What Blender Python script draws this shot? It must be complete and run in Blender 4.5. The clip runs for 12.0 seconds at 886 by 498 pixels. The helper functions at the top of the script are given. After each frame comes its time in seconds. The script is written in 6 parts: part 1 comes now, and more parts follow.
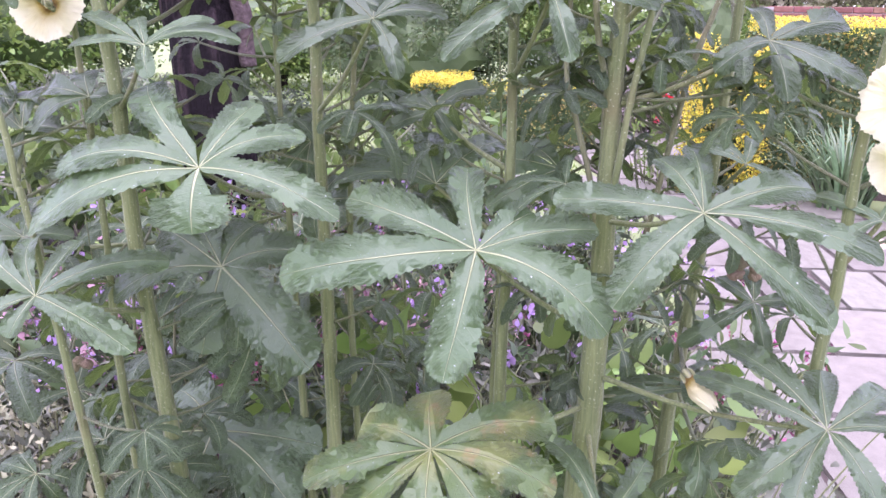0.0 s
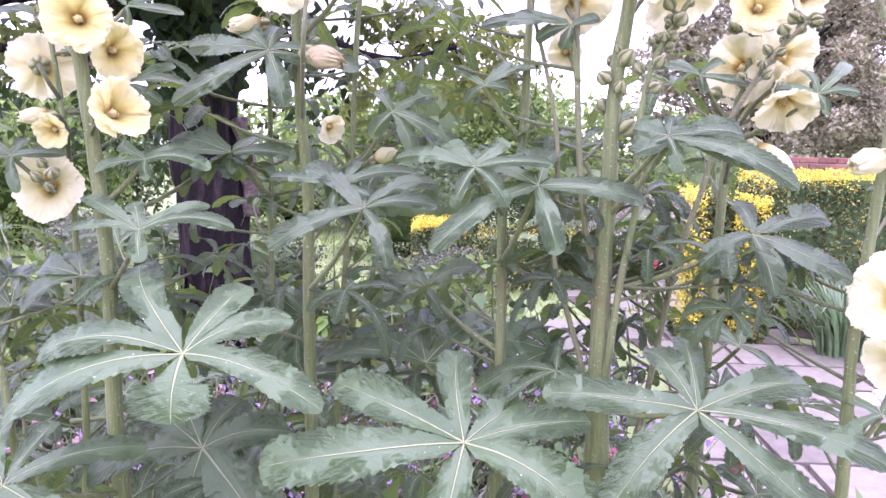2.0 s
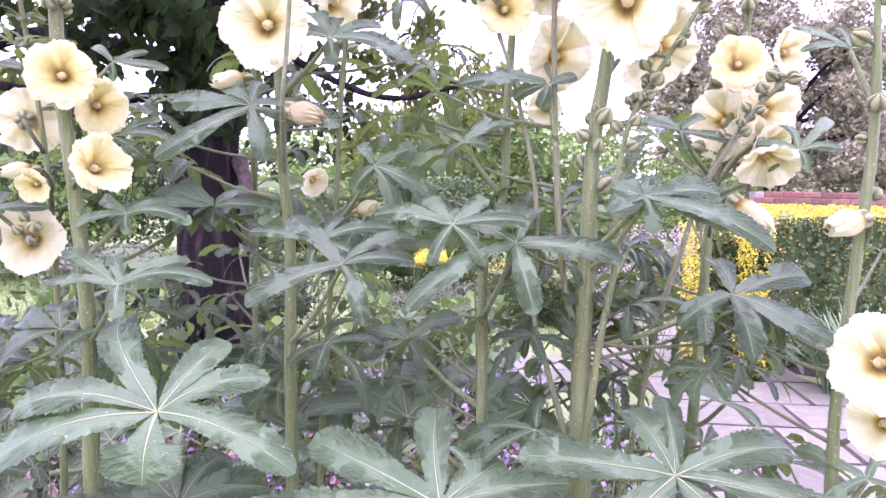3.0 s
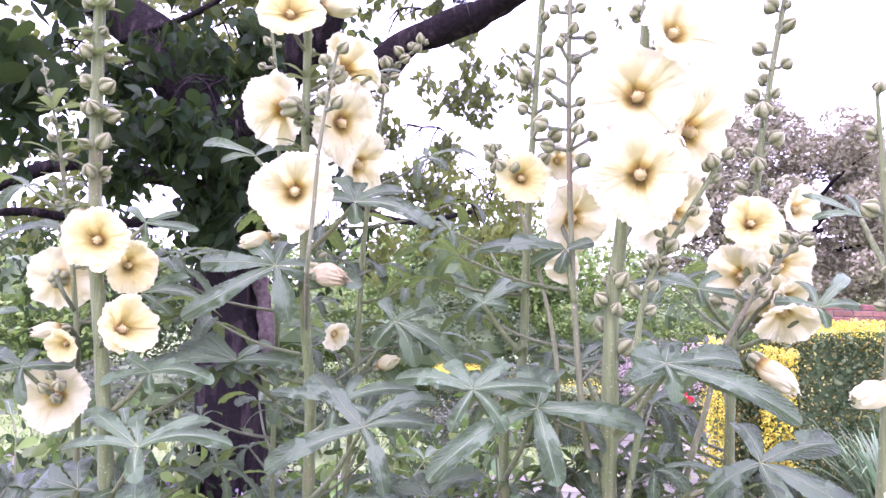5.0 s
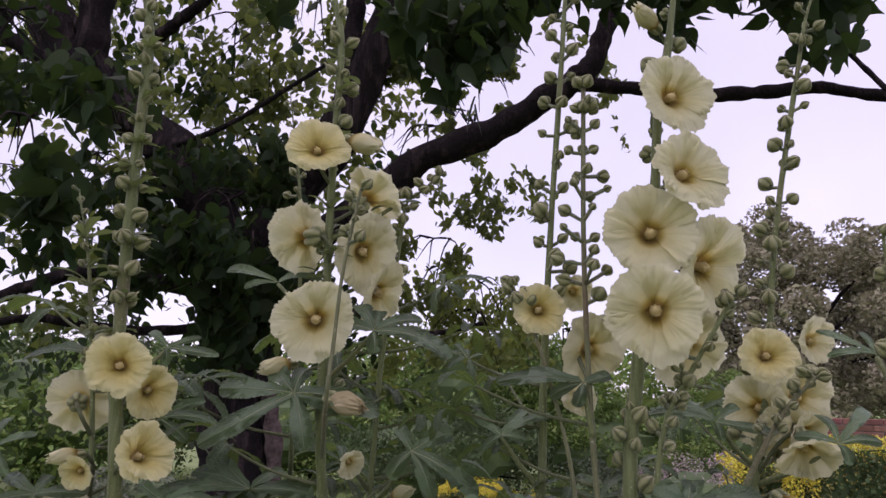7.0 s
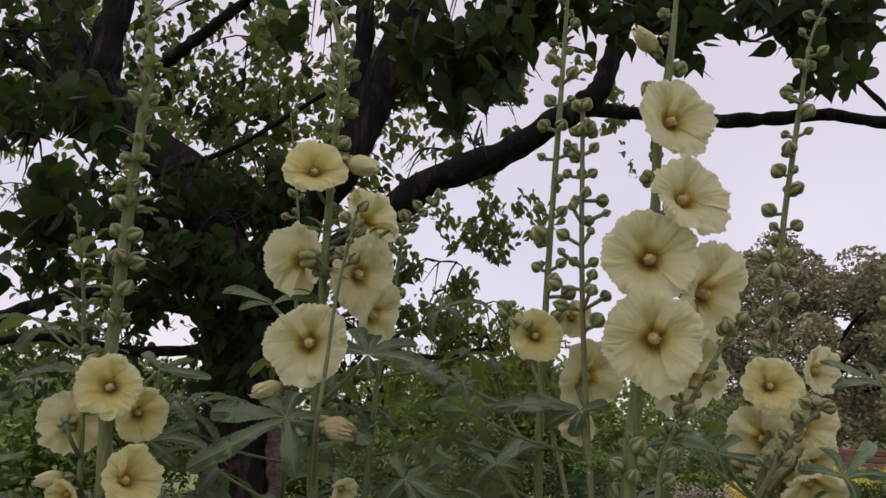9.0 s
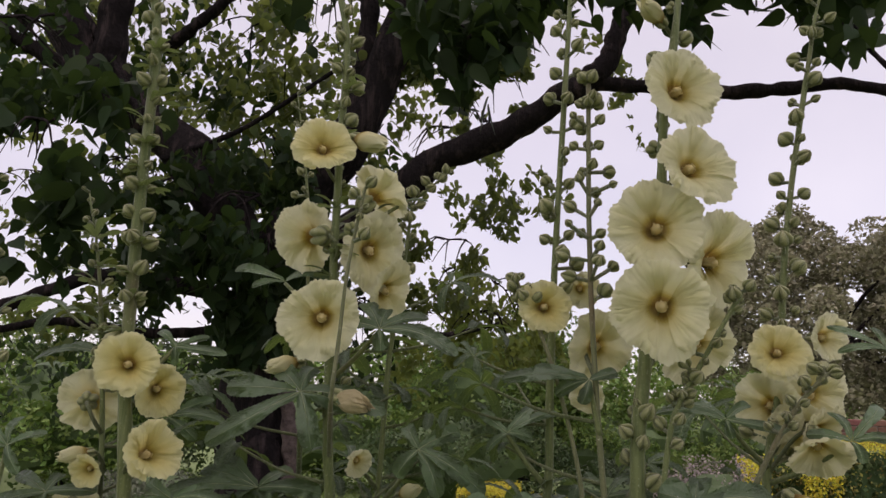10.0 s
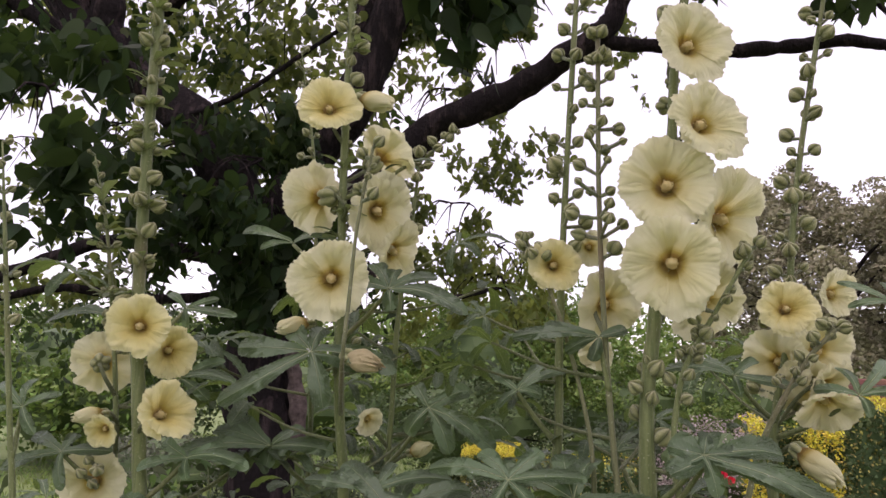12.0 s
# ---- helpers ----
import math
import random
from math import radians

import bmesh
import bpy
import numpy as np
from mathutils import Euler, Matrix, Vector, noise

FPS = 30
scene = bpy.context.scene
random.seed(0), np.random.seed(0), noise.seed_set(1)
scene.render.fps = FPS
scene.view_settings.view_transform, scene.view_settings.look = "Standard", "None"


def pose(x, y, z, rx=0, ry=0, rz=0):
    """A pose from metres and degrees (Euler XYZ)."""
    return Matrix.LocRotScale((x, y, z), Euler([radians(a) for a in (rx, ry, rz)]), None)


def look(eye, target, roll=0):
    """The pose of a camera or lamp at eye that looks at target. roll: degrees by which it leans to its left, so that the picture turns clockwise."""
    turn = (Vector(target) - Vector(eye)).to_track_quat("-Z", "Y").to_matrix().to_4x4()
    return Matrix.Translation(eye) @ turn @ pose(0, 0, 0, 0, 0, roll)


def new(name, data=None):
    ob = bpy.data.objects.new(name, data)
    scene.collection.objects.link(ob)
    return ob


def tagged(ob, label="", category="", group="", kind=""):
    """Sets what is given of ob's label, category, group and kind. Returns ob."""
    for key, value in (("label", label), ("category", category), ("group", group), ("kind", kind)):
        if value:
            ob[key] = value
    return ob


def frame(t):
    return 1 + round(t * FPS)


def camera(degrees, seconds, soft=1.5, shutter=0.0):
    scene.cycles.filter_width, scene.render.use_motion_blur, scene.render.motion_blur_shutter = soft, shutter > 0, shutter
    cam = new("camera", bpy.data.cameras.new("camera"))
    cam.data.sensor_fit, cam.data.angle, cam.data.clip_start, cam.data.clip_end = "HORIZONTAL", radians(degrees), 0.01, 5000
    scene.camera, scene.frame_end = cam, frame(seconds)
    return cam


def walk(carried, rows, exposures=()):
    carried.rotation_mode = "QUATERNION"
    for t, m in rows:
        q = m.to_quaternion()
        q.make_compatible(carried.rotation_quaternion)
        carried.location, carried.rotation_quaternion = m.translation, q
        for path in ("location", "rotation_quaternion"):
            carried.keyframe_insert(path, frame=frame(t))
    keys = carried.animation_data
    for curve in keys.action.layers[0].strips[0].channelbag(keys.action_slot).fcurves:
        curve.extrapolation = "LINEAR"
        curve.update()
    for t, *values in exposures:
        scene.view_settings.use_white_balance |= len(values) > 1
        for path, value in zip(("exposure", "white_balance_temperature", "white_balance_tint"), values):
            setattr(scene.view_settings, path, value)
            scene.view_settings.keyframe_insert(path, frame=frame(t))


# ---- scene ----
cam = camera(62.7, 12.0)
PATH = [
    (0, (0.114, 0.007, 1.198), (-0.025, 1.896, 0.555), 0.7),
    (0.5, (0.117, 0.011, 1.201), (-0.026, 1.918, 0.614), 0.9),
    (1, (0.113, 0.017, 1.212), (-0.031, 1.956, 0.743), 0.9),
    (1.5, (0.111, 0.024, 1.232), (-0.032, 1.988, 0.881), 1.0),
    (2, (0.123, 0.026, 1.241), (-0.029, 2.001, 0.963), 1.1),
    (2.5, (0.135, 0.027, 1.252), (-0.026, 2.007, 1.014), 1.3),
    (3, (0.147, 0.034, 1.264), (-0.022, 2.018, 1.073), 1.2),
    (3.2, (0.152, 0.033, 1.271), (-0.026, 2.018, 1.103), 1.0),
    (4.8, (0.135, 0.033, 1.313), (-0.047, 2.024, 1.377), 0.7),
    (5, (0.143, 0.026, 1.314), (-0.077, 2.011, 1.421), 1.0),
    (5.5, (0.139, 0.011, 1.321), (-0.081, 1.989, 1.515), 1.0),
    (6, (0.138, 0.033, 1.332), (-0.082, 2.001, 1.615), 1.6),
    (6.5, (0.139, 0.021, 1.333), (-0.105, 1.977, 1.672), 1.5),
    (7, (0.135, 0.007, 1.337), (-0.111, 1.952, 1.729), 1.7),
    (7.5, (0.142, 0.02, 1.340), (-0.107, 1.954, 1.786), 2.2),
    (9.5, (0.147, 0.018, 1.339), (-0.133, 1.946, 1.794), 2.3),
    (10, (0.148, 0.012, 1.333), (-0.148, 1.95, 1.730), 1.6),
    (10.5, (0.14, 0.011, 1.333), (-0.159, 1.956, 1.684), 1.5),
    (11, (0.142, 0.013, 1.332), (-0.161, 1.961, 1.667), 1.3),
    (11.5, (0.14, 0.012, 1.330), (-0.164, 1.964, 1.646), 1.3),
    (12, (0.141, 0.013, 1.328), (-0.161, 1.967, 1.629), 1.1),
]
EXPOSURES = [(0, 2.06, 5740, 57), (1.5, 2.11, 5690, 60), (3, 2.18, 5660, 64), (5, 2.27, 5590, 67), (5.5, 1.90, 5650, 65), (6.5, 0.66, 5880, 54), (7.5, -0.18, 6600, 33), (9.5, -0.16, 6900, 28), (10.5, 0.06, 6900, 30), (11, 0.17, 6850, 32), (12, 0.52, 6750, 35)]
walk(cam, [(t, look(eye, target, roll)) for t, eye, target, roll in PATH], EXPOSURES)

# ---- light: an overcast sky, brighter towards the zenith, and a weak wide sun ----
world = bpy.data.worlds.new("overcast_sky")
scene.world = world
world.use_nodes = True
wt = world.node_tree
wt.nodes.clear()
w_out = wt.nodes.new("ShaderNodeOutputWorld")
w_sky = wt.nodes.new("ShaderNodeTexSky")
w_sky.sky_type, w_sky.sun_disc = "NISHITA", False
w_sky.sun_elevation, w_sky.sun_rotation = radians(52), radians(200)
w_bg1 = wt.nodes.new("ShaderNodeBackground")
w_bg1.inputs["Strength"].default_value = 0.05
wt.links.new(w_sky.outputs["Color"], w_bg1.inputs["Color"])
w_co = wt.nodes.new("ShaderNodeTexCoord")
w_no = wt.nodes.new("ShaderNodeTexNoise")
w_no.inputs["Scale"].default_value, w_no.inputs["Detail"].default_value = 2.2, 5.0
wt.links.new(w_co.outputs["Generated"], w_no.inputs["Vector"])
w_ra = wt.nodes.new("ShaderNodeValToRGB")
w_ra.color_ramp.elements[0].position, w_ra.color_ramp.elements[0].color = 0.3, (0.74, 0.755, 0.82, 1)
w_ra.color_ramp.elements[1].position, w_ra.color_ramp.elements[1].color = 0.7, (0.94, 0.955, 0.97, 1)
wt.links.new(w_no.outputs["Fac"], w_ra.inputs["Fac"])
w_bg2 = wt.nodes.new("ShaderNodeBackground")
w_bg2.inputs["Strength"].default_value = 0.78
wt.links.new(w_ra.outputs["Color"], w_bg2.inputs["Color"])
w_add = wt.nodes.new("ShaderNodeAddShader")
wt.links.new(w_bg1.outputs[0], w_add.inputs[0])
wt.links.new(w_bg2.outputs[0], w_add.inputs[1])
wt.links.new(w_add.outputs[0], w_out.inputs["Surface"])
sun = new("sun", bpy.data.lights.new("sun", "SUN"))
sun.data.energy, sun.data.angle, sun.data.color = 1.5, radians(80), (1.0, 0.96, 0.92)
sun.matrix_world = look((-0.4, 0.2, 8), (0.2, 0.8, 0.6))

# ---- materials ----


def mat_new(name):
    m = bpy.data.materials.new(name)
    m.use_nodes = True
    nt = m.node_tree
    nt.nodes.clear()
    return m, nt


def nd(nt, kind, **inp):
    n = nt.nodes.new("ShaderNode" + kind)
    for k, v in inp.items():
        n.inputs[k.replace("_", " ")].default_value = v
    return n


def link(nt, a, b):
    nt.links.new(a, b)


def math_node(nt, op, a, b=None, clamp=False):
    n = nt.nodes.new("ShaderNodeMath")
    n.operation, n.use_clamp = op, clamp
    for i, v in enumerate((a, b)):
        if v is None:
            continue
        if isinstance(v, (int, float)):
            n.inputs[i].default_value = v
        else:
            link(nt, v, n.inputs[i])
    return n.outputs[0]


def ramp(nt, fac, stops):
    n = nt.nodes.new("ShaderNodeValToRGB")
    e = n.color_ramp.elements
    while len(e) < len(stops):
        e.new(0.5)
    for el, (p, c) in zip(e, stops):
        el.position, el.color = p, (*c, 1)
    link(nt, fac, n.inputs["Fac"])
    return n.outputs["Color"]


def mixc(nt, fac, a, b, mode="MIX"):
    n = nt.nodes.new("ShaderNodeMix")
    n.data_type, n.blend_type = "RGBA", mode
    for sock, v in ((n.inputs["Factor"], fac), (n.inputs["A"], a), (n.inputs["B"], b)):
        if isinstance(v, (int, float)):
            sock.default_value = v
        elif isinstance(v, tuple):
            sock.default_value = (*v, 1)
        else:
            link(nt, v, sock)
    return n.outputs["Result"]


def finish(nt, colour, rough=0.6, bump=None, bump_size=0.003, through_light=0.0, through_colour=None, spec=0.4, strength=0.6, sheen=0.0):
    out = nd(nt, "OutputMaterial")
    p = nd(nt, "BsdfPrincipled")
    if isinstance(colour, tuple):
        p.inputs["Base Color"].default_value = (*colour, 1)
    else:
        link(nt, colour, p.inputs["Base Color"])
    if isinstance(rough, (int, float)):
        p.inputs["Roughness"].default_value = rough
    else:
        link(nt, rough, p.inputs["Roughness"])
    p.inputs["Specular IOR Level"].default_value = spec
    p.inputs["Sheen Weight"].default_value = sheen
    if bump is not None:
        b = nd(nt, "Bump", Strength=strength, Distance=bump_size)
        link(nt, bump, b.inputs["Height"])
        link(nt, b.outputs[0], p.inputs["Normal"])
    if through_light:
        t = nd(nt, "BsdfTranslucent")
        c = colour if through_colour is None else through_colour
        if isinstance(c, tuple):
            t.inputs["Color"].default_value = (*c, 1)
        else:
            link(nt, c, t.inputs["Color"])
        m = nd(nt, "MixShader", Fac=through_light)
        link(nt, p.outputs[0], m.inputs[1])
        link(nt, t.outputs[0], m.inputs[2])
        link(nt, m.outputs[0], out.inputs["Surface"])
    else:
        link(nt, p.outputs[0], out.inputs["Surface"])


def noise_tex(nt, scale, detail=4.0, where="Object", rough=0.55):
    co = nd(nt, "TexCoord")
    n = nd(nt, "TexNoise", Scale=scale, Detail=detail, Roughness=rough)
    link(nt, co.outputs[where], n.inputs["Vector"])
    return n.outputs["Fac"]


def blade_material(name, base, tip, vein, mottled=0.0):
    """A hollyhock blade: pale ribs, side veins, crinkles between them. The map runs across (x) and along (y) each lobe."""
    m, nt = mat_new(name)
    uv = nd(nt, "UVMap")
    sep = nd(nt, "SeparateXYZ")
    link(nt, uv.outputs[0], sep.inputs[0])
    across = math_node(nt, "ABSOLUTE", sep.outputs[0])
    along = sep.outputs[1]
    wide = math_node(nt, "MULTIPLY", math_node(nt, "SUBTRACT", 1.15, along), 0.046)
    rib = math_node(nt, "SUBTRACT", 1.0, math_node(nt, "SMOOTH_MIN", math_node(nt, "DIVIDE", across, wide), 1.0), clamp=True)
    wob = noise_tex(nt, 40.0, 2.0)
    ph = math_node(nt, "SUBTRACT", math_node(nt, "MULTIPLY", along, 8.0), math_node(nt, "MULTIPLY", across, 1.3))
    ph = math_node(nt, "ADD", ph, math_node(nt, "MULTIPLY", wob, 0.7))
    fr = math_node(nt, "ABSOLUTE", math_node(nt, "SUBTRACT", math_node(nt, "FRACT", ph), 0.5))
    side = math_node(nt, "MULTIPLY", math_node(nt, "SUBTRACT", 0.07, fr), 9.0, clamp=True)
    rib = math_node(nt, "MULTIPLY", rib, 1.5, clamp=True)
    vn = math_node(nt, "MAXIMUM", math_node(nt, "MULTIPLY", rib, 0.8), math_node(nt, "MULTIPLY", side, 0.06))
    big = noise_tex(nt, 14.0, 4.0)
    fine = noise_tex(nt, 320.0, 3.0)
    info = nd(nt, "ObjectInfo")
    col = mixc(nt, math_node(nt, "MULTIPLY", math_node(nt, "SUBTRACT", big, 0.3), 1.3, clamp=True), base, tip)
    if mottled:
        yel = math_node(nt, "MULTIPLY", math_node(nt, "SUBTRACT", noise_tex(nt, 22.0, 5.0), 0.48), 7.0, clamp=True)
        col = mixc(nt, math_node(nt, "MULTIPLY", yel, mottled), col, (0.20, 0.215, 0.05))
        brown = math_node(nt, "MULTIPLY", math_node(nt, "SUBTRACT", noise_tex(nt, 35.0, 5.0), 0.62), 12.0, clamp=True)
        col = mixc(nt, math_node(nt, "MULTIPLY", brown, mottled), col, (0.3, 0.17, 0.07))
    specks = math_node(nt, "MULTIPLY", math_node(nt, "SUBTRACT", noise_tex(nt, 420.0, 1.0), 0.74), 14.0, clamp=True)
    col = mixc(nt, specks, col, (0.5, 0.55, 0.5))
    col = mixc(nt, vn, col, vein)
    hsv = nd(nt, "HueSaturation")
    link(nt, math_node(nt, "ADD", math_node(nt, "MULTIPLY", info.outputs["Random"], 0.5), 0.75), hsv.inputs["Value"])
    link(nt, col, hsv.inputs["Color"])
    cmb = nd(nt, "CombineXYZ")
    link(nt, math_node(nt, "MULTIPLY", sep.outputs[0], 4.6), cmb.inputs[0])
    link(nt, math_node(nt, "SUBTRACT", math_node(nt, "MULTIPLY", along, 19.0), math_node(nt, "MULTIPLY", across, 4.0)), cmb.inputs[1])
    link(nt, math_node(nt, "MULTIPLY", info.outputs["Random"], 40.0), cmb.inputs[2])
    fold = nd(nt, "TexNoise", Scale=1.0, Detail=3.0, Roughness=0.6)
    link(nt, cmb.outputs[0], fold.inputs["Vector"])
    outer = math_node(nt, "ADD", math_node(nt, "MULTIPLY", math_node(nt, "SUBTRACT", across, 0.2), 1.6), math_node(nt, "MULTIPLY", math_node(nt, "SUBTRACT", along, 0.4), 0.5), clamp=True)
    outer = math_node(nt, "MULTIPLY", outer, math_node(nt, "MULTIPLY", math_node(nt, "SUBTRACT", noise_tex(nt, 34.0, 2.0), 0.42), 6.0, clamp=True), clamp=True)
    crinkle = math_node(nt, "MULTIPLY", math_node(nt, "MULTIPLY", fold.outputs["Fac"], outer), 3.4)
    crinkle = math_node(nt, "ADD", crinkle, math_node(nt, "MULTIPLY", noise_tex(nt, 110.0, 3.0), 0.15))
    crinkle = math_node(nt, "SUBTRACT", crinkle, math_node(nt, "MULTIPLY", rib, 0.5))
    crinkle = math_node(nt, "ADD", crinkle, math_node(nt, "MULTIPLY", fine, 0.08))
    crinkle = math_node(nt, "SUBTRACT", crinkle, math_node(nt, "MULTIPLY", side, 0.05))
    lit = mixc(nt, 0.6, hsv.outputs[0], (0.24, 0.36, 0.04))
    finish(nt, hsv.outputs[0], 0.42, crinkle, 0.0085, 0.27, lit, spec=0.52, strength=0.85, sheen=0.05)
    return m


def petal_material(name, warm):
    """Pale petals with an ochre throat; warm: how far the pale part leans to yellow."""
    m, nt = mat_new(name)
    uv = nd(nt, "UVMap")
    sep = nd(nt, "SeparateXYZ")
    link(nt, uv.outputs[0], sep.inputs[0])
    soft = math_node(nt, "MULTIPLY", math_node(nt, "SUBTRACT", noise_tex(nt, 60.0, 3.0), 0.5), 0.1)
    v = math_node(nt, "ADD", sep.outputs[1], soft)
    info = nd(nt, "ObjectInfo")
    pale = [tuple(c + (y - c) * warm for c, y in zip(a, b)) for a, b in (((0.64, 0.59, 0.29), (0.68, 0.59, 0.20)), ((0.72, 0.715, 0.44), (0.73, 0.68, 0.30)), ((0.76, 0.76, 0.53), (0.76, 0.735, 0.41)))]
    eye_col = ramp(nt, v, [(0.0, (0.17, 0.095, 0.008)), (0.19, (0.23, 0.135, 0.014)), (0.27, (0.43, 0.33, 0.06)), (0.35 + 0.1 * warm, pale[0]), (0.6 + 0.1 * warm, pale[1]), (1.0, pale[2])])
    # fine rays from the throat to the rim
    ray = nd(nt, "TexNoise", Scale=1.0, Detail=3.0)
    cmb = nd(nt, "CombineXYZ")
    link(nt, math_node(nt, "MULTIPLY", sep.outputs[0], 16.0), cmb.inputs[0])
    link(nt, math_node(nt, "MULTIPLY", sep.outputs[1], 2.2), cmb.inputs[1])
    link(nt, math_node(nt, "MULTIPLY", info.outputs["Random"], 30.0), cmb.inputs[2])
    link(nt, cmb.outputs[0], ray.inputs["Vector"])
    col = mixc(nt, math_node(nt, "MULTIPLY", math_node(nt, "SUBTRACT", ray.outputs["Fac"], 0.5), 0.45, clamp=True), eye_col, (0.66, 0.58, 0.26))
    col = mixc(nt, math_node(nt, "MULTIPLY", info.outputs["Random"], 0.12), col, (0.74, 0.66, 0.34))
    hgt = math_node(nt, "ADD", math_node(nt, "MULTIPLY", ray.outputs["Fac"], 1.0), math_node(nt, "MULTIPLY", noise_tex(nt, 90.0, 3.0), 0.8))
    finish(nt, col, 0.62, hgt, 0.0022, 0.46, col, spec=0.2, strength=0.6, sheen=0.1)
    return m


def plain_material(name, a, b, scale, rough=0.6, bump=0.0, through_light=0.0, through_colour=None, fine=0.0, spec=0.4, random=0.0, sheen=0.0, island=0.0):
    m, nt = mat_new(name)
    n1 = noise_tex(nt, scale, 5.0)
    f = math_node(nt, "MULTIPLY", math_node(nt, "SUBTRACT", n1, 0.3), 2.2, clamp=True)
    col = mixc(nt, f, a, b)
    hgt = n1
    if fine:
        n2 = noise_tex(nt, fine, 4.0)
        col = mixc(nt, math_node(nt, "MULTIPLY", n2, 0.35), col, tuple(c * 0.45 for c in a))
        hgt = math_node(nt, "ADD", n1, math_node(nt, "MULTIPLY", n2, 0.6))
    if random or island:
        src = nd(nt, "ObjectInfo").outputs["Random"] if random else nd(nt, "NewGeometry").outputs["Random Per Island"]
        amount = random or island
        hsv = nd(nt, "HueSaturation")
        link(nt, math_node(nt, "ADD", math_node(nt, "MULTIPLY", src, amount * 2), 1 - amount), hsv.inputs["Value"])
        link(nt, math_node(nt, "ADD", math_node(nt, "MULTIPLY", math_node(nt, "FRACT", math_node(nt, "MULTIPLY", src, 7.3)), 0.05), 0.475), hsv.inputs["Hue"])
        link(nt, col, hsv.inputs["Color"])
        col = hsv.outputs[0]
    finish(nt, col, rough, hgt if bump else None, bump, through_light, through_colour, spec, 0.8, sheen)
    return m


def bark_material():
    """Dark bark with long upright fissures and paler flaking strips."""
    m, nt = mat_new("bark")
    co = nd(nt, "TexCoord")
    mp = nd(nt, "Mapping")
    mp.inputs["Scale"].default_value = (26.0, 26.0, 3.2)
    link(nt, co.outputs["Object"], mp.inputs["Vector"])
    strips = nd(nt, "TexNoise", Scale=1.0, Detail=5.0, Roughness=0.6)
    link(nt, mp.outputs[0], strips.inputs["Vector"])
    flake = math_node(nt, "MULTIPLY", math_node(nt, "SUBTRACT", strips.outputs["Fac"], 0.52), 7.0, clamp=True)
    col = mixc(nt, noise_tex(nt, 60.0, 4.0), (0.007, 0.006, 0.006), (0.025, 0.0205, 0.0205))
    col = mixc(nt, math_node(nt, "MULTIPLY", flake, math_node(nt, "MULTIPLY", noise_tex(nt, 5.0, 3.0), 1.0)), col, (0.082, 0.06, 0.057))
    hgt = math_node(nt, "ADD", math_node(nt, "MULTIPLY", strips.outputs["Fac"], 1.6), math_node(nt, "MULTIPLY", noise_tex(nt, 70.0, 4.0), 0.4))
    finish(nt, col, 0.95, hgt, 0.03, spec=0.05, strength=0.9)
    return m


def stem_material(name, dark, light, flush):
    """A downy green stem: fine upright streaks, a reddish flush in places, pale specks."""
    m, nt = mat_new(name)
    co = nd(nt, "TexCoord")
    mp = nd(nt, "Mapping")
    mp.inputs["Scale"].default_value = (320.0, 320.0, 16.0)
    link(nt, co.outputs["Object"], mp.inputs["Vector"])
    streak = nd(nt, "TexNoise", Scale=1.0, Detail=4.0, Roughness=0.6)
    link(nt, mp.outputs[0], streak.inputs["Vector"])
    col = mixc(nt, math_node(nt, "MULTIPLY", math_node(nt, "SUBTRACT", streak.outputs["Fac"], 0.28), 2.2, clamp=True), dark, light)
    red = math_node(nt, "MULTIPLY", math_node(nt, "SUBTRACT", noise_tex(nt, 11.0, 4.0), 0.54), 4.0, clamp=True)
    col = mixc(nt, math_node(nt, "MULTIPLY", red, 0.55), col, flush)
    specks = math_node(nt, "MULTIPLY", math_node(nt, "SUBTRACT", noise_tex(nt, 380.0, 1.0), 0.66), 9.0, clamp=True)
    col = mixc(nt, math_node(nt, "MULTIPLY", specks, 0.6), col, (0.42, 0.44, 0.30))
    hgt = math_node(nt, "ADD", streak.outputs["Fac"], math_node(nt, "MULTIPLY", noise_tex(nt, 300.0, 3.0), 0.7))
    finish(nt, col, 0.65, hgt, 0.0016, spec=0.3, strength=0.9, sheen=0.12)
    return m


PALE_BARK = plain_material("pale_bark", (0.05, 0.036, 0.034), (0.19, 0.145, 0.125), 34, 0.9, 0.02, 0.0, None, 90, 0.15)
BLADE = blade_material("hollyhock_blade", (0.062, 0.110, 0.046), (0.086, 0.140, 0.061), (0.48, 0.53, 0.27))
# yellowing is its own; the darker base green carries the shade around it
BLADE_OLD_SHADED = blade_material("hollyhock_blade_yellowing_shaded", (0.050, 0.098, 0.026), (0.10, 0.155, 0.045), (0.36, 0.40, 0.17), 0.45)
BLADE_YOUNG = blade_material("hollyhock_young_leaf", (0.17, 0.21, 0.115), (0.25, 0.29, 0.165), (0.38, 0.42, 0.25))
SEED = plain_material("dry_seed_head", (0.20, 0.16, 0.09), (0.34, 0.28, 0.17), 90, 0.8, 0.002, 0.0, None, 400, 0.2, random=0.2)
STEM = stem_material("hollyhock_stem", (0.075, 0.102, 0.033), (0.165, 0.195, 0.073), (0.13, 0.085, 0.045))
STEM_RED = stem_material("hollyhock_dark_stalk", (0.08, 0.095, 0.04), (0.165, 0.17, 0.08), (0.15, 0.08, 0.055))
PETAL = petal_material("petal", 0.15)
PETAL_WARM = petal_material("yellow_petal", 0.9)
PETAL_OLD = plain_material("withered_petal", (0.68, 0.56, 0.29), (0.75, 0.69, 0.42), 50, 0.65, 0.003, 0.3, None, 180, 0.25)
CALYX = plain_material("hollyhock_calyx", (0.15, 0.18, 0.075), (0.25, 0.28, 0.13), 120, 0.7, 0.0015, 0.08, None, 500, 0.25, random=0.2, sheen=0.35)
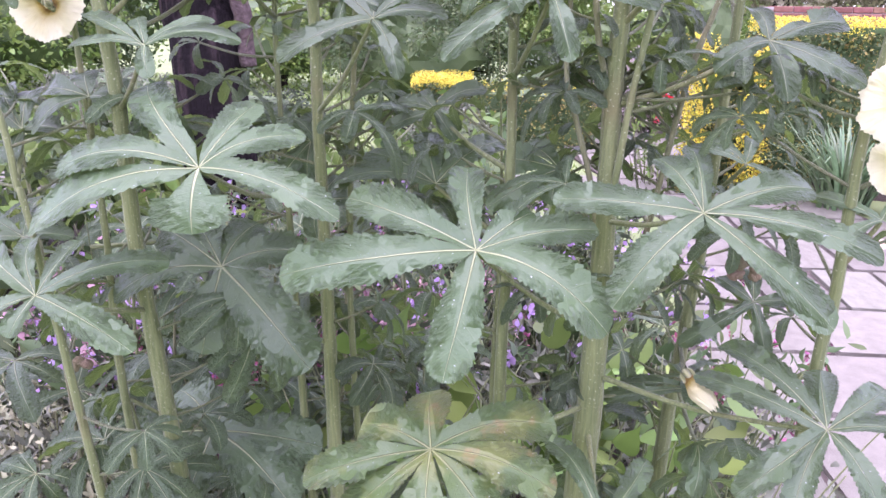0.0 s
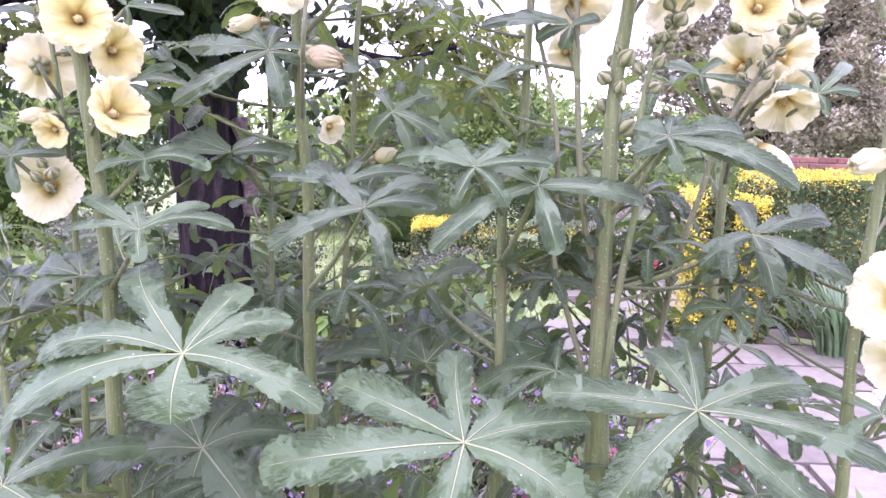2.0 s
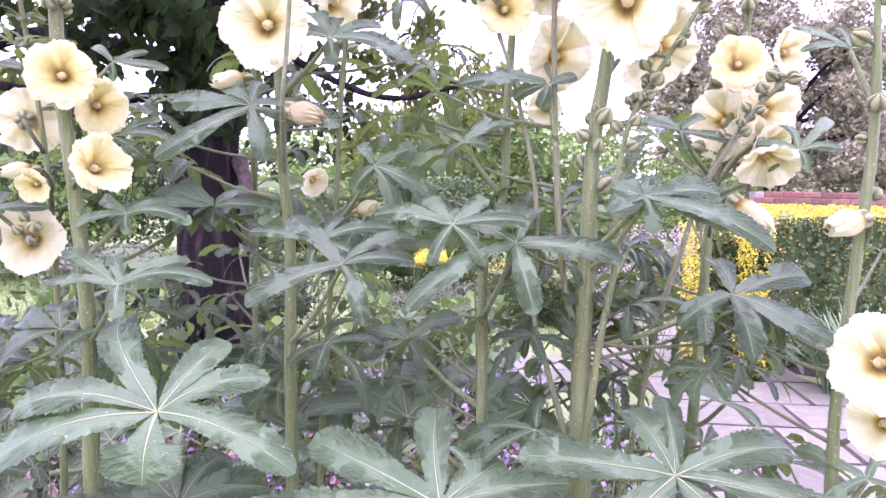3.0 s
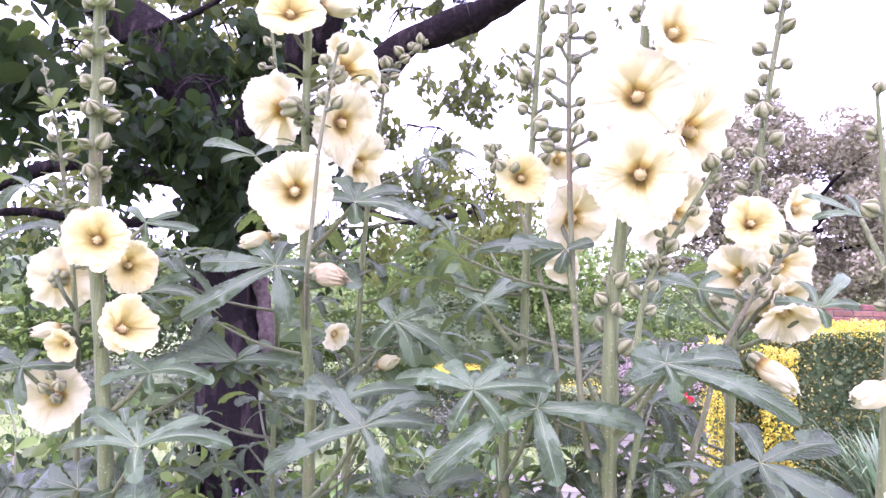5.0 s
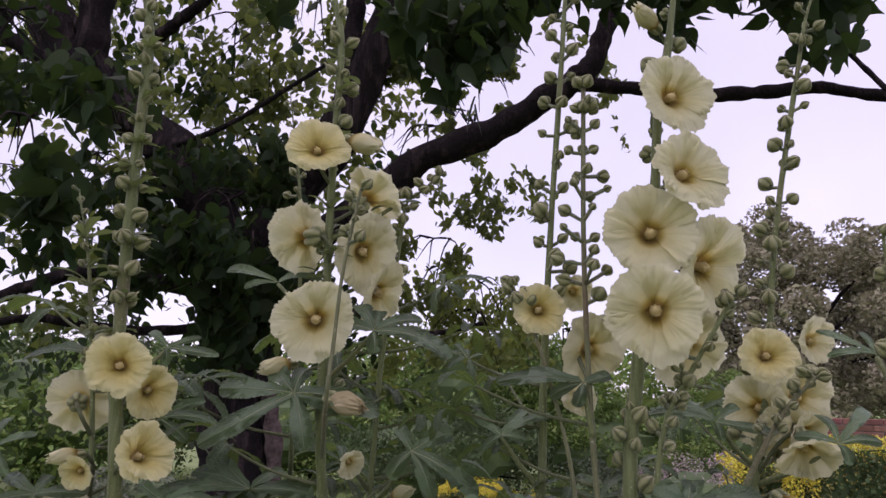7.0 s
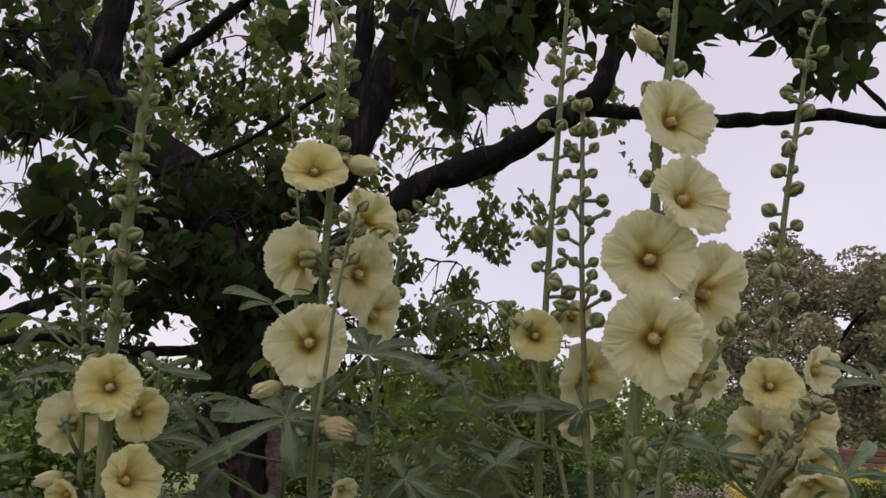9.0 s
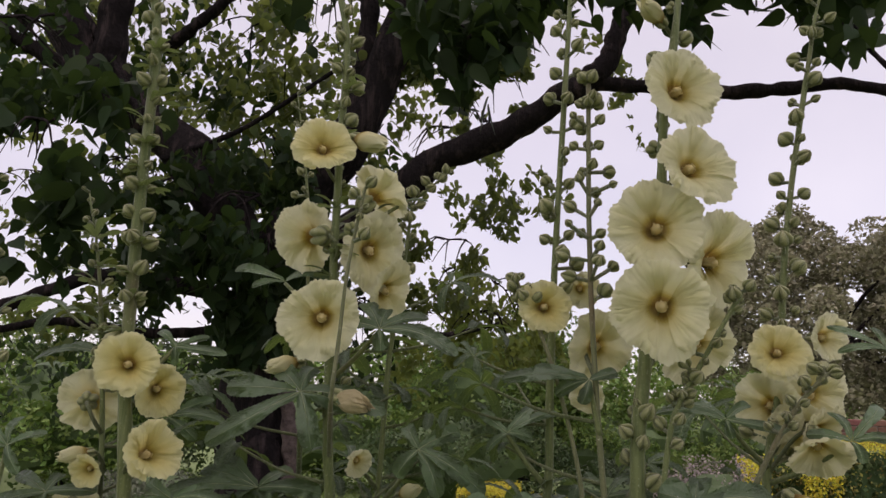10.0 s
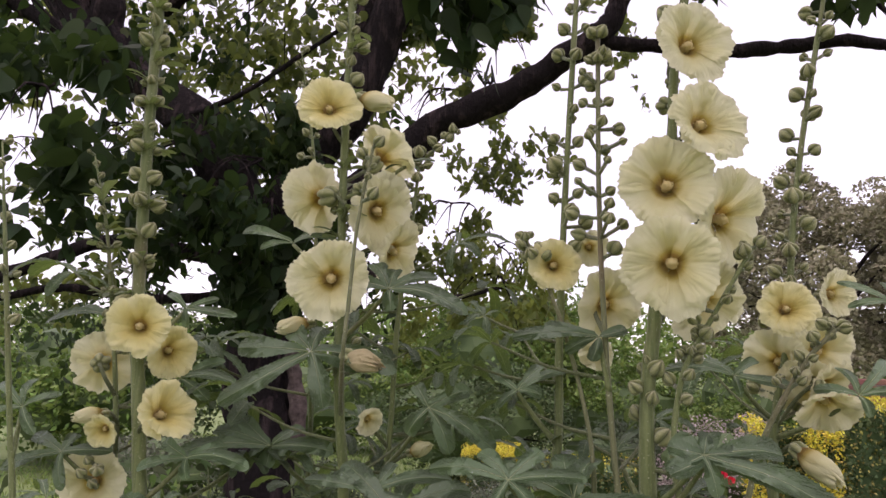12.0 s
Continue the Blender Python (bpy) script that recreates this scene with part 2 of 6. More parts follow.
STAMEN = plain_material("stamen", (0.84, 0.68, 0.30), (0.90, 0.79, 0.42), 300, 0.7, 0.002, 0.3, None, 0, 0.2)
BARK = bark_material()
# one tree's leaves: a near-black backlit copy and a paler lit copy
TREE_LEAF_BACKLIT = plain_material("tree_leaf_backlit", (0.011, 0.022, 0.009), (0.024, 0.042, 0.016), 5, 0.6, 0.002, 0.16, (0.09, 0.16, 0.03), 40, 0.08, island=0.35)
TREE_LEAF_LIT = plain_material("tree_leaf_lit", (0.028, 0.046, 0.016), (0.066, 0.094, 0.028), 4, 0.55, 0.002, 0.36, (0.28, 0.34, 0.07), 40, 0.3, island=0.4)
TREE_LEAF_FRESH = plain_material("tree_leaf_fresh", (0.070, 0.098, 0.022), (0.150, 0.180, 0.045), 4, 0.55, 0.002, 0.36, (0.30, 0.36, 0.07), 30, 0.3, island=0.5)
BUSH_LEAF = plain_material("bush_leaf", (0.105, 0.180, 0.034), (0.21, 0.30, 0.068), 2, 0.55, 0.002, 0.2, (0.15, 0.26, 0.05), 20, 0.35, island=0.4)
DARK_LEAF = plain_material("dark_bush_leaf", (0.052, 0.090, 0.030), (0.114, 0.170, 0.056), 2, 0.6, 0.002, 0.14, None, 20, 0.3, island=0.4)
PURPLE_LEAF = plain_material("purple_tree_leaf", (0.19, 0.185, 0.115), (0.42, 0.39, 0.25), 1.0, 0.7, 0.003, 0.2, (0.20, 0.20, 0.10), 12, 0.3, island=0.45)
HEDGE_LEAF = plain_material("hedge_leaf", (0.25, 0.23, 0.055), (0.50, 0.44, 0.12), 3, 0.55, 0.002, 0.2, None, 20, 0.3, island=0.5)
GOLD_LEAF = plain_material("golden_leaf", (0.58, 0.50, 0.03), (0.78, 0.70, 0.10), 6, 0.55, 0.002, 0.25, None, 30, 0.3, island=0.3)
CREAM_EDGE = plain_material("cream_leaf_edge", (0.26, 0.28, 0.15), (0.42, 0.43, 0.26), 20, 0.7, 0.0, 0.1, None, 80, 0.2, island=0.2)
SILVER_LEAF = plain_material("silver_leaf", (0.09, 0.11, 0.065), (0.25, 0.27, 0.19), 20, 0.7, 0.002, 0.15, None, 80, 0.2, island=0.35)
GREY_LEAF = plain_material("grey_green_leaf", (0.042, 0.066, 0.030), (0.098, 0.125, 0.066), 20, 0.65, 0.002, 0.15, None, 80, 0.3, island=0.4)
STRAP_LEAF = plain_material("strap_leaf", (0.10, 0.19, 0.07), (0.22, 0.31, 0.16), 8, 0.45, 0.002, 0.2, None, 60, 0.45, island=0.4)
PURPLE_FLOWER = plain_material("purple_flower", (0.34, 0.22, 0.42), (0.50, 0.38, 0.56), 40, 0.6, 0.0, 0.3, None, 0, 0.2, island=0.3)
RED_FLOWER = plain_material("crimson_flower", (0.22, 0.045, 0.09), (0.34, 0.13, 0.19), 40, 0.6, 0.0, 0.25, None, 0, 0.2, island=0.35)
ROSE = plain_material("rose_petal", (0.70, 0.015, 0.07), (0.85, 0.05, 0.14), 40, 0.55, 0.002, 0.2, None, 0, 0.3, random=0.1)
PINK_FLOWER = plain_material("dusty_pink_flower", (0.30, 0.17, 0.19), (0.46, 0.31, 0.32), 15, 0.7, 0.0, 0.25, None, 0, 0.2, island=0.35)
HEATHER = plain_material("faded_heather", (0.32, 0.265, 0.245), (0.52, 0.44, 0.41), 15, 0.7, 0.0, 0.25, None, 0, 0.2, island=0.35)
SOIL = plain_material("soil", (0.030, 0.025, 0.018), (0.068, 0.056, 0.040), 12, 0.95, 0.03, 0.0, None, 90, 0.2)
LAWN = plain_material("lawn", (0.15, 0.21, 0.075), (0.25, 0.31, 0.125), 1.5, 0.85, 0.02, 0.0, None, 60, 0.2)
GRASS = plain_material("grass_blade", (0.13, 0.22, 0.05), (0.24, 0.33, 0.08), 1.5, 0.6, 0.0, 0.25, None, 0, 0.3, island=0.35)
SLAB = plain_material("paving_stone", (0.160, 0.156, 0.118), (0.236, 0.230, 0.176), 6, 0.9, 0.006, 0.0, None, 70, 0.12, random=0.16)
JOINT = plain_material("paving_joint", (0.06, 0.052, 0.04), (0.12, 0.10, 0.08), 20, 0.95, 0.01, 0.0, None, 120, 0.2)
BRICK = plain_material("red_brick", (0.20, 0.092, 0.068), (0.29, 0.145, 0.112), 10, 0.9, 0.006, 0.0, None, 90, 0.2, random=0.25)
MORTAR = plain_material("mortar", (0.30, 0.26, 0.23), (0.4, 0.36, 0.32), 20, 0.95, 0.006, 0.0, None, 100, 0.2)
ROCK = plain_material("pale_stone", (0.42, 0.35, 0.24), (0.56, 0.48, 0.33), 15, 0.9, 0.01, 0.0, None, 100, 0.2, random=0.2)

# ---- building helpers ----
RNG = random.Random(4)


def mesh_of(name, verts, faces, material, uvs=None, smooth=True):
    me = bpy.data.meshes.new(name)
    me.from_pydata([tuple(v) for v in verts], [], faces)
    me.materials.append(material)
    if uvs is not None:
        layer = me.uv_layers.new(name="UVMap")
        idx = np.empty(len(me.loops), dtype=np.int32)
        me.loops.foreach_get("vertex_index", idx)
        layer.data.foreach_set("uv", np.asarray(uvs, dtype=np.float32)[idx].ravel())
    if smooth:
        me.polygons.foreach_set("use_smooth", [True] * len(me.polygons))
    me.update()
    return me


def part(name, me, parent, place=(0, 0, 0), label=""):
    ob = new(name, me)
    ob.parent = parent
    if isinstance(place, Matrix):
        ob.matrix_basis = place
    else:
        ob.location = place
    return tagged(ob, label)


def thing(name, base, label, category, group="", kind=""):
    ob = new(name)
    ob.empty_display_size = 0.05
    ob.location = base
    return tagged(ob, label, category, group, kind)


def spline(pts, n):
    """n points evenly along a smooth curve through pts."""
    p = [Vector(q) for q in pts]
    if len(p) == 2:
        return [p[0].lerp(p[1], i / (n - 1)) for i in range(n)]
    q = [p[0] * 2 - p[1], *p, p[-1] * 2 - p[-2]]
    out = []
    for i in range(n):
        s = i / (n - 1) * (len(p) - 1)
        k = min(int(s), len(p) - 2)
        t = s - k
        a, b, c, d = q[k:k + 4]
        out.append(0.5 * (2 * b + (c - a) * t + (2 * a - 5 * b + 4 * c - d) * t * t + (3 * b - a - 3 * c + d) * t ** 3))
    return out


def tube(pts, radii, sides=8, rough=0.0, seed=0.0):
    """Verts and faces of a tapering tube through pts, its ends closed."""
    verts, faces = [], []
    n = len(pts)
    side = Vector((1, 0, 0))
    for i, p in enumerate(pts):
        d = (pts[min(i + 1, n - 1)] - pts[max(i - 1, 0)]).normalized()
        a = side - d * side.dot(d)
        a = a.normalized() if a.length > 0.05 else d.orthogonal().normalized()
        side = a
        b = d.cross(a)
        r = radii[0] + (radii[1] - radii[0]) * i / (n - 1) if len(radii) == 2 else radii[i]
        for k in range(sides):
            ang = 2 * math.pi * k / sides
            w = a * math.cos(ang) + b * math.sin(ang)
            rr = r
            if rough:
                rr *= 1 + rough * noise.noise((p + w * r) * (0.35 / max(r, 0.004)) + Vector((seed, seed, 0)))
            verts.append(p + w * rr)
        if i:
            o = (i - 1) * sides
            for k in range(sides):
                k2 = (k + 1) % sides
                faces.append((o + k, o + k2, o + sides + k2, o + sides + k))
    faces.append(tuple(range(sides - 1, -1, -1)))
    faces.append(tuple(range((n - 1) * sides, n * sides)))
    return verts, faces


def joined(pieces):
    verts, faces = [], []
    for v, f in pieces:
        o = len(verts)
        verts.extend(v)
        faces.extend([tuple(i + o for i in q) for q in f])
    return verts, faces


# ---- hollyhock: blades, flowers, buds ----


def blade_shape(tips, seed, width=0.165, arch=0.22, nv=84, nu=8, crinkle=1.0):
    """A palmate blade about its origin: one strip for each lobe from the rib's root to its tip, neighbours meeting in the middle."""
    factor = {tuple(round(c, 6) for c in Vector(t[:3])): (t[3] if len(t) > 3 else 1.0) for t in tips}
    tips = [Vector(t[:3]) for t in tips]
    nrm = Vector()
    for i, a in enumerate(tips):
        for b in tips[i + 1:]:
            c = a.cross(b)
            nrm += c if c.z - 0.6 * c.y > 0 else -c
    nrm.normalize()
    ex = (tips[0] - nrm * tips[0].dot(nrm)).normalized()
    ey = nrm.cross(ex)
    order = sorted(tips, key=lambda t: math.atan2(t.dot(ey), t.dot(ex)))
    angle = [math.atan2(t.dot(ey), t.dot(ex)) for t in order]
    longest = max(t.length for t in tips)
    rnd = random.Random(seed)
    verts, faces, uvs = [], [], []
    for i, tip in enumerate(order):
        size = tip.length
        gap_r = ((angle[i] - angle[i - 1]) % (2 * math.pi)) / 2
        gap_l = ((angle[(i + 1) % len(order)] - angle[i]) % (2 * math.pi)) / 2
        d = tip.normalized()
        n_l = (nrm - d * nrm.dot(d)).normalized()
        lat = n_l.cross(d)
        hw = longest * 0.84 * width * (0.8 + 0.2 * size / longest) * rnd.uniform(0.85, 1.15) * factor[tuple(round(c, 6) for c in tip)]
        bend = rnd.uniform(-0.055, 0.055) * size
        lift = arch * size * rnd.uniform(0.7, 1.3)
        fold = rnd.uniform(-0.05, 0.35)
        roll = rnd.uniform(-0.3, 0.3)
        teeth = rnd.randint(17, 22) if nv > 40 else 9
        peak = rnd.uniform(0.66, 0.82)
        o = len(verts)
        for j in range(nv + 1):
            v = (j / nv) ** 0.9
            swell = min(1.0, max(0.0, (v - 0.18) / 0.42))
            prof = (0.60 + 0.40 * swell * swell * (3 - 2 * swell)) * (0.97 + 0.03 * math.sin(v * 9 + i)) * max(0.0, 1 - max(0.0, (v - peak) / (1 - peak)) ** 3.0) ** 0.55
            c = tip * v + n_l * (lift * 4 * v * (1 - v) * 0.55) + lat * (bend * math.sin(math.pi * v))
            notch = (v * teeth + 0.37 * i) % 1.0
            saw = 1 + (0.16 * notch ** 0.9 - 0.07 + 0.05 * noise.noise(Vector((v * 14, i, seed)))) * (v > 0.24)
            for k in range(nu + 1):
                u = k / nu * 2 - 1
                g = gap_l if u > 0 else gap_r
                lim = v * size * math.tan(min(g, 0.72)) if v < 0.5 else 9
                w = min(hw * prof * (saw if abs(u) > 0.9 else 1), lim)
                q = c + lat * (u * w) + n_l * (roll * u * w * v)
                q += n_l * (fold * (abs(u) ** 1.3) * w)
                ph = v * 8 - abs(u) * 1.3
                q += n_l * crinkle * longest * (0.004 * abs(math.sin(math.pi * ph)) * abs(u)
                                                + 0.020 * noise.noise(q * 30 + Vector((seed, 0, 0))) * (0.25 + abs(u)) + 0.010 * noise.noise(q * 85 + Vector((0, seed, 0))) * abs(u))
                verts.append(q)
                uvs.append((u * w / max(hw, 1e-6), v))
        for j in range(nv):
            for k in range(nu):
                a = o + j * (nu + 1) + k
                faces.append((a, a + 1, a + nu + 2, a + nu + 1))
    return verts, faces, uvs


def leaf(plant, centre, stalk, *tips, width=0.13, old=False, arch=0.22):
    """A leaf at centre, its lobes ending at the given offsets, its stalk coming from the point stalk."""
    base = plant.location
    seed = len(bpy.data.objects)
    v, f, uv = blade_shape(tips, seed, width * (1.06 if width < 0.13 else 1.0), arch)
    ob = part("leaf", mesh_of("leaf", v, f, BLADE_OLD_SHADED if old else BLADE, uv), plant, Vector(centre) - base)
    petiole(ob, Vector(stalk) - Vector(centre), 0.0026)
    return ob


def petiole(blade, start, r):
    sag = Vector((0, 0, -0.05 * start.length))
    pts = spline([start, start * 0.5 + sag, Vector((0, 0, -0.002))], 9)
    v, f = tube(pts, (r * 1.25, r * 0.8), 7)
    part("petiole", mesh_of("petiole", v, f, STEM), blade)


SHARED_BLADES = []
for k in range(7):
    rr = random.Random(100 + k)
    count = rr.choice((5, 5, 7))
    spread = []
    for i in range(count):
        a = (i - (count - 1) / 2) * (2.0 * math.pi * 0.80 / count) + rr.uniform(-0.22, 0.22)
        s = (1 - 0.38 * abs(i - (count - 1) / 2) / ((count - 1) / 2)) * rr.uniform(0.7, 1.15)
        spread.append((s * math.sin(a), s * math.cos(a), rr.uniform(-0.55, 0.0)))
    sv, sf, suv = blade_shape(spread, 50 + k, 0.165, 0.3, 28, 6)
    SHARED_BLADES.append(mesh_of("leaf", sv, sf, BLADE, suv))


NARROW_BLADES = []
for k in range(6):
    rr = random.Random(140 + k)
    count = rr.choice((5, 5, 7))
    spread = []
    for i in range(count):
        a = (i - (count - 1) / 2) * (2.0 * math.pi * 0.78 / count) + rr.uniform(-0.2, 0.2)
        s = (1 - 0.4 * abs(i - (count - 1) / 2) / ((count - 1) / 2)) * rr.uniform(0.75, 1.15)
        spread.append((s * math.sin(a), s * math.cos(a), rr.uniform(-0.5, 0.1)))
    sv, sf, suv = blade_shape(spread, 150 + k, 0.115, 0.36, 28, 6)
    NARROW_BLADES.append(mesh_of("leaf", sv, sf, BLADE, suv))


FLOWER_SPOTS = []


def filler_leaf(plant, start, heading, reach, size, tilt):
    """A leaf of a common shape on a stalk of length reach, starting at start towards heading (degrees)."""
    base = plant.location
    h = radians(heading)
    out = Vector((math.sin(h), math.cos(h), 0))
    centre = Vector(start) + out * reach + Vector((0, 0, reach * RNG.uniform(0.1, 0.6)))
    if any((centre.x - f.x) ** 2 + (centre.z - f.z) ** 2 < (w * 0.5 + size * 0.75) ** 2 and centre.y < f.y + 0.05 for f, w in FLOWER_SPOTS):
        return None
    rot = Matrix.Rotation(-h, 4, "Z") @ Matrix.Rotation(radians(-tilt), 4, "X") @ Matrix.Rotation(radians(RNG.uniform(-25, 25)), 4, "Y")
    m = Matrix.Translation(centre - base) @ rot @ Matrix.Diagonal((size, size, size, 1))
    ob = part("leaf", RNG.choice(NARROW_BLADES if start[2] > 0.85 else SHARED_BLADES), plant, m)
    inv = (rot @ Matrix.Diagonal((size, size, size, 1))).inverted()
    local = inv @ (Vector(start) - centre)
    petiole(ob, local, 0.0016 / size)
    return ob


def petal_shape(seed, cup, flat, crumple=0.0):
    rnd = random.Random(seed)
    nu, nv = 60, 14
    verts, uvs, faces = [], [], []
    half = radians(57)
    f1, f2 = rnd.uniform(0, 6), rnd.uniform(0, 6)
    for j in range(nv + 1):
        v = 0.05 + 0.95 * j / nv
        for k in range(nu + 1):
            u = k / nu * 2 - 1
            rim = 1 - 0.10 * abs(u) ** 2.6 + 0.04 * math.sin(u * 4 + f1) + 0.022 * math.sin(u * 11 + f2) + 0.07 * noise.noise(Vector((u * 4, 0, seed))) + 0.045 * noise.noise(Vector((u * 15, 3, seed))) + 0.04 * noise.noise(Vector((u * 33, 5, seed)))
            r = v * (1 + (rim - 1) * v)
            a = u * half * (0.55 + 0.45 * min(1.0, v * 2.2))
            z = cup * (v ** 0.75) * (1 - flat * v * v)
            z += 0.035 * u * v + 0.12 * v ** 4 * noise.noise(Vector((u * 3.5 + f2, v, seed + 2))) + 0.03 * v * v * math.sin(u * 4 + f1) + 0.05 * v ** 6 * noise.noise(Vector((u * 15 + f1, v * 2, seed + 3)))
            z += 0.07 * noise.noise(Vector((u * 3, v * 4, seed))) * v + 0.03 * noise.noise(Vector((u * 9, v * 6, seed + 5))) * v * v
            if crumple:
                r = 0.40 * math.sin(math.pi * (0.12 + 0.74 * v)) * (1 + 0.08 * math.sin(u * 3 + f1)) + 0.07 * u * v + 0.03 * v ** 4 * math.sin(u * 9 + f2)
                z = cup * (v + 0.05 * math.cos(u * 2.5 + f2) * v ** 3)
                a = u * half * 1.35 + 0.8 * v
                r *= 1 + crumple * 1.3 * noise.noise(Vector((u * 2.2, v * 3.0, seed + 7))) * v
                z *= 1 + crumple * noise.noise(Vector((u * 2.6, v * 2.0, seed + 3))) * v
                a += crumple * 0.5 * noise.noise(Vector((u * 2, v * 3, seed + 11))) * v
            verts.append((r * math.sin(a), r * math.cos(a), z))
            uvs.append((u, v))
    for j in range(nv):
        for k in range(nu):
            i = j * (nu + 1) + k
            faces.append((i, i + 1, i + nu + 2, i + nu + 1))
    return verts, faces, uvs


def petal_set(cup, flat, material, seeds, crumple=0.0):
    out = []
    for s in seeds:
        v, f, uv = petal_shape(s, cup, flat, crumple)
        out.append(mesh_of("petal", v, f, material, uv))
    return out


OPEN_PETALS = petal_set(0.85, 0.34, PETAL, range(4))
CUP_PETALS = petal_set(1.1, 0.25, PETAL, range(4, 8))
WARM_OPEN_PETALS = petal_set(0.85, 0.34, PETAL_WARM, range(20, 24))
WARM_CUP_PETALS = petal_set(1.1, 0.25, PETAL_WARM, range(24, 28))
SHUT_PETALS = petal_set(2.0, 0.10, PETAL, range(8, 11), 0.18)
OLD_PETALS = petal_set(1.9, 0.05, PETAL_OLD, range(11, 14), 0.5)


def stamen_shape():
    pts = [Vector((0, 0, 0.02)), Vector((0, 0, 0.14)), Vector((0, 0, 0.25)), Vector((0, 0, 0.31)), Vector((0, 0, 0.345))]
    v, f = tube(pts, [0.055, 0.07, 0.085, 0.06, 0.02], 9)
    rnd = random.Random(3)
    pieces = [(v, f)]
    for k in range(26):
        a, z = rnd.uniform(0, 6.28), rnd.uniform(0.15, 0.33)
        c = Vector((math.cos(a) * 0.085, math.sin(a) * 0.085, z))
        s = 0.018
        pieces.append(([c + Vector(d) * s for d in ((1, 0, 0), (-1, 0, 0), (0, 1, 0), (0, -1, 0), (0, 0, 1), (0, 0, -1))],
                       [(0, 2, 4), (2, 1, 4), (1, 3, 4), (3, 0, 4), (2, 0, 5), (1, 2, 5), (3, 1, 5), (0, 3, 5)]))
    return joined(pieces)


STAMEN_MESH = mesh_of("stamen_column", *stamen_shape(), STAMEN)


def calyx_material():
    """Downy sepals: pale along their ridges, dark in the seams."""
    m, nt = mat_new("hollyhock_sepal")
    uv = nd(nt, "UVMap")
    sep = nd(nt, "SeparateXYZ")
    link(nt, uv.outputs[0], sep.inputs[0])
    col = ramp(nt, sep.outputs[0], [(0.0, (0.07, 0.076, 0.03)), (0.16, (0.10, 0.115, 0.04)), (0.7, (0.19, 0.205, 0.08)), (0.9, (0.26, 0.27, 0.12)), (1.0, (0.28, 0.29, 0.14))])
    down = noise_tex(nt, 6.0, 4.0)
    col = mixc(nt, math_node(nt, "MULTIPLY", down, 0.35), col, (0.16, 0.19, 0.08))
    col = mixc(nt, math_node(nt, "MULTIPLY", math_node(nt, "SUBTRACT", sep.outputs[1], 0.75), 1.6, clamp=True), col, (0.42, 0.40, 0.22))
    hgt = math_node(nt, "ADD", math_node(nt, "MULTIPLY", sep.outputs[0], 1.5), noise_tex(nt, 9.0, 4.0))
    finish(nt, col, 0.75, hgt, 0.0012, 0.06, None, spec=0.2, strength=0.9, sheen=0.2)
    return m


SEPAL = calyx_material()


def calyx_shape(point, seed, open_by=0.0, thin=1.0):
    """A round green calyx of five ridged sepals about the origin, z forward, radius 1."""
    verts, faces, uvs = [], [], []
    nr, ns = 9, 30
    for j in range(nr + 1):
        t = j / nr
        for k in range(ns):
            a = 2 * math.pi * k / ns
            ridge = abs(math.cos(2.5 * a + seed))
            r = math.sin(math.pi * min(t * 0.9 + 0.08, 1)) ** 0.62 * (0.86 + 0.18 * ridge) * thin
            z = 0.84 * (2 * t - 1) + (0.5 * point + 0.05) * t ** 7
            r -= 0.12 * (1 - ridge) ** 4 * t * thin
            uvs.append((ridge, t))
            if open_by and t > 0.6:
                r += open_by * (t - 0.6) * (0.4 + ridge)
            verts.append(Vector((r * math.cos(a), r * math.sin(a), z)))
        if j:
            o = (j - 1) * ns
            for k in range(ns):
                k2 = (k + 1) % ns
                faces.append((o + k, o + k2, o + ns + k2, o + ns + k))
    faces.append(tuple(range(ns - 1, -1, -1)))
    if not open_by:
        faces.append(tuple(range(nr * ns, nr * ns + ns)))
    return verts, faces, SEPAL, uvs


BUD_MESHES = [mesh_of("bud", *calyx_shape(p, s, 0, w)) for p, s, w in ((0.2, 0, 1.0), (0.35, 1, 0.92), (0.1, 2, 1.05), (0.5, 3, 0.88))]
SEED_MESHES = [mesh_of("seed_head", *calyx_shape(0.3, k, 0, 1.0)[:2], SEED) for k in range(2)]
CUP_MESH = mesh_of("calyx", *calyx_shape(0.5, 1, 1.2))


def aim(direction, spin=0.0):
    return Vector(direction).normalized().to_track_quat("Z", "Y").to_matrix().to_4x4() @ Matrix.Rotation(spin, 4, "Z")


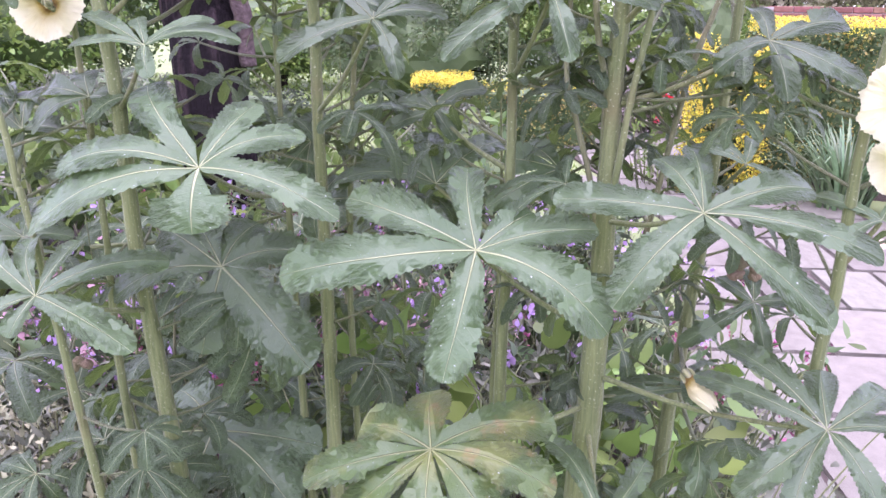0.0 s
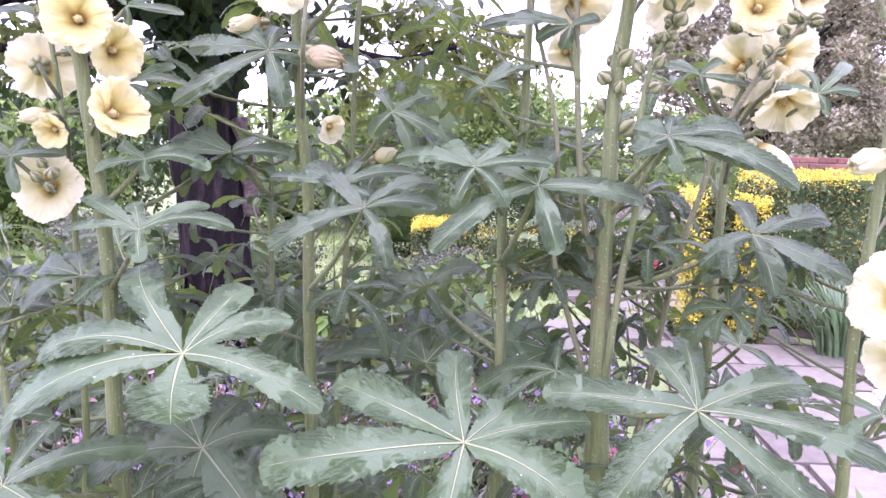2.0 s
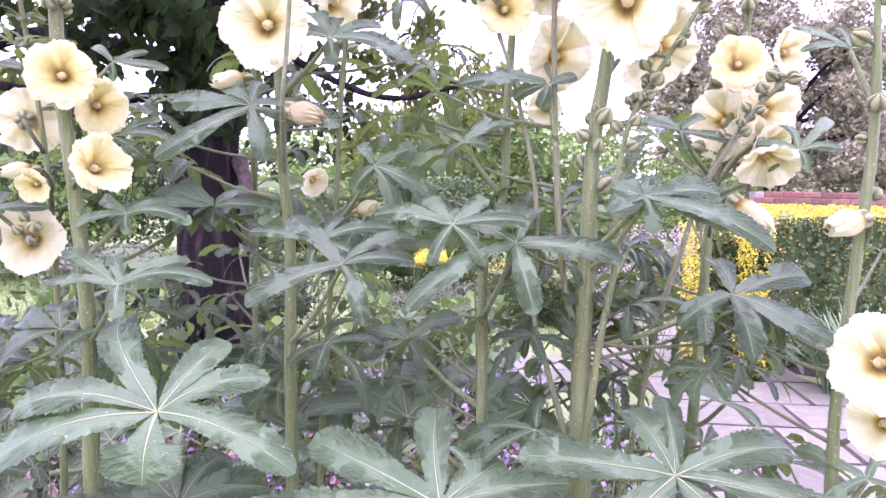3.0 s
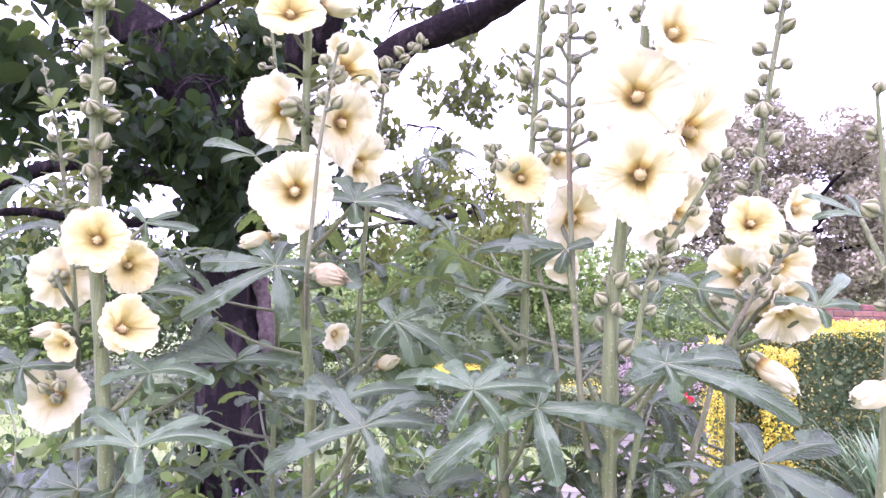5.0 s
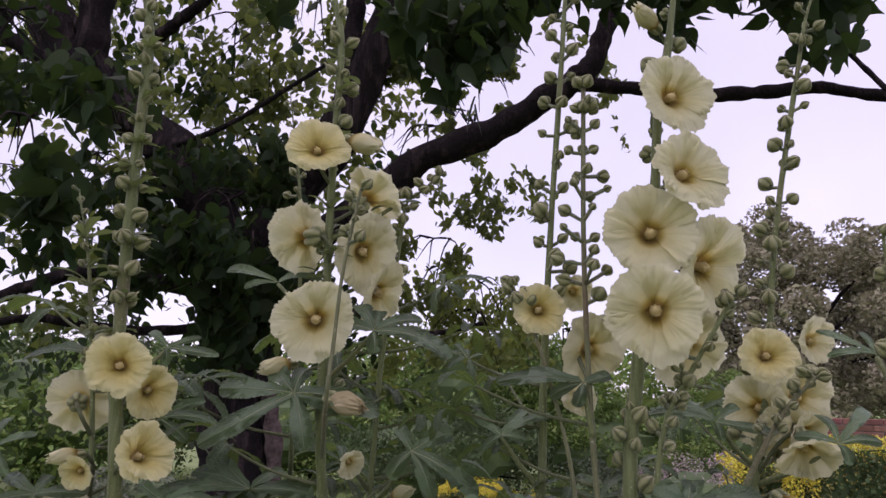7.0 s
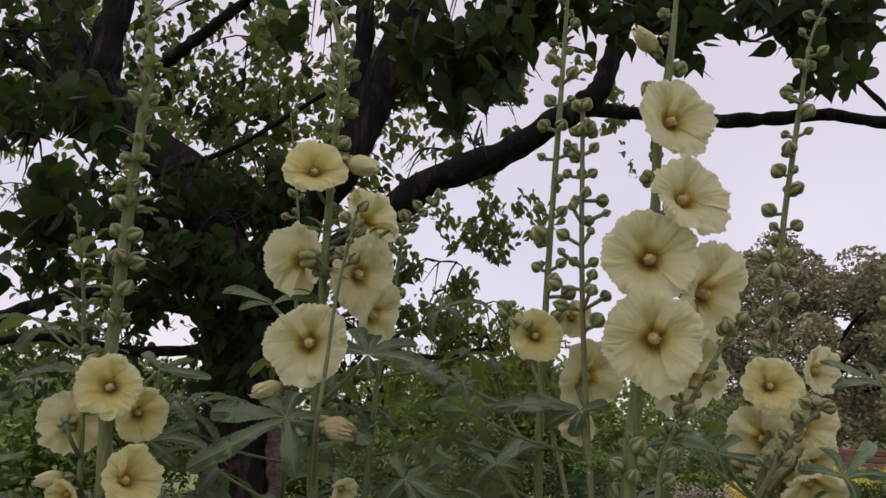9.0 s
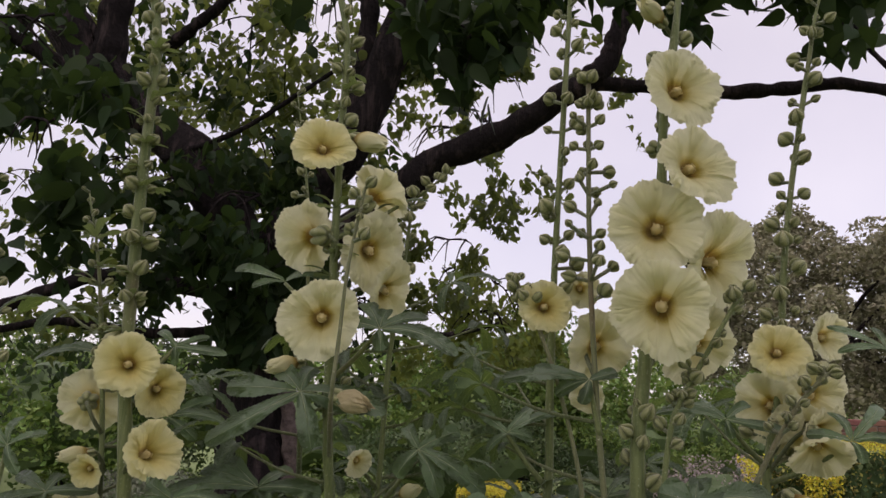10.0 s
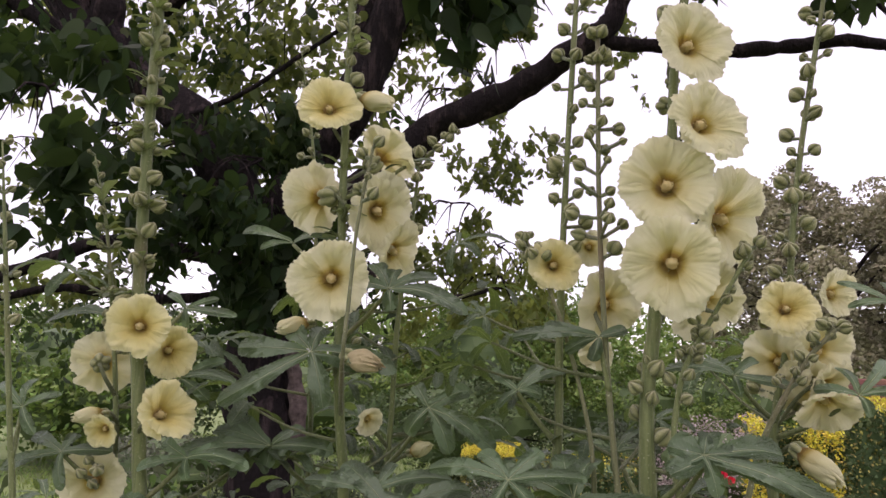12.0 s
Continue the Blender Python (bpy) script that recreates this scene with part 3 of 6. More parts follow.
def flower(plant, place, facing, width, look_of="open", stalk=None, warm=False):
    """A flower whose throat lies at place: calyx (the part itself), five petals and the stamen column under it."""
    base = plant.location
    FLOWER_SPOTS.append((Vector(place), width))
    kinds = {"open": OPEN_PETALS, "cup": CUP_PETALS, "shut": SHUT_PETALS, "old": OLD_PETALS}[look_of]
    if warm:
        kinds = {"open": WARM_OPEN_PETALS, "cup": WARM_CUP_PETALS}[look_of]
    r = width / 2
    spin = RNG.uniform(0, 6.28)
    m = Matrix.Translation(Vector(place) - base) @ aim(facing, spin)
    c = 0.17 if look_of in ("open", "cup") else 0.21
    if facing[1] > 0.3:
        c = 0.28
    ob = part("flower", CUP_MESH, plant, m @ Matrix.Diagonal((c * r, c * r, c * r, 1)), "pale yellow hollyhock flower" if look_of != "old" else "withered hollyhock flower")
    tight = {"open": 1.0, "cup": 0.86, "shut": 0.72, "old": 0.6}[look_of]
    scale = tight / c
    up = 0.8 if look_of in ("open", "cup") else 0.1
    for k in range(5):
        rot = Matrix.Rotation(2 * math.pi * (k + RNG.uniform(-0.1, 0.1)) / 5, 4, "Z") @ Matrix.Rotation(radians(RNG.uniform(-4, 4)), 4, "X")
        z = scale * (1 if look_of in ("open", "cup") else 0.8) * RNG.uniform(0.95, 1.05)
        part("petal", RNG.choice(kinds), ob, Matrix.Translation((0, 0, up)) @ rot @ Matrix.Diagonal((scale * RNG.uniform(0.9, 1.08), scale * RNG.uniform(0.86, 1.06), z, 1)))
    if look_of in ("open", "cup"):
        part("stamen_column", STAMEN_MESH, ob, Matrix.Translation((0, 0, 0.9)) @ Matrix.Diagonal((1.25 / c, 1.25 / c, 1.3 / c, 1)), "pale pinkish stamen column")
    if stalk is not None:
        inv = (aim(facing, spin) @ Matrix.Diagonal((c * r, c * r, c * r, 1))).inverted()
        end = inv @ (Vector(stalk) - Vector(place))
        pts = spline([end, end * 0.45 + Vector((0, 0, -1.5)), Vector((0, 0, -0.9))], 7)
        v, f = tube(pts, (0.0026 / (c * r), 0.0022 / (c * r)), 6)
        part("flower_stalk", mesh_of("flower_stalk", v, f, STEM), ob)
    return ob


def bud(plant, at, out, length, r, tip=False):
    """A round bud on a short stalk that leaves the stem at the point at, in the direction out."""
    base = plant.location
    d = Vector(out).normalized()
    c = Vector(at) + d * (length + r)
    m = Matrix.Translation(c - base) @ aim(d + Vector((0, 0, RNG.uniform(-0.1, 0.5))), RNG.uniform(0, 6)) @ Matrix.Diagonal((r, r, r, 1))
    ob = part("bud", RNG.choice(BUD_MESHES), plant, m)
    end = m.inverted() @ (Vector(at) - base)
    v, f = tube([end, end * 0.6 + Vector((0, 0, -0.3)), Vector((0, 0, -0.9))], (0.0018 / r, 0.0022 / r), 6)
    part("bud_stalk", mesh_of("bud_stalk", v, f, CALYX), ob)
    if tip:
        s = 0.5
        for k in range(3):
            part("petal_tip", SHUT_PETALS[k], ob, Matrix.Translation((0, 0, 0.4)) @ Matrix.Rotation(k * 2.1, 4, "Z") @ Matrix.Diagonal((0.7 * s, 0.7 * s, 0.55, 1)), "pale yellow petal tip")
    return ob


def seed_heads(plant, at, n, spread, r):
    """A small cluster of dry seed heads."""
    for k in range(n):
        p = Vector(at) + Vector((RNG.uniform(-1, 1), RNG.uniform(-0.6, 0.6), RNG.uniform(-0.7, 0.7))) * spread
        m = Matrix.Translation(p - plant.location) @ aim((RNG.uniform(-1, 1), -0.5, RNG.uniform(0, 1)), k) @ Matrix.Scale(r * RNG.uniform(0.8, 1.2), 4)
        part("seed_head", SEED_MESHES[k % 2], plant, m, "dry brown seed head")


def side_stem(plant, pts, r0, r1, dark=False):
    """A side stem that leaves another stem of the plant at its first point."""
    path = spline([Vector(p) - plant.location for p in pts], 6 * len(pts))
    v, f = tube(path, (0.78 * r0, 0.8 * r1), 9, 0.14, pts[0][0] * 9)
    part("side_stem", mesh_of("side_stem", v, f, STEM_RED if dark else STEM), plant)
    return plant, [p + plant.location for p in path]


def stalk_thing(label, pts, r0, r1, dark=False, group="hollyhocks"):
    """One flowering stem of the hollyhocks, rooted in the ground, through the given points."""
    pts = [Vector(p) for p in pts]
    if pts[0].z > 0.25:
        low = pts[0]
        drift = (pts[1] - pts[0]) / max(0.05, (pts[1] - pts[0]).length) if len(pts) > 1 else Vector((0, 0, 1))
        foot = Vector((low.x - max(-0.06, min(0.06, drift.x * 0.3)), low.y + 0.03, 0.0))
        pts = [foot, foot.lerp(low, 0.5) + Vector((0.008, 0, 0)), *pts]
    base = pts[0].copy()
    ob = thing("hollyhock", base, label, "hollyhock", group)
    r0, r1 = 2.2 * r0, 0.88 * r1
    path = spline([p - base for p in pts], 6 * len(pts))
    radii = [min(0.016, r1 + (r0 - r1) * max(0.0, 1 - p.z / path[-1].z) ** 1.8) * (0.35 + 0.65 * min(1.0, (path[-1].z - p.z) / 0.14)) for p in path]
    v, f = tube(path, radii, 10, 0.14, base.x * 9)
    part("stem", mesh_of("stem", v, f, STEM_RED if dark else STEM), ob)
    return ob, [p + base for p in path]


def on_path(path, z):
    best = min(path, key=lambda p: abs(p.z - z))
    return best.copy()


def spire(plant, path, z0, z1, n, r0, r1, stalk=0.012, tip_from=2.0, behind=False):
    """Buds all round the upper stem, smaller towards its top, closing in a tight head."""
    for i in range(n):
        t = i / max(1, n - 1)
        z = z0 + (z1 - z0) * t
        at = on_path(path, z)
        a = i * 2.4 + RNG.uniform(-0.5, 0.5)
        r = 0.70 * (r0 + (r1 - r0) * t) * RNG.uniform(0.65, 1.25)
        bud(plant, at, (math.cos(a), 0.3 + abs(math.sin(a)) if behind else 0.8 * math.sin(a), RNG.uniform(0.15, 0.95)), stalk * (1 - 0.5 * t) * RNG.uniform(0.25, 1.15), r, RNG.random() > tip_from)


BRACTS = []
for k in range(3):
    rr = random.Random(200 + k)
    sv, sf, suv = blade_shape([(-0.5, 0.62, -0.05), (0, 1, 0.08), (0.5, 0.6, -0.05)], 80 + k, 0.15, 0.2, 12, 4)
    BRACTS.append(mesh_of("bract", sv, sf, BLADE_YOUNG, suv))


def bracts(plant, path, z0, z1, n, size):
    """Small three-fingered leaves among the buds."""
    for i in range(n):
        z = z0 + (z1 - z0) * i / max(1, n - 1)
        at = on_path(path, z) - plant.location
        m = Matrix.Translation(at) @ Matrix.Rotation(i * 2.1 + RNG.uniform(-0.4, 0.4), 4, "Z") @ Matrix.Rotation(radians(RNG.uniform(-15, 25)), 4, "X")
        s = size * RNG.uniform(0.7, 1.2)
        part("bract", BRACTS[i % 3], plant, m @ Matrix.Diagonal((s, s, s, 1)))


def leafy(plant, path, z0, z1, n, size, back=True, flat=False):
    """Common leaves up the stem, most of them turned away from the path's edge."""
    for i in range(n):
        z = z0 + (z1 - z0) * (i + RNG.random() * 0.6) / n
        h = RNG.uniform(-115, 115) if back else RNG.uniform(-180, 180)
        filler_leaf(plant, on_path(path, z), h, RNG.uniform(0.04, 0.13), size * RNG.uniform(0.6, 1.2), RNG.uniform(-14, 12) if flat else RNG.uniform(0, 45) if z < 1.1 else RNG.uniform(-12, 18))


TREE_BASE = (-1.082, 3.050, 0.0)
ROSES = [(1.194, 5.000, 0.634), (1.162, 4.950, 0.479), (1.262, 5.100, 0.591), (1.144, 5.050, 0.649)]

# ---- garden: ground, path, hedges, wall, beds ----


def leaf_cloud(name, centres, sizes, material, parent, hang=0.4, narrow=0.6, seed=1, kind="stuff", fine=False):
    """Many small folded pointed leaves at the given centres, as one mesh. hang: how far they droop (0 lie flat at random, 1 hang)."""
    rng = np.random.default_rng(seed)
    c = np.asarray(centres, dtype=float)
    n = len(c)
    s = np.asarray(sizes, dtype=float).reshape(-1, 1)
    d = rng.normal(size=(n, 3))
    d[:, 2] = d[:, 2] * (1 - hang) - hang * 1.6
    d /= np.linalg.norm(d, axis=1, keepdims=True)
    w = np.cross(d, rng.normal(size=(n, 3)))
    w /= np.linalg.norm(w, axis=1, keepdims=True)
    up = np.cross(w, d)
    curl = rng.uniform(0.05, 0.3, (n, 1))
    shape = [(0, 0, 0), (0.35, 0, 0.03), (0.7, 0, 0), (1, 0, -0.5), (0.25, 0.42, 0.1), (0.62, 0.36, 0.06), (0.25, -0.42, 0.1), (0.62, -0.36, 0.06)]
    face = [(0, 1, 4), (1, 2, 5, 4), (2, 3, 5), (0, 6, 1), (1, 6, 7, 2), (2, 7, 3)]
    if fine == "far":
        shape = [(0, 0, 0), (0.5, 0, 0.03), (1, 0, -0.4), (0.42, 0.42, 0.1), (0.42, -0.42, 0.1)]
        face = [(0, 1, 3), (1, 2, 3), (0, 4, 1), (1, 4, 2)]
    elif fine:
        along = (0, 0.08, 0.24, 0.44, 0.65, 0.84, 1)
        broad = (0, 0.30, 0.46, 0.44, 0.27, 0.10, 0)
        shape = [(a, 0, -0.35 * a * a) for a in along]
        shape += [(a - 0.03, b, 0.08 - 0.35 * a * a) for a, b in zip(along[1:-1], broad[1:-1])]
        shape += [(a - 0.03, -b, 0.08 - 0.35 * a * a) for a, b in zip(along[1:-1], broad[1:-1])]
        face = [(0, 1, 7), (5, 6, 11), (0, 12, 1), (5, 16, 6)]
        for k in range(1, 5):
            face += [(k, k + 1, k + 7, k + 6), (k, k + 11, k + 12, k + 1)]
    nv = len(shape)
    verts = np.empty((n, nv, 3))
    for k, (a, b, h) in enumerate(shape):
        verts[:, k] = c + d * s * (a - 0.5) + w * s * b * narrow + up * s * (h + abs(b) * 0.25) * curl * 1.5
    loops = np.concatenate([np.array(f) for f in face])
    all_loops = (loops[None, :] + nv * np.arange(n)[:, None]).ravel()
    counts = np.tile([len(f) for f in face], n)
    starts = np.concatenate(([0], np.cumsum(counts)[:-1]))
    me = bpy.data.meshes.new(name)
    me.vertices.add(n * nv)
    me.vertices.foreach_set("co", verts.ravel())
    me.loops.add(len(all_loops))
    me.loops.foreach_set("vertex_index", all_loops.astype(np.int32))
    me.polygons.add(len(counts))
    me.polygons.foreach_set("loop_start", starts.astype(np.int32))
    me.materials.append(material)
    me.update(calc_edges=True)
    me.polygons.foreach_set("use_smooth", [True] * len(me.polygons))
    ob = part(name, me, parent)
    return tagged(ob, kind=kind)


def ball_points(centre, radii, n, seed, gaps=0.0, scale=2.5, shell=0.0):
    """n points in an ellipsoid with uneven gaps; shell: how far they keep to its skin."""
    rng = np.random.default_rng(seed)
    out = []
    tries = 0
    while len(out) < n and tries < n * 12:
        tries += 1
        v = rng.normal(size=3)
        v /= np.linalg.norm(v)
        r = rng.random() ** (1 / 3) if shell <= 0 else 1 - shell * rng.random() ** 1.5
        p = np.array(centre) + v * r * np.array(radii)
        if gaps and noise.noise(Vector(p) * scale) < gaps:
            continue
        if p[2] > 0.01:
            out.append(p)
    return np.array(out)


def clumped_points(centre, radii, n, seed, lumps, share=(0.22, 0.42)):
    """n points on the skins of many rounded sprays that make up an ellipsoid crown."""
    rng = np.random.default_rng(seed)
    d = rng.normal(size=(lumps, 3))
    d /= np.linalg.norm(d, axis=1, keepdims=True)
    mid = d * rng.uniform(0.55, 0.92, (lumps, 1))
    size = rng.uniform(share[0], share[1], (lumps, 1))
    pick = rng.integers(0, lumps, n)
    v = rng.normal(size=(n, 3))
    v[:, 2] += 0.5
    v /= np.linalg.norm(v, axis=1, keepdims=True)
    p = (mid[pick] + v * size[pick] * (1 - 0.45 * rng.random((n, 1)) ** 1.6)) * np.array(radii) + np.array(centre)
    return p[p[:, 2] > 0.02]


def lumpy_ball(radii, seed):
    """A solid dark ball added inside a shrub for the shade between its leaves."""
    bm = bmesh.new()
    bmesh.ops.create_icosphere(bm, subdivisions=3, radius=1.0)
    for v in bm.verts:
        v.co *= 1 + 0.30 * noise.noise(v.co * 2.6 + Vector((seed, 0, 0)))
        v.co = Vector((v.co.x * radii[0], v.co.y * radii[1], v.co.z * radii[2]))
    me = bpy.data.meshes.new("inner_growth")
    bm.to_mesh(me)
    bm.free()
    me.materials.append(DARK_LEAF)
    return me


def box_points(lo, hi, n, seed, skin=0.08):
    """Points near the faces of a box, uneven."""
    rng = np.random.default_rng(seed)
    lo, hi = np.array(lo), np.array(hi)
    p = lo + rng.random((n, 3)) * (hi - lo)
    size = hi - lo
    areas = np.array([size[1] * size[2], size[0] * size[2], size[0] * size[1]])
    axis = rng.choice(3, n, p=areas / areas.sum())
    side = rng.random(n) < 0.5
    depth = rng.random(n) * skin
    for a in range(3):
        k = axis == a
        p[k, a] = np.where(side[k], lo[a] + depth[k], hi[a] - depth[k])
    wob = np.array([noise.noise(Vector(q) * 3.0) for q in p])
    p[:, 1] += wob * 0.05
    p[:, 2] += np.where(p[:, 2] > lo[2] + 0.2, wob * 0.05, 0)
    return p


def lumpy_box(lo, hi, seed):
    """A rough solid core that closes a hedge."""
    bm = bmesh.new()
    bmesh.ops.create_cube(bm, size=1.0)
    bmesh.ops.subdivide_edges(bm, edges=bm.edges[:], cuts=6, use_grid_fill=True)
    lo, hi = Vector(lo), Vector(hi)
    for v in bm.verts:
        v.co = Vector(((v.co[i] + 0.5) * (hi[i] - lo[i]) + lo[i] for i in range(3)))
        v.co += noise.noise_vector(v.co * 4 + Vector((seed, 0, 0))) * 0.04
    me = bpy.data.meshes.new("core")
    bm.to_mesh(me)
    bm.free()
    return me


def hedge(label, lo, hi, gold_lo, n, n_gold, seed, size=0.036):
    base = Vector(((lo[0] + hi[0]) / 2, (lo[1] + hi[1]) / 2, 0))
    ob = thing("hedge", base, label, "hedge", "gold-topped hedges")
    b = np.array(base)
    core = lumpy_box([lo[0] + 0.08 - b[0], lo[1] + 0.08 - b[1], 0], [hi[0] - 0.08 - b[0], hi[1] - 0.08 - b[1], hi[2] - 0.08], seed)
    # dark core stands for the black shade between the hedge's leaves
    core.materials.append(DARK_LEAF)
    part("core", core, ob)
    p = box_points(lo, (hi[0], hi[1], max(gold_lo, 0.05)), n, seed) - b if n else None
    if n:
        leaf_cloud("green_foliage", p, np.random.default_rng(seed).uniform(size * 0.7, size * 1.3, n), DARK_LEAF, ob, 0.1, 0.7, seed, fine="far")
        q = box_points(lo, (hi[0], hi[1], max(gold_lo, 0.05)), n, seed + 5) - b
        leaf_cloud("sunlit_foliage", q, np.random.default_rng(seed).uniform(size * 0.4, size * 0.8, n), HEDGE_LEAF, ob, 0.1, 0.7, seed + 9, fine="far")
        q = box_points(lo, (hi[0], hi[1], max(gold_lo, 0.05)), n // 40, seed + 6) - b
        leaf_cloud("golden_flecks", q, np.random.default_rng(seed).uniform(size * 0.3, size * 0.55, n // 40), GOLD_LEAF, ob, 0.1, 0.7, seed + 10)
    p = box_points((lo[0], lo[1], gold_lo), hi, n_gold, seed + 1, 0.1) - b
    p = p[np.array([noise.noise(Vector(q) * 9.0) > -0.28 for q in p])]
    n_gold = len(p)
    leaf_cloud("golden_foliage", p, np.random.default_rng(seed).uniform(size * 0.3, size * 0.62, n_gold), GOLD_LEAF, ob, 0.0, 0.6, seed + 2, fine="far")
    return ob


def bush(name, label, centre, radii, n, size, material, seed, category="bush", trunk=None, group="", narrow=0.6):
    """A bush or tree: woody frame and a crown of many leaves."""
    base = Vector((centre[0], centre[1], 0))
    ob = thing(name, base, label, category, group)
    rnd = random.Random(seed)
    pieces = []
    low = trunk or 0.12
    c = Vector((0, 0, centre[2]))
    pieces.append(tube(spline([Vector((0, 0, 0)), Vector((0.03 * radii[0], 0, centre[2] * 0.6)), c], 8), (low * 0.5 * min(1, radii[0]), low * 0.3 * min(1, radii[0])), 8, 0.2, seed))
    for k in range(9):
        a = k * 0.7 + rnd.random()
        end = c + Vector((math.cos(a) * radii[0], math.sin(a) * radii[1], rnd.uniform(-0.4, 0.8) * radii[2])) * 0.8
        start = Vector((0, 0, centre[2] * rnd.uniform(0.35, 0.8)))
        pieces.append(tube(spline([start, start.lerp(end, 0.5) + Vector((0, 0, 0.1 * radii[2])), end], 7), (low * 0.18 * min(1, radii[0]), 0.004), 5, 0.2, k))
    v, f = joined(pieces)
    tagged(part("framework", mesh_of("framework", v, f, BARK), ob), kind="stuff")
    if category == "bush":
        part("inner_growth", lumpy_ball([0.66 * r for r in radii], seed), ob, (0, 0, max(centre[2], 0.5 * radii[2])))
    p = clumped_points((0, 0, centre[2]), radii, n, seed, 34 if category == "bush" else 150, (0.22, 0.42) if category == "bush" else (0.10, 0.2))
    leaf_cloud("crown", p, np.random.default_rng(seed).uniform(size * 0.6, size * 1.35, len(p)), material, ob, 0.25, narrow, seed, fine="far")
    return ob


# ground: one sheet to the horizon
gv, gf = [], []
rings = [0.0, 1.5, 3, 5, 8, 12, 20, 40, 90, 250, 900, 3000]
for i, r in enumerate(rings):
    for k in range(48):
        a = 2 * math.pi * k / 48
        gv.append((r * math.cos(a), r * math.sin(a) + 2, -0.002 * i if r < 20 else -0.02))
    if i:
        for k in range(48):
            k2 = (k + 1) % 48
            o = (i - 1) * 48
            gf.append((o + k, o + k2, o + 48 + k2, o + 48 + k))
ground = new("ground", mesh_of("ground", gv, gf, LAWN))
tagged(ground, "mown pale green lawn reaching far behind the bed", "lawn", kind="structure")


def mound(name, label, edge, material, height, cells=40):
    """A low uneven heap of soil inside the outline edge(u), u in turns."""
    verts, faces = [(0, 0, height)], []
    c = Vector((sum(edge(k / 60)[0] for k in range(60)) / 60, sum(edge(k / 60)[1] for k in range(60)) / 60, 0))
    ns, nr = 64, 16
    for j in range(1, nr + 1):
        for k in range(ns):
            q = Vector((*edge(k / ns), 0)) - c
            t = j / nr
            p = q * t
            h = height * (1 - t ** 4) + 0.03 * noise.noise((p + c) * 3) * (1 - t ** 6) - 0.03 * (t > 0.99)
            verts.append((p.x, p.y, h))
    for k in range(ns):
        faces.append((0, 1 + k, 1 + (k + 1) % ns))
    for j in range(nr - 1):
        for k in range(ns):
            k2 = (k + 1) % ns
            o = 1 + j * ns
            faces.append((o + k, o + ns + k, o + ns + k2, o + k2))
    ob = new(name, mesh_of(name, verts, faces, material))
    ob.location = c
    return tagged(ob, label, "soil", kind="structure")


mound("flower_bed", "dark crumbly soil of the flower bed", lambda u: (-1.3 + 2.05 * math.copysign(abs(math.cos(2 * math.pi * u)) ** 0.45, math.cos(2 * math.pi * u)), 2.35 + 1.95 * math.copysign(abs(math.sin(2 * math.pi * u)) ** 0.45, math.sin(2 * math.pi * u))), SOIL, 0.06)
mound("far_bed", "dark soil bed beneath the hedges", lambda u: (3.6 + 2.1 * math.cos(2 * math.pi * u), 6.0 + 1.4 * math.sin(2 * math.pi * u)), SOIL, 0.05)

# paved path: bed of joints, and slabs laid on it
PATH_LINE = [(2.3, -7.2, 0.95), (1.95, -1.2, 0.95), (1.66, 0.8, 0.86), (1.58, 2.0, 0.85), (1.72, 3.4, 0.72), (1.72, 4.3, 0.62), (1.45, 5.2, 0.55), (1.22, 6.2, 0.55), (1.4, 7.6, 0.55), (2.0, 9.2, 0.55)]


def path_at(y):
    for (x0, y0, w0), (x1, y1, w1) in zip(PATH_LINE, PATH_LINE[1:]):
        if y <= y1:
            t = (y - y0) / (y1 - y0)
            return x0 + (x1 - x0) * t, w0 + (w1 - w0) * t
    return PATH_LINE[-1][0], PATH_LINE[-1][2]


pv, pf = [], []
for i in range(60):
    y = -7.2 + i * 16.4 / 59
    x, w = path_at(y)
    pv += [(x - w, y, -0.05), (x - w, y, 0.012), (x + w, y, 0.012), (x + w, y, -0.05)]
    if i:
        o = (i - 1) * 4
        for k in range(3):
            pf.append((o + k, o + k + 1, o + k + 5, o + k + 4))
path_bed = new("path", mesh_of("path", pv, pf, JOINT, smooth=False))
tagged(path_bed, "curving garden path of pinkish grey stone slabs", "path", kind="structure")


def slab_mesh(seed):
    bm = bmesh.new()
    bmesh.ops.create_cube(bm, size=1.0)
    bmesh.ops.bevel(bm, geom=bm.edges[:], offset=0.025, segments=1, affect="EDGES")
    rnd = random.Random(seed)
    for v in bm.verts:
        v.co.x += rnd.uniform(-0.012, 0.012)
        v.co.y += rnd.uniform(-0.015, 0.015)
    me = bpy.data.meshes.new("slab")
    bm.to_mesh(me)
    bm.free()
    me.materials.append(SLAB)
    return me


SLABS = [slab_mesh(k) for k in range(5)]
y = -7.1
row = 0
while y < 8.9:
    deep = RNG.choice((0.36, 0.42, 0.48))
    x, w = path_at(y + deep / 2)
    cuts = [-w]
    while cuts[-1] < w - 0.24:
        cuts.append(min(w, cuts[-1] + RNG.uniform(0.26, 0.52)))
    cuts[-1] = w
    for a, b in zip(cuts, cuts[1:]):
        m = Matrix.Translation((x + (a + b) / 2, y + deep / 2, 0.012 + RNG.uniform(0, 0.004))) @ Matrix.Rotation(RNG.uniform(-0.035, 0.035), 4, "Z")
        part("slab", RNG.choice(SLABS), path_bed, m @ Matrix.Diagonal((b - a - 0.026, deep - 0.026, 0.03, 1)))
    y += deep
    row += 1

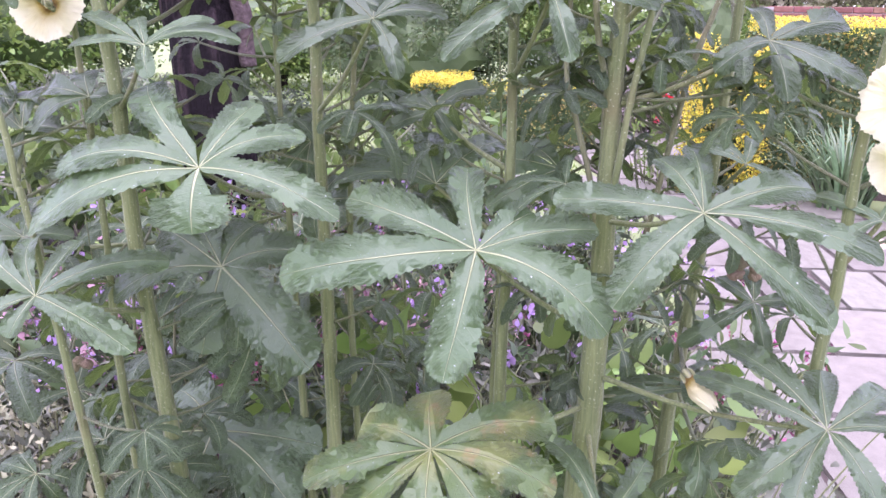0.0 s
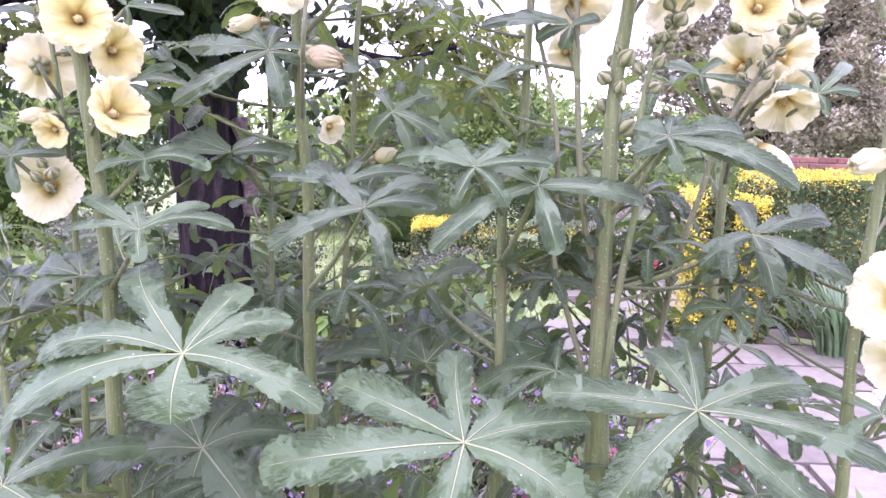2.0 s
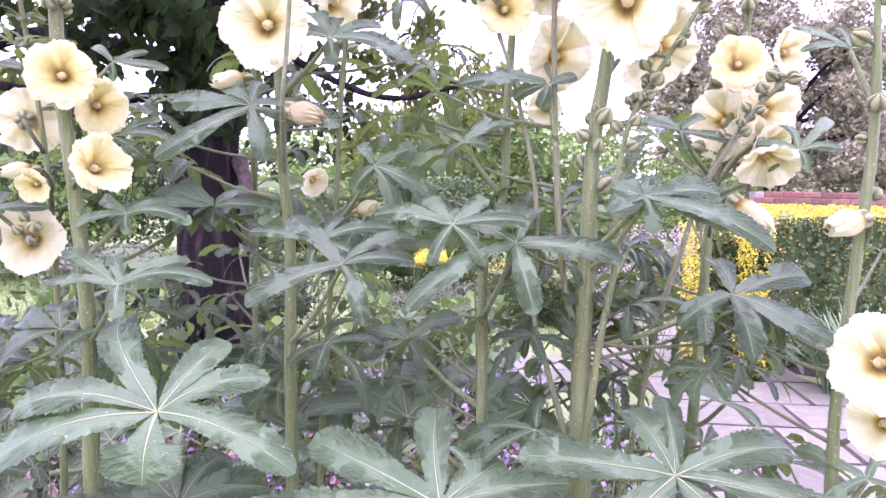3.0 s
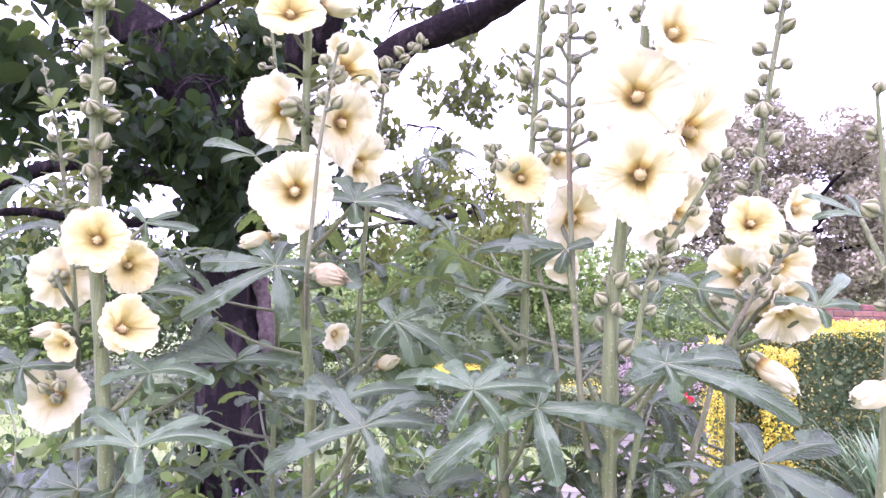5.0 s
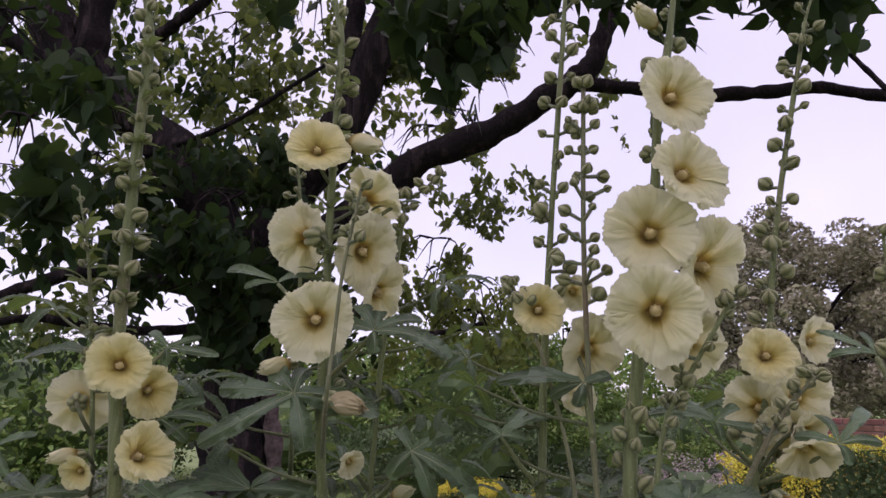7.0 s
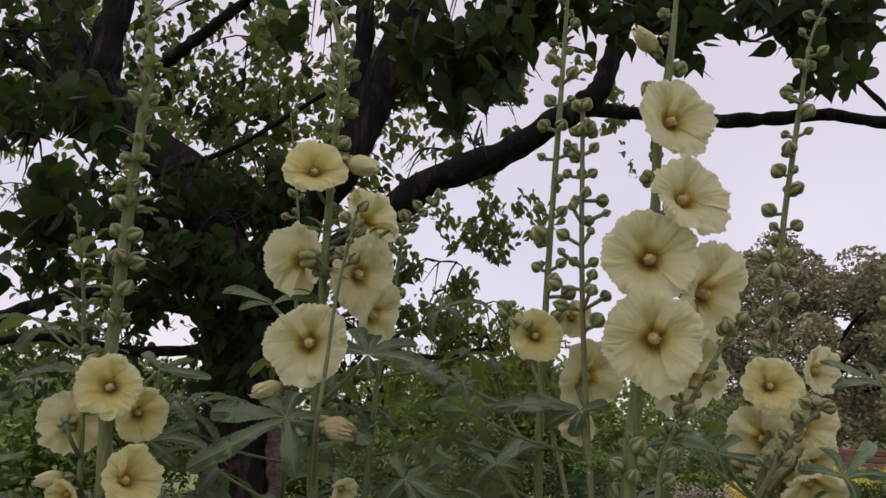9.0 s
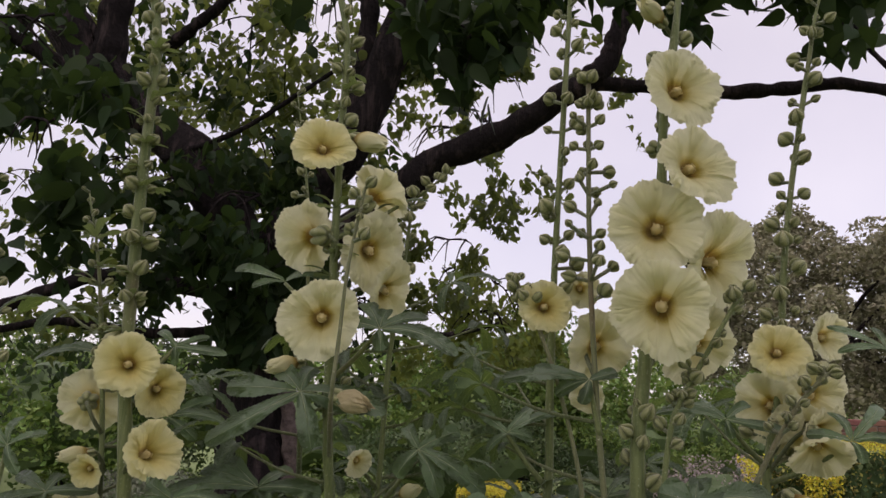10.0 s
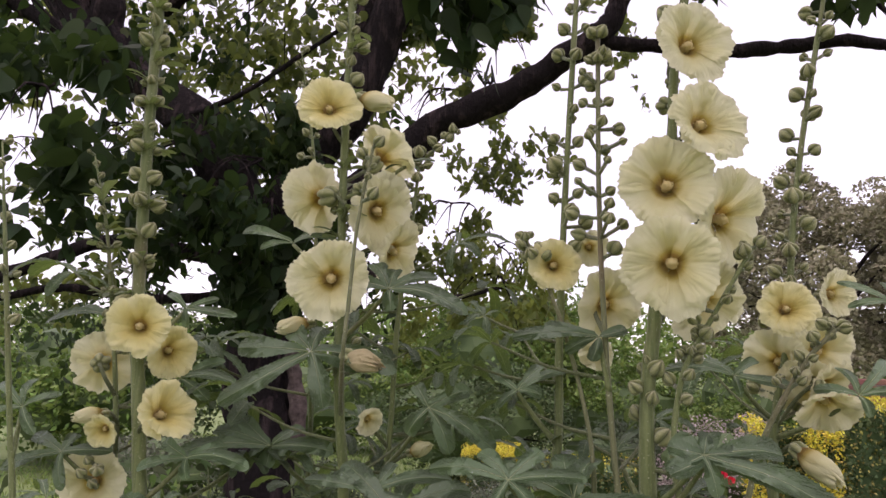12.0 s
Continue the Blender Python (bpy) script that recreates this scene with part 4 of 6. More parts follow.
# a second arm of the path crosses behind the bed
cv, cf = [], []
for i in range(30):
    x = -5.5 + i * 6.4 / 29
    yc = 4.75 + 0.12 * math.sin(x * 0.9)
    cv += [(x, yc - 0.42, -0.05), (x, yc - 0.42, 0.008), (x, yc + 0.42, 0.008), (x, yc + 0.42, -0.05)]
    if i:
        o = (i - 1) * 4
        for k in range(3):
            cf.append((o + k, o + k + 4, o + k + 5, o + k + 1))
cross = new("cross_path", mesh_of("cross_path", cv, cf, JOINT, smooth=False))
tagged(cross, "narrow path of pinkish grey slabs crossing behind the bed", "path", kind="structure")
x = -5.4
while x < 0.75:
    long = RNG.uniform(0.38, 0.6)
    yc = 4.75 + 0.12 * math.sin((x + long / 2) * 0.9)
    for side in (-0.21, 0.2):
        m = Matrix.Translation((x + long / 2, yc + side, 0.008 + RNG.uniform(0, 0.004)))
        part("slab", RNG.choice(SLABS), cross, m @ Matrix.Diagonal((long - 0.016, 0.4, 0.03, 1)))
    x += long

# hedges clipped square, golden on top
hedge("clipped dark green hedge with a bright golden top", (1.95, 5.15, 0), (5.2, 5.9, 1.135), 1.02, 22000, 16000, 11, 0.042)
hedge("narrow clipped golden shrub at the hedge's end", (1.30, 4.75, 0), (1.46, 5.0, 1.03), 0.10, 1400, 2800, 12, 0.05)
hedge("narrow clipped golden shrub beside the dark hedge", (1.64, 4.72, 0), (1.83, 4.88, 1.0), 0.10, 1600, 2600, 16, 0.05)
hedge("clipped olive green shrub between two golden ones", (1.46, 4.92, 0), (1.93, 5.14, 0.95), 0.93, 6000, 200, 15, 0.04)
hedge("low dark hedge with a golden top across the lawn", (-0.66, 6.4, 0), (-0.13, 7.0, 0.56), 0.5, 6000, 7000, 13)
hedge("low dark hedge with a golden edge beside the path", (-0.08, 6.3, 0), (0.95, 6.9, 0.52), 0.46, 4500, 800, 14)

# old brick wall behind the hedge
wall = new("brick_wall")
wall.location = (6.88, 9.4, 0)
tagged(wall, "low weathered red brick garden wall", "wall", kind="structure")
bm = bmesh.new()
bmesh.ops.create_cube(bm, size=1.0)
core = bpy.data.meshes.new("mortar_core")
for v in bm.verts:
    v.co = Vector((v.co.x * 7.38, v.co.y * 0.2, (v.co.z + 0.5) * 1.19))
bm.to_mesh(core)
bm.free()
core.materials.append(MORTAR)
part("mortar_core", core, wall)
bm = bmesh.new()
bmesh.ops.create_cube(bm, size=1.0)
for v in bm.verts:
    v.co = Vector((v.co.x * 0.215, v.co.y * 0.235, v.co.z * 0.065))
bmesh.ops.bevel(bm, geom=bm.edges[:], offset=0.006, segments=1, affect="EDGES")
brick = bpy.data.meshes.new("brick")
bm.to_mesh(brick)
bm.free()
brick.materials.append(BRICK)
for k in range(16):
    z = 0.04 + k * 0.075
    if z < 0.72:
        continue
    for i in range(33):
        x = -3.58 + i * 0.225 + (0.11 if k % 2 else 0)
        if x < 3.62:
            part("brick", brick, wall, (x, RNG.uniform(-0.004, 0.004), z))

# bushes and trees beyond
bush("tree", "distant broad tree with purplish brown foliage", (7.4, 21, 3.6), (3.7, 3.2, 3.6), 44000, 0.15, PURPLE_LEAF, 21, "tree", 0.5)
bush("tree", "distant rounded tree with grey purple foliage", (11.5, 23, 3.0), (3.4, 3.2, 3.0), 26000, 0.15, PURPLE_LEAF, 22, "tree", 0.5)
bush("shrub", "light green rounded shrub beside the far path", (2.42, 9.2, 0.85), (0.75, 0.75, 0.85), 9000, 0.055, BUSH_LEAF, 23)
bush("shrub", "bright green leafy shrub beyond the lawn", (-0.5, 11.0, 1.45), (1.9, 1.0, 1.25), 15000, 0.085, BUSH_LEAF, 24)
bush("shrub", "dense dark evergreen shrub beyond the lawn", (-0.85, 8.2, 0.62), (1.15, 0.8, 0.66), 14000, 0.05, DARK_LEAF, 25)
bush("shrub", "leafy green shrub closing the far path", (1.1, 10.6, 0.6), (1.1, 0.7, 0.68), 9000, 0.06, BUSH_LEAF, 44)
bush("shrub", "grey green rounded shrub closing the far path", (2.0, 11.2, 0.6), (0.9, 0.7, 0.6), 7000, 0.055, GREY_LEAF, 45)
bush("shrub", "dark green shrub at the lawn's far side", (-6.6, 10.5, 1.0), (2.0, 1.2, 1.15), 12000, 0.09, DARK_LEAF, 26)
bush("shrub", "leafy green shrub at the lawn's far side", (-5.6, 8.2, 0.95), (1.5, 1.0, 0.95), 12000, 0.08, BUSH_LEAF, 27)
bush("shrub", "low silvery shrub on the lawn behind the bed", (-3.4, 6.6, 0.28), (0.9, 0.5, 0.36), 6000, 0.045, SILVER_LEAF, 41)
bush("shrub", "grey green low shrub along the cross path", (-1.9, 5.7, 0.25), (0.7, 0.35, 0.34), 4500, 0.035, GREY_LEAF, 42)
bush("shrub", "silvery low shrub along the cross path", (-0.3, 5.6, 0.2), (0.5, 0.3, 0.25), 3600, 0.03, SILVER_LEAF, 43)
bush("shrub", "low grey green shrub on the far lawn", (-3.0, 10.5, 0.7), (1.9, 0.9, 0.8), 9000, 0.07, BUSH_LEAF, 28)
bush("shrub", "dusty pink flowering border shrub by the path", (1.66, 7.4, 0.36), (0.72, 0.6, 0.5), 10000, 0.026, HEATHER, 29)
bush("shrub", "grey green border plant beside the far path", (0.75, 7.9, 0.3), (0.7, 0.5, 0.42), 4500, 0.04, GREY_LEAF, 30)
tv = []
for k in range(30):
    rr = random.Random(500 + k)
    a = radians(-60 + k * 4.2)
    d = rr.uniform(30, 40)
    tv.append(ball_points((d * math.sin(a), d * math.cos(a), rr.uniform(1.0, 1.9)), (rr.uniform(2, 3.4), 2, rr.uniform(1.5, 2.6)), 1200, 600 + k, -0.2, 0.8, 0.5))
blades = np.random.default_rng(70).uniform((-6.5, 4.3, 0.0), (3.5, 12.0, 0.03), (26000, 3))
grass = thing("grass", (0, 0, 0), "short mown grass of the lawn", "grass", kind="stuff")
keep = np.array([abs(q[1] - 4.75) > 0.6 and abs(q[0] - path_at(q[1])[0]) > path_at(q[1])[1] + 0.05 for q in blades])
leaf_cloud("grass_blades", blades[keep], np.random.default_rng(71).uniform(0.05, 0.11, int(keep.sum())), GRASS, grass, -0.7, 0.16, 72, fine="far")
treeline = thing("far_trees", (0, 0, 0), "far line of green trees closing the garden", "trees", kind="stuff")
tp = np.concatenate(tv)
leaf_cloud("far_foliage", tp, np.random.default_rng(9).uniform(0.2, 0.42, len(tp)), BUSH_LEAF, treeline, 0.2, 0.7, 77, fine="far")


# ---- low plants of the bed ----
def strap_clump(label, base, n, height, spread, width, material, seed, name="strap_plant", category="plant"):
    rnd = random.Random(seed)
    verts, faces = [], []
    for k in range(n):
        a = rnd.uniform(0, 6.28)
        r0 = rnd.uniform(0, 0.3) * spread
        lean = rnd.uniform(0.2, 1.0) * spread
        h = height * rnd.uniform(0.6, 1.1)
        o = Vector((math.cos(a) * r0, math.sin(a) * r0, 0))
        out = Vector((math.cos(a), math.sin(a), 0))
        lat = Vector((-out.y, out.x, 0))
        w = width * rnd.uniform(0.7, 1.3)
        i0 = len(verts)
        for j in range(7):
            t = j / 6
            p = o + out * (lean * t ** 1.8) + Vector((0, 0, h * (t - 0.25 * t ** 3 * rnd.uniform(0.5, 1.5))))
            ww = w * (1 - t ** 2.5) + 0.0005
            verts += [p - lat * ww, p + out * ww * 0.35, p + lat * ww]
            if j:
                b = i0 + (j - 1) * 3
                faces += [(b, b + 1, b + 4, b + 3), (b + 1, b + 2, b + 5, b + 4)]
    ob = thing(name, base, label, category)
    part("leaf_tuft", mesh_of("leaf_tuft", verts, faces, material), ob)
    ob.children[0]["kind"] = "stuff"
    return ob


def spike_plant(name, label, base, n, height, spread, leaf_mat, flower_mat, seed, leaf_size=0.03, flower_size=0.012, flowers=14, category="flowering plant", group="", dense=18):
    """A clump of thin upright stems with narrow leaves and spikes of small flowers."""
    rnd = random.Random(seed)
    ob = thing(name, base, label, category, group)
    stems, leaves, blooms = [], [], []
    for k in range(n):
        a, r = rnd.uniform(0, 6.28), spread * rnd.random() ** 0.5
        foot = Vector((math.cos(a) * r * 0.4, math.sin(a) * r * 0.4, 0))
        h = height * rnd.uniform(0.6, 1.1)
        top = foot + Vector((math.cos(a) * r, math.sin(a) * r, h))
        mid = foot.lerp(top, 0.5) + Vector((rnd.uniform(-0.03, 0.03), rnd.uniform(-0.03, 0.03), 0.03))
        pts = spline([foot, mid, top], 6)
        stems.append(tube(pts, (0.003, 0.0015), 4))
        for j in range(int(dense * height / 0.5)):
            t = rnd.uniform(0.05, 0.95)
            p = pts[min(5, int(t * 5.99))]
            leaves.append(p + Vector((rnd.uniform(-1, 1), rnd.uniform(-1, 1), rnd.uniform(-0.4, 0.6))) * leaf_size * 0.9)
        if flower_mat is not None:
            for j in range(flowers):
                t = rnd.random()
                p = top - Vector((0, 0, 1)) * (0.1 * t * height / 0.5)
                blooms.append(p + Vector((rnd.uniform(-1, 1), rnd.uniform(-1, 1), rnd.uniform(-1, 1))) * flower_size * (0.5 + 0.5 * t))
    v, f = joined(stems)
    tagged(part("stem_tangle", mesh_of("stem_tangle", v, f, STEM), ob), kind="stuff")
    rng = np.random.default_rng(seed)
    leaf_cloud("foliage", leaves, rng.uniform(leaf_size * 0.7, leaf_size * 1.4, len(leaves)), leaf_mat, ob, -0.2, 0.35 if leaf_size < 0.07 else 0.55, seed, fine=leaf_size >= 0.07)
    if blooms:
        leaf_cloud("bloom_haze", blooms, rng.uniform(flower_size * 0.8, flower_size * 1.5, len(blooms)), flower_mat, ob, 0.0, 0.8, seed)
    return ob


for k in range(10):
    rr = random.Random(900 + k)
    spike_plant("catmint", "purple-flowered catmint with narrow green leaves", (rr.uniform(-1.25, 0.5), rr.uniform(1.5, 3.2), 0.04), 24, rr.uniform(0.42, 0.58), 0.26, GREY_LEAF, PURPLE_FLOWER, 910 + k, 0.04, 0.019, 6, group="catmints in the bed")
for k in range(9):
    rr = random.Random(1200 + k)
    spike_plant("catmint", "pink and purple catmint with narrow green leaves", (-1.0 + 0.12 * k + rr.uniform(-0.04, 0.04), rr.uniform(1.45, 2.1), 0.05), 26, rr.uniform(0.40, 0.54), 0.2, GREY_LEAF, PURPLE_FLOWER if k % 3 == 1 else PINK_FLOWER, 1210 + k, 0.034, 0.017, 9, group="catmints in the bed")
for k in range(10):
    rr = random.Random(940 + k)
    spike_plant("red_bistort", "bistort with thin crimson flower spikes", (rr.uniform(-0.8, 0.65), rr.uniform(1.3, 2.6), 0.04), 20, rr.uniform(0.38, 0.52), 0.26, DARK_LEAF, RED_FLOWER, 950 + k, 0.055, 0.012, 12, group="bistorts in the bed")
for k in range(14):
    rr = random.Random(970 + k)
    spike_plant("wormwood", "silvery grey wormwood with fine narrow leaves", (rr.uniform(-0.2, 0.68) if k % 2 else rr.uniform(-1.8, 0.2), rr.uniform(1.25, 1.9) if k % 2 else rr.uniform(2.4, 3.9), 0.04), 34, rr.uniform(0.28, 0.40), 0.3, SILVER_LEAF if k % 2 else GREY_LEAF, None, 980 + k, 0.045, group="silvery plants in the bed")
for k in range(15):
    rr = random.Random(1120 + k)
    spike_plant("green_perennial", "low dark green perennial shaded by the hollyhocks", (rr.uniform(-1.9, 0.6), rr.uniform(1.1, 3.6), 0.03), 16, rr.uniform(0.26, 0.40), 0.24, DARK_LEAF, None, 1130 + k, 0.085, group="green perennials in the bed", dense=14)
for k, (x, y, h, n) in enumerate(((-0.80, 1.20, 0.34, 90), (-0.56, 1.12, 0.30, 70), (-0.98, 1.42, 0.30, 80))):
    shrub = spike_plant("silver_shrub", "low shrub with cream-edged grey green leaves", (x, y, 0.04), n, h, 0.27, SILVER_LEAF, None, 1001 + k, 0.034, category="shrub", dense=30)
    rim = ball_points((0, 0, 0.6 * h), (0.27, 0.25, 0.5 * h), 900, 1010 + k, 0, 1, 0.5)
    leaf_cloud("cream_leaf_edges", rim, np.random.default_rng(k).uniform(0.018, 0.03, len(rim)), CREAM_EDGE, shrub, -0.3, 0.42, 1015 + k)
for k in range(8):
    rr = random.Random(1020 + k)
    spike_plant("green_perennial", "leafy green perennial filling the bed", (rr.uniform(-2.4, -0.2) if k < 6 else rr.uniform(-0.2, 0.6), rr.uniform(2.4, 3.9), 0.03), 26, rr.uniform(0.5, 0.74), 0.32, DARK_LEAF if k % 3 == 0 else BUSH_LEAF, None, 1030 + k, 0.075, group="green perennials in the bed")
# bright plants added in place of hollyhock leaves glowing with light from behind
for k, (x, y, h) in enumerate(((-0.1, 1.25, 0.62), (0.22, 1.2, 0.55), (0.42, 1.3, 0.5))):
    spike_plant("green_perennial", "yellow-green leaves standing in for backlit hollyhock leaves among the stems", (x, y, 0.03), 12, h, 0.16, BUSH_LEAF, None, 1080 + k, 0.10, group="green perennials in the bed", dense=7)
strap_clump("clump of grey green sword-shaped iris leaves", (2.25, 4.55, 0.02), 170, 0.62, 0.55, 0.010, STRAP_LEAF, 31, "iris")
strap_clump("clump of grey green sword-shaped iris leaves", (2.75, 4.3, 0.02), 130, 0.55, 0.5, 0.010, STRAP_LEAF, 32, "iris")
strap_clump("clump of grass-like leaves beside the path", (2.65, 3.7, 0.0), 80, 0.35, 0.4, 0.008, STRAP_LEAF, 33, "grass_clump")


def rose_bush(base, seed):
    ob = spike_plant("rose_bush", "small rose bush with bright crimson blooms", base, 16, 0.62, 0.3, BUSH_LEAF, None, seed, 0.045, category="rose bush")
    rnd = random.Random(seed)
    for k in range(4):
        v, f = [], []
        for j in range(9):
            a = j * 2.4
            r = 0.006 + 0.0022 * j
            c = Vector((math.cos(a) * r, math.sin(a) * r, 0.012 - 0.0018 * j))
            lat = Vector((-math.sin(a), math.cos(a), 0))
            out = Vector((math.cos(a), math.sin(a), 0))
            o = len(v)
            v += [c - lat * 0.01 - Vector((0, 0, 0.012)), c + lat * 0.01 - Vector((0, 0, 0.012)), c + lat * 0.012 + out * 0.006 + Vector((0, 0, 0.008)), c + out * 0.009 + Vector((0, 0, 0.012)), c - lat * 0.012 + out * 0.006 + Vector((0, 0, 0.008))]
            f.append((o, o + 1, o + 2, o + 3, o + 4))
        m = Matrix.Translation((ROSES[k][0] - base[0], ROSES[k][1] - base[1], ROSES[k][2] - base[2])) @ aim((rnd.uniform(-0.4, 0.4), -1, 0.7)) @ Matrix.Scale(0.95, 4)
        part("bloom", mesh_of("bloom", v, f, ROSE), ob, m, "bright crimson rose bloom")


def stone(base, r, seed):
    bm = bmesh.new()
    bmesh.ops.create_icosphere(bm, subdivisions=2, radius=r)
    for v in bm.verts:
        v.co *= 1 + 0.35 * noise.noise(v.co * (1.2 / r) + Vector((seed, 0, 0)))
        v.co.z *= 0.7
    me = bpy.data.meshes.new("stone")
    bm.to_mesh(me)
    bm.free()
    me.materials.append(ROCK)
    ob = new("stone", me)
    ob.location = base
    return tagged(ob, "rounded pale ochre stone at the path's edge", "stone", "edging stones")


for k in range(9):
    stone((2.0 + 0.11 * k + RNG.uniform(-0.03, 0.03), 3.75 + RNG.uniform(-0.12, 0.12), 0.03), RNG.uniform(0.04, 0.07), k)

# ---- the old tree over the bed ----
tree = thing("tree", TREE_BASE, "old tree with dark bark and large drooping leaves", "tree")


def limb(pts, r0, r1, name="limb", material=None, rough=0.35):
    q = [Vector(p) - tree.location for p in pts]
    path = spline(q, 8 * len(q))
    v, f = tube(path, (r0, r1), 14 if r0 > 0.03 else 7, rough, r0 * 90)
    part(name, mesh_of(name, v, f, material or BARK), tree)
    return [p + tree.location for p in path]


# dark sprays stand against the light, light ones catch it, by colour
CROWN = {"dark": [], "light": [], "fresh": []}


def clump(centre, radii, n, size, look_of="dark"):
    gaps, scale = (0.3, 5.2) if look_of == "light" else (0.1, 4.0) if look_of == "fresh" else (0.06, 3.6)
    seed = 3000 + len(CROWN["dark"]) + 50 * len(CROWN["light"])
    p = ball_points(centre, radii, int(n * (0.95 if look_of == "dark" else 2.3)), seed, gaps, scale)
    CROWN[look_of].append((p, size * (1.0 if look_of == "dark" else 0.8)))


TWIGS = []


def twigs_at(centre, radii, n, seed):
    """Thin twigs that carry a clump's leaves."""
    rnd = random.Random(seed)
    c = Vector(centre) - tree.location
    for k in range(n):
        d = Vector((rnd.uniform(-0.7, 0.7) * radii[0], rnd.uniform(-0.7, 0.7) * radii[1], rnd.uniform(-0.7, 0.5) * radii[2]))
        a = c + Vector((0, 0, radii[2] * 0.8)) + Vector((rnd.uniform(-1, 1) * 0.3 * radii[0], 0, 0))
        TWIGS.append(tube(spline([a, a.lerp(c + d, 0.5) + Vector((0, 0, 0.05)), c + d], 6), (0.006, 0.0015), 4))

limb([TREE_BASE, (-1.082, 3.000, 0.662), (-1.073, 3.000, 1.048), (-1.106, 3.000, 1.164), (-1.088, 3.000, 1.498), (-1.086, 3.000, 1.819)], 0.16, 0.13, "trunk")
limb([(-1.086, 3.000, 1.819), (-0.782, 3.000, 2.004), (-0.549, 2.950, 2.154), (-0.316, 2.900, 2.310), (-0.040, 2.850, 2.404), (0.187, 2.800, 2.530), (0.343, 2.800, 2.638), (0.414, 2.800, 2.786), (0.486, 2.800, 3.014), (0.573, 2.800, 3.303)], 0.078, 0.030)
limb([(0.276, 2.800, 2.585), (0.408, 2.800, 2.574), (0.613, 2.750, 2.523), (0.806, 2.700, 2.482), (1.004, 2.700, 2.488), (1.179, 2.650, 2.481), (1.339, 2.600, 2.425), (1.464, 2.500, 2.382)], 0.030, 0.022)
limb([(-1.069, 3.000, 1.844), (-0.942, 3.000, 2.146), (-0.772, 3.000, 2.400), (-0.641, 3.000, 2.670), (-0.557, 3.000, 2.893), (-0.462, 3.000, 3.206), (-0.385, 3.000, 3.592)], 0.100, 0.085)
limb([(-0.725, 3.000, 2.502), (-0.714, 3.100, 2.979), (-0.722, 3.100, 3.310), (-0.775, 3.100, 3.691)], 0.050, 0.040)
limb([(-1.103, 3.000, 1.769), (-1.312, 3.000, 2.154), (-1.522, 3.000, 2.411), (-1.762, 3.000, 2.598), (-1.978, 3.000, 2.747), (-2.154, 3.000, 2.972), (-2.289, 3.000, 3.319), (-2.395, 3.000, 3.650)], 0.120, 0.080)
limb([(-1.880, 3.000, 2.680), (-1.965, 3.000, 2.900), (-1.945, 3.000, 3.250), (-1.900, 3.000, 3.700)], 0.085, 0.06)
limb([(-1.609, 3.000, 2.455), (-1.840, 2.900, 2.588), (-2.129, 2.800, 2.801), (-2.406, 2.700, 2.956)], 0.050, 0.030)
limb([(-1.178, 3.000, 1.719), (-1.499, 2.900, 1.780), (-1.726, 2.800, 1.795), (-1.881, 2.700, 1.716), (-2.142, 2.600, 1.588)], 0.035, 0.025)
limb([(-1.214, 3.100, 1.604), (-1.537, 3.000, 1.569), (-1.771, 2.900, 1.583), (-1.942, 2.800, 1.597), (-2.221, 2.700, 1.527)], 0.025, 0.016)
limb([(-1.571, 2.900, 2.339), (-1.210, 2.850, 2.438), (-0.919, 2.800, 2.583), (-0.673, 2.700, 2.674)], 0.014, 0.008)
limb([(-0.875, 3.000, 1.818), (-0.498, 2.900, 1.624), (-0.280, 2.850, 1.571), (-0.054, 2.800, 1.609)], 0.018, 0.008)
limb([(1.056, 2.400, 2.588), (1.143, 2.400, 2.564), (1.197, 2.400, 2.470), (1.263, 2.300, 2.287)], 0.012, 0.008)
limb([(-2.118, 3.000, 3.124), (-1.781, 2.900, 2.680), (-1.603, 2.800, 2.419)], 0.020, 0.010)
limb([(-1.674, 3.000, 2.927), (-1.411, 2.900, 3.040), (-1.113, 2.800, 3.197)], 0.030, 0.020)
limb([(-0.897, 2.950, 0.947), (-0.900, 2.940, 1.090), (-0.924, 2.950, 1.223), (-0.953, 2.980, 1.335)], 0.036, 0.030, "bark_strip", PALE_BARK, 0.5)
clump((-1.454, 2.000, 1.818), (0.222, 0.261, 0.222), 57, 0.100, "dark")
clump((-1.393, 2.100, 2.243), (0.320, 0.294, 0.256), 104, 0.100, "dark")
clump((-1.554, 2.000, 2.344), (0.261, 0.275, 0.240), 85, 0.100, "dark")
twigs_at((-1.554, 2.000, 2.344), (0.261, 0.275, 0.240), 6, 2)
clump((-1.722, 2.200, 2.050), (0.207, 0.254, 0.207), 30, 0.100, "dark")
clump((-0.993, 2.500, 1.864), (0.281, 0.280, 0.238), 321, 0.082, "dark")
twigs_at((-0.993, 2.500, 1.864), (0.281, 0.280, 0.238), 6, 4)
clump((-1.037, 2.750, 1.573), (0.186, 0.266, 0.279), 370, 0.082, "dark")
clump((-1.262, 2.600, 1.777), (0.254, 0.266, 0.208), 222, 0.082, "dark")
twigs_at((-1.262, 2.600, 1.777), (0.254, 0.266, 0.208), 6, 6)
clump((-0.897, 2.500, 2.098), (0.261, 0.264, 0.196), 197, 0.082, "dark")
clump((-0.069, 2.000, 2.267), (0.154, 0.227, 0.154), 114, 0.100, "dark")
twigs_at((-0.069, 2.000, 2.267), (0.154, 0.227, 0.154), 6, 8)
clump((-0.104, 2.000, 2.446), (0.232, 0.248, 0.160), 133, 0.100, "dark")
clump((0.296, 2.200, 2.658), (0.278, 0.244, 0.099), 95, 0.100, "dark")
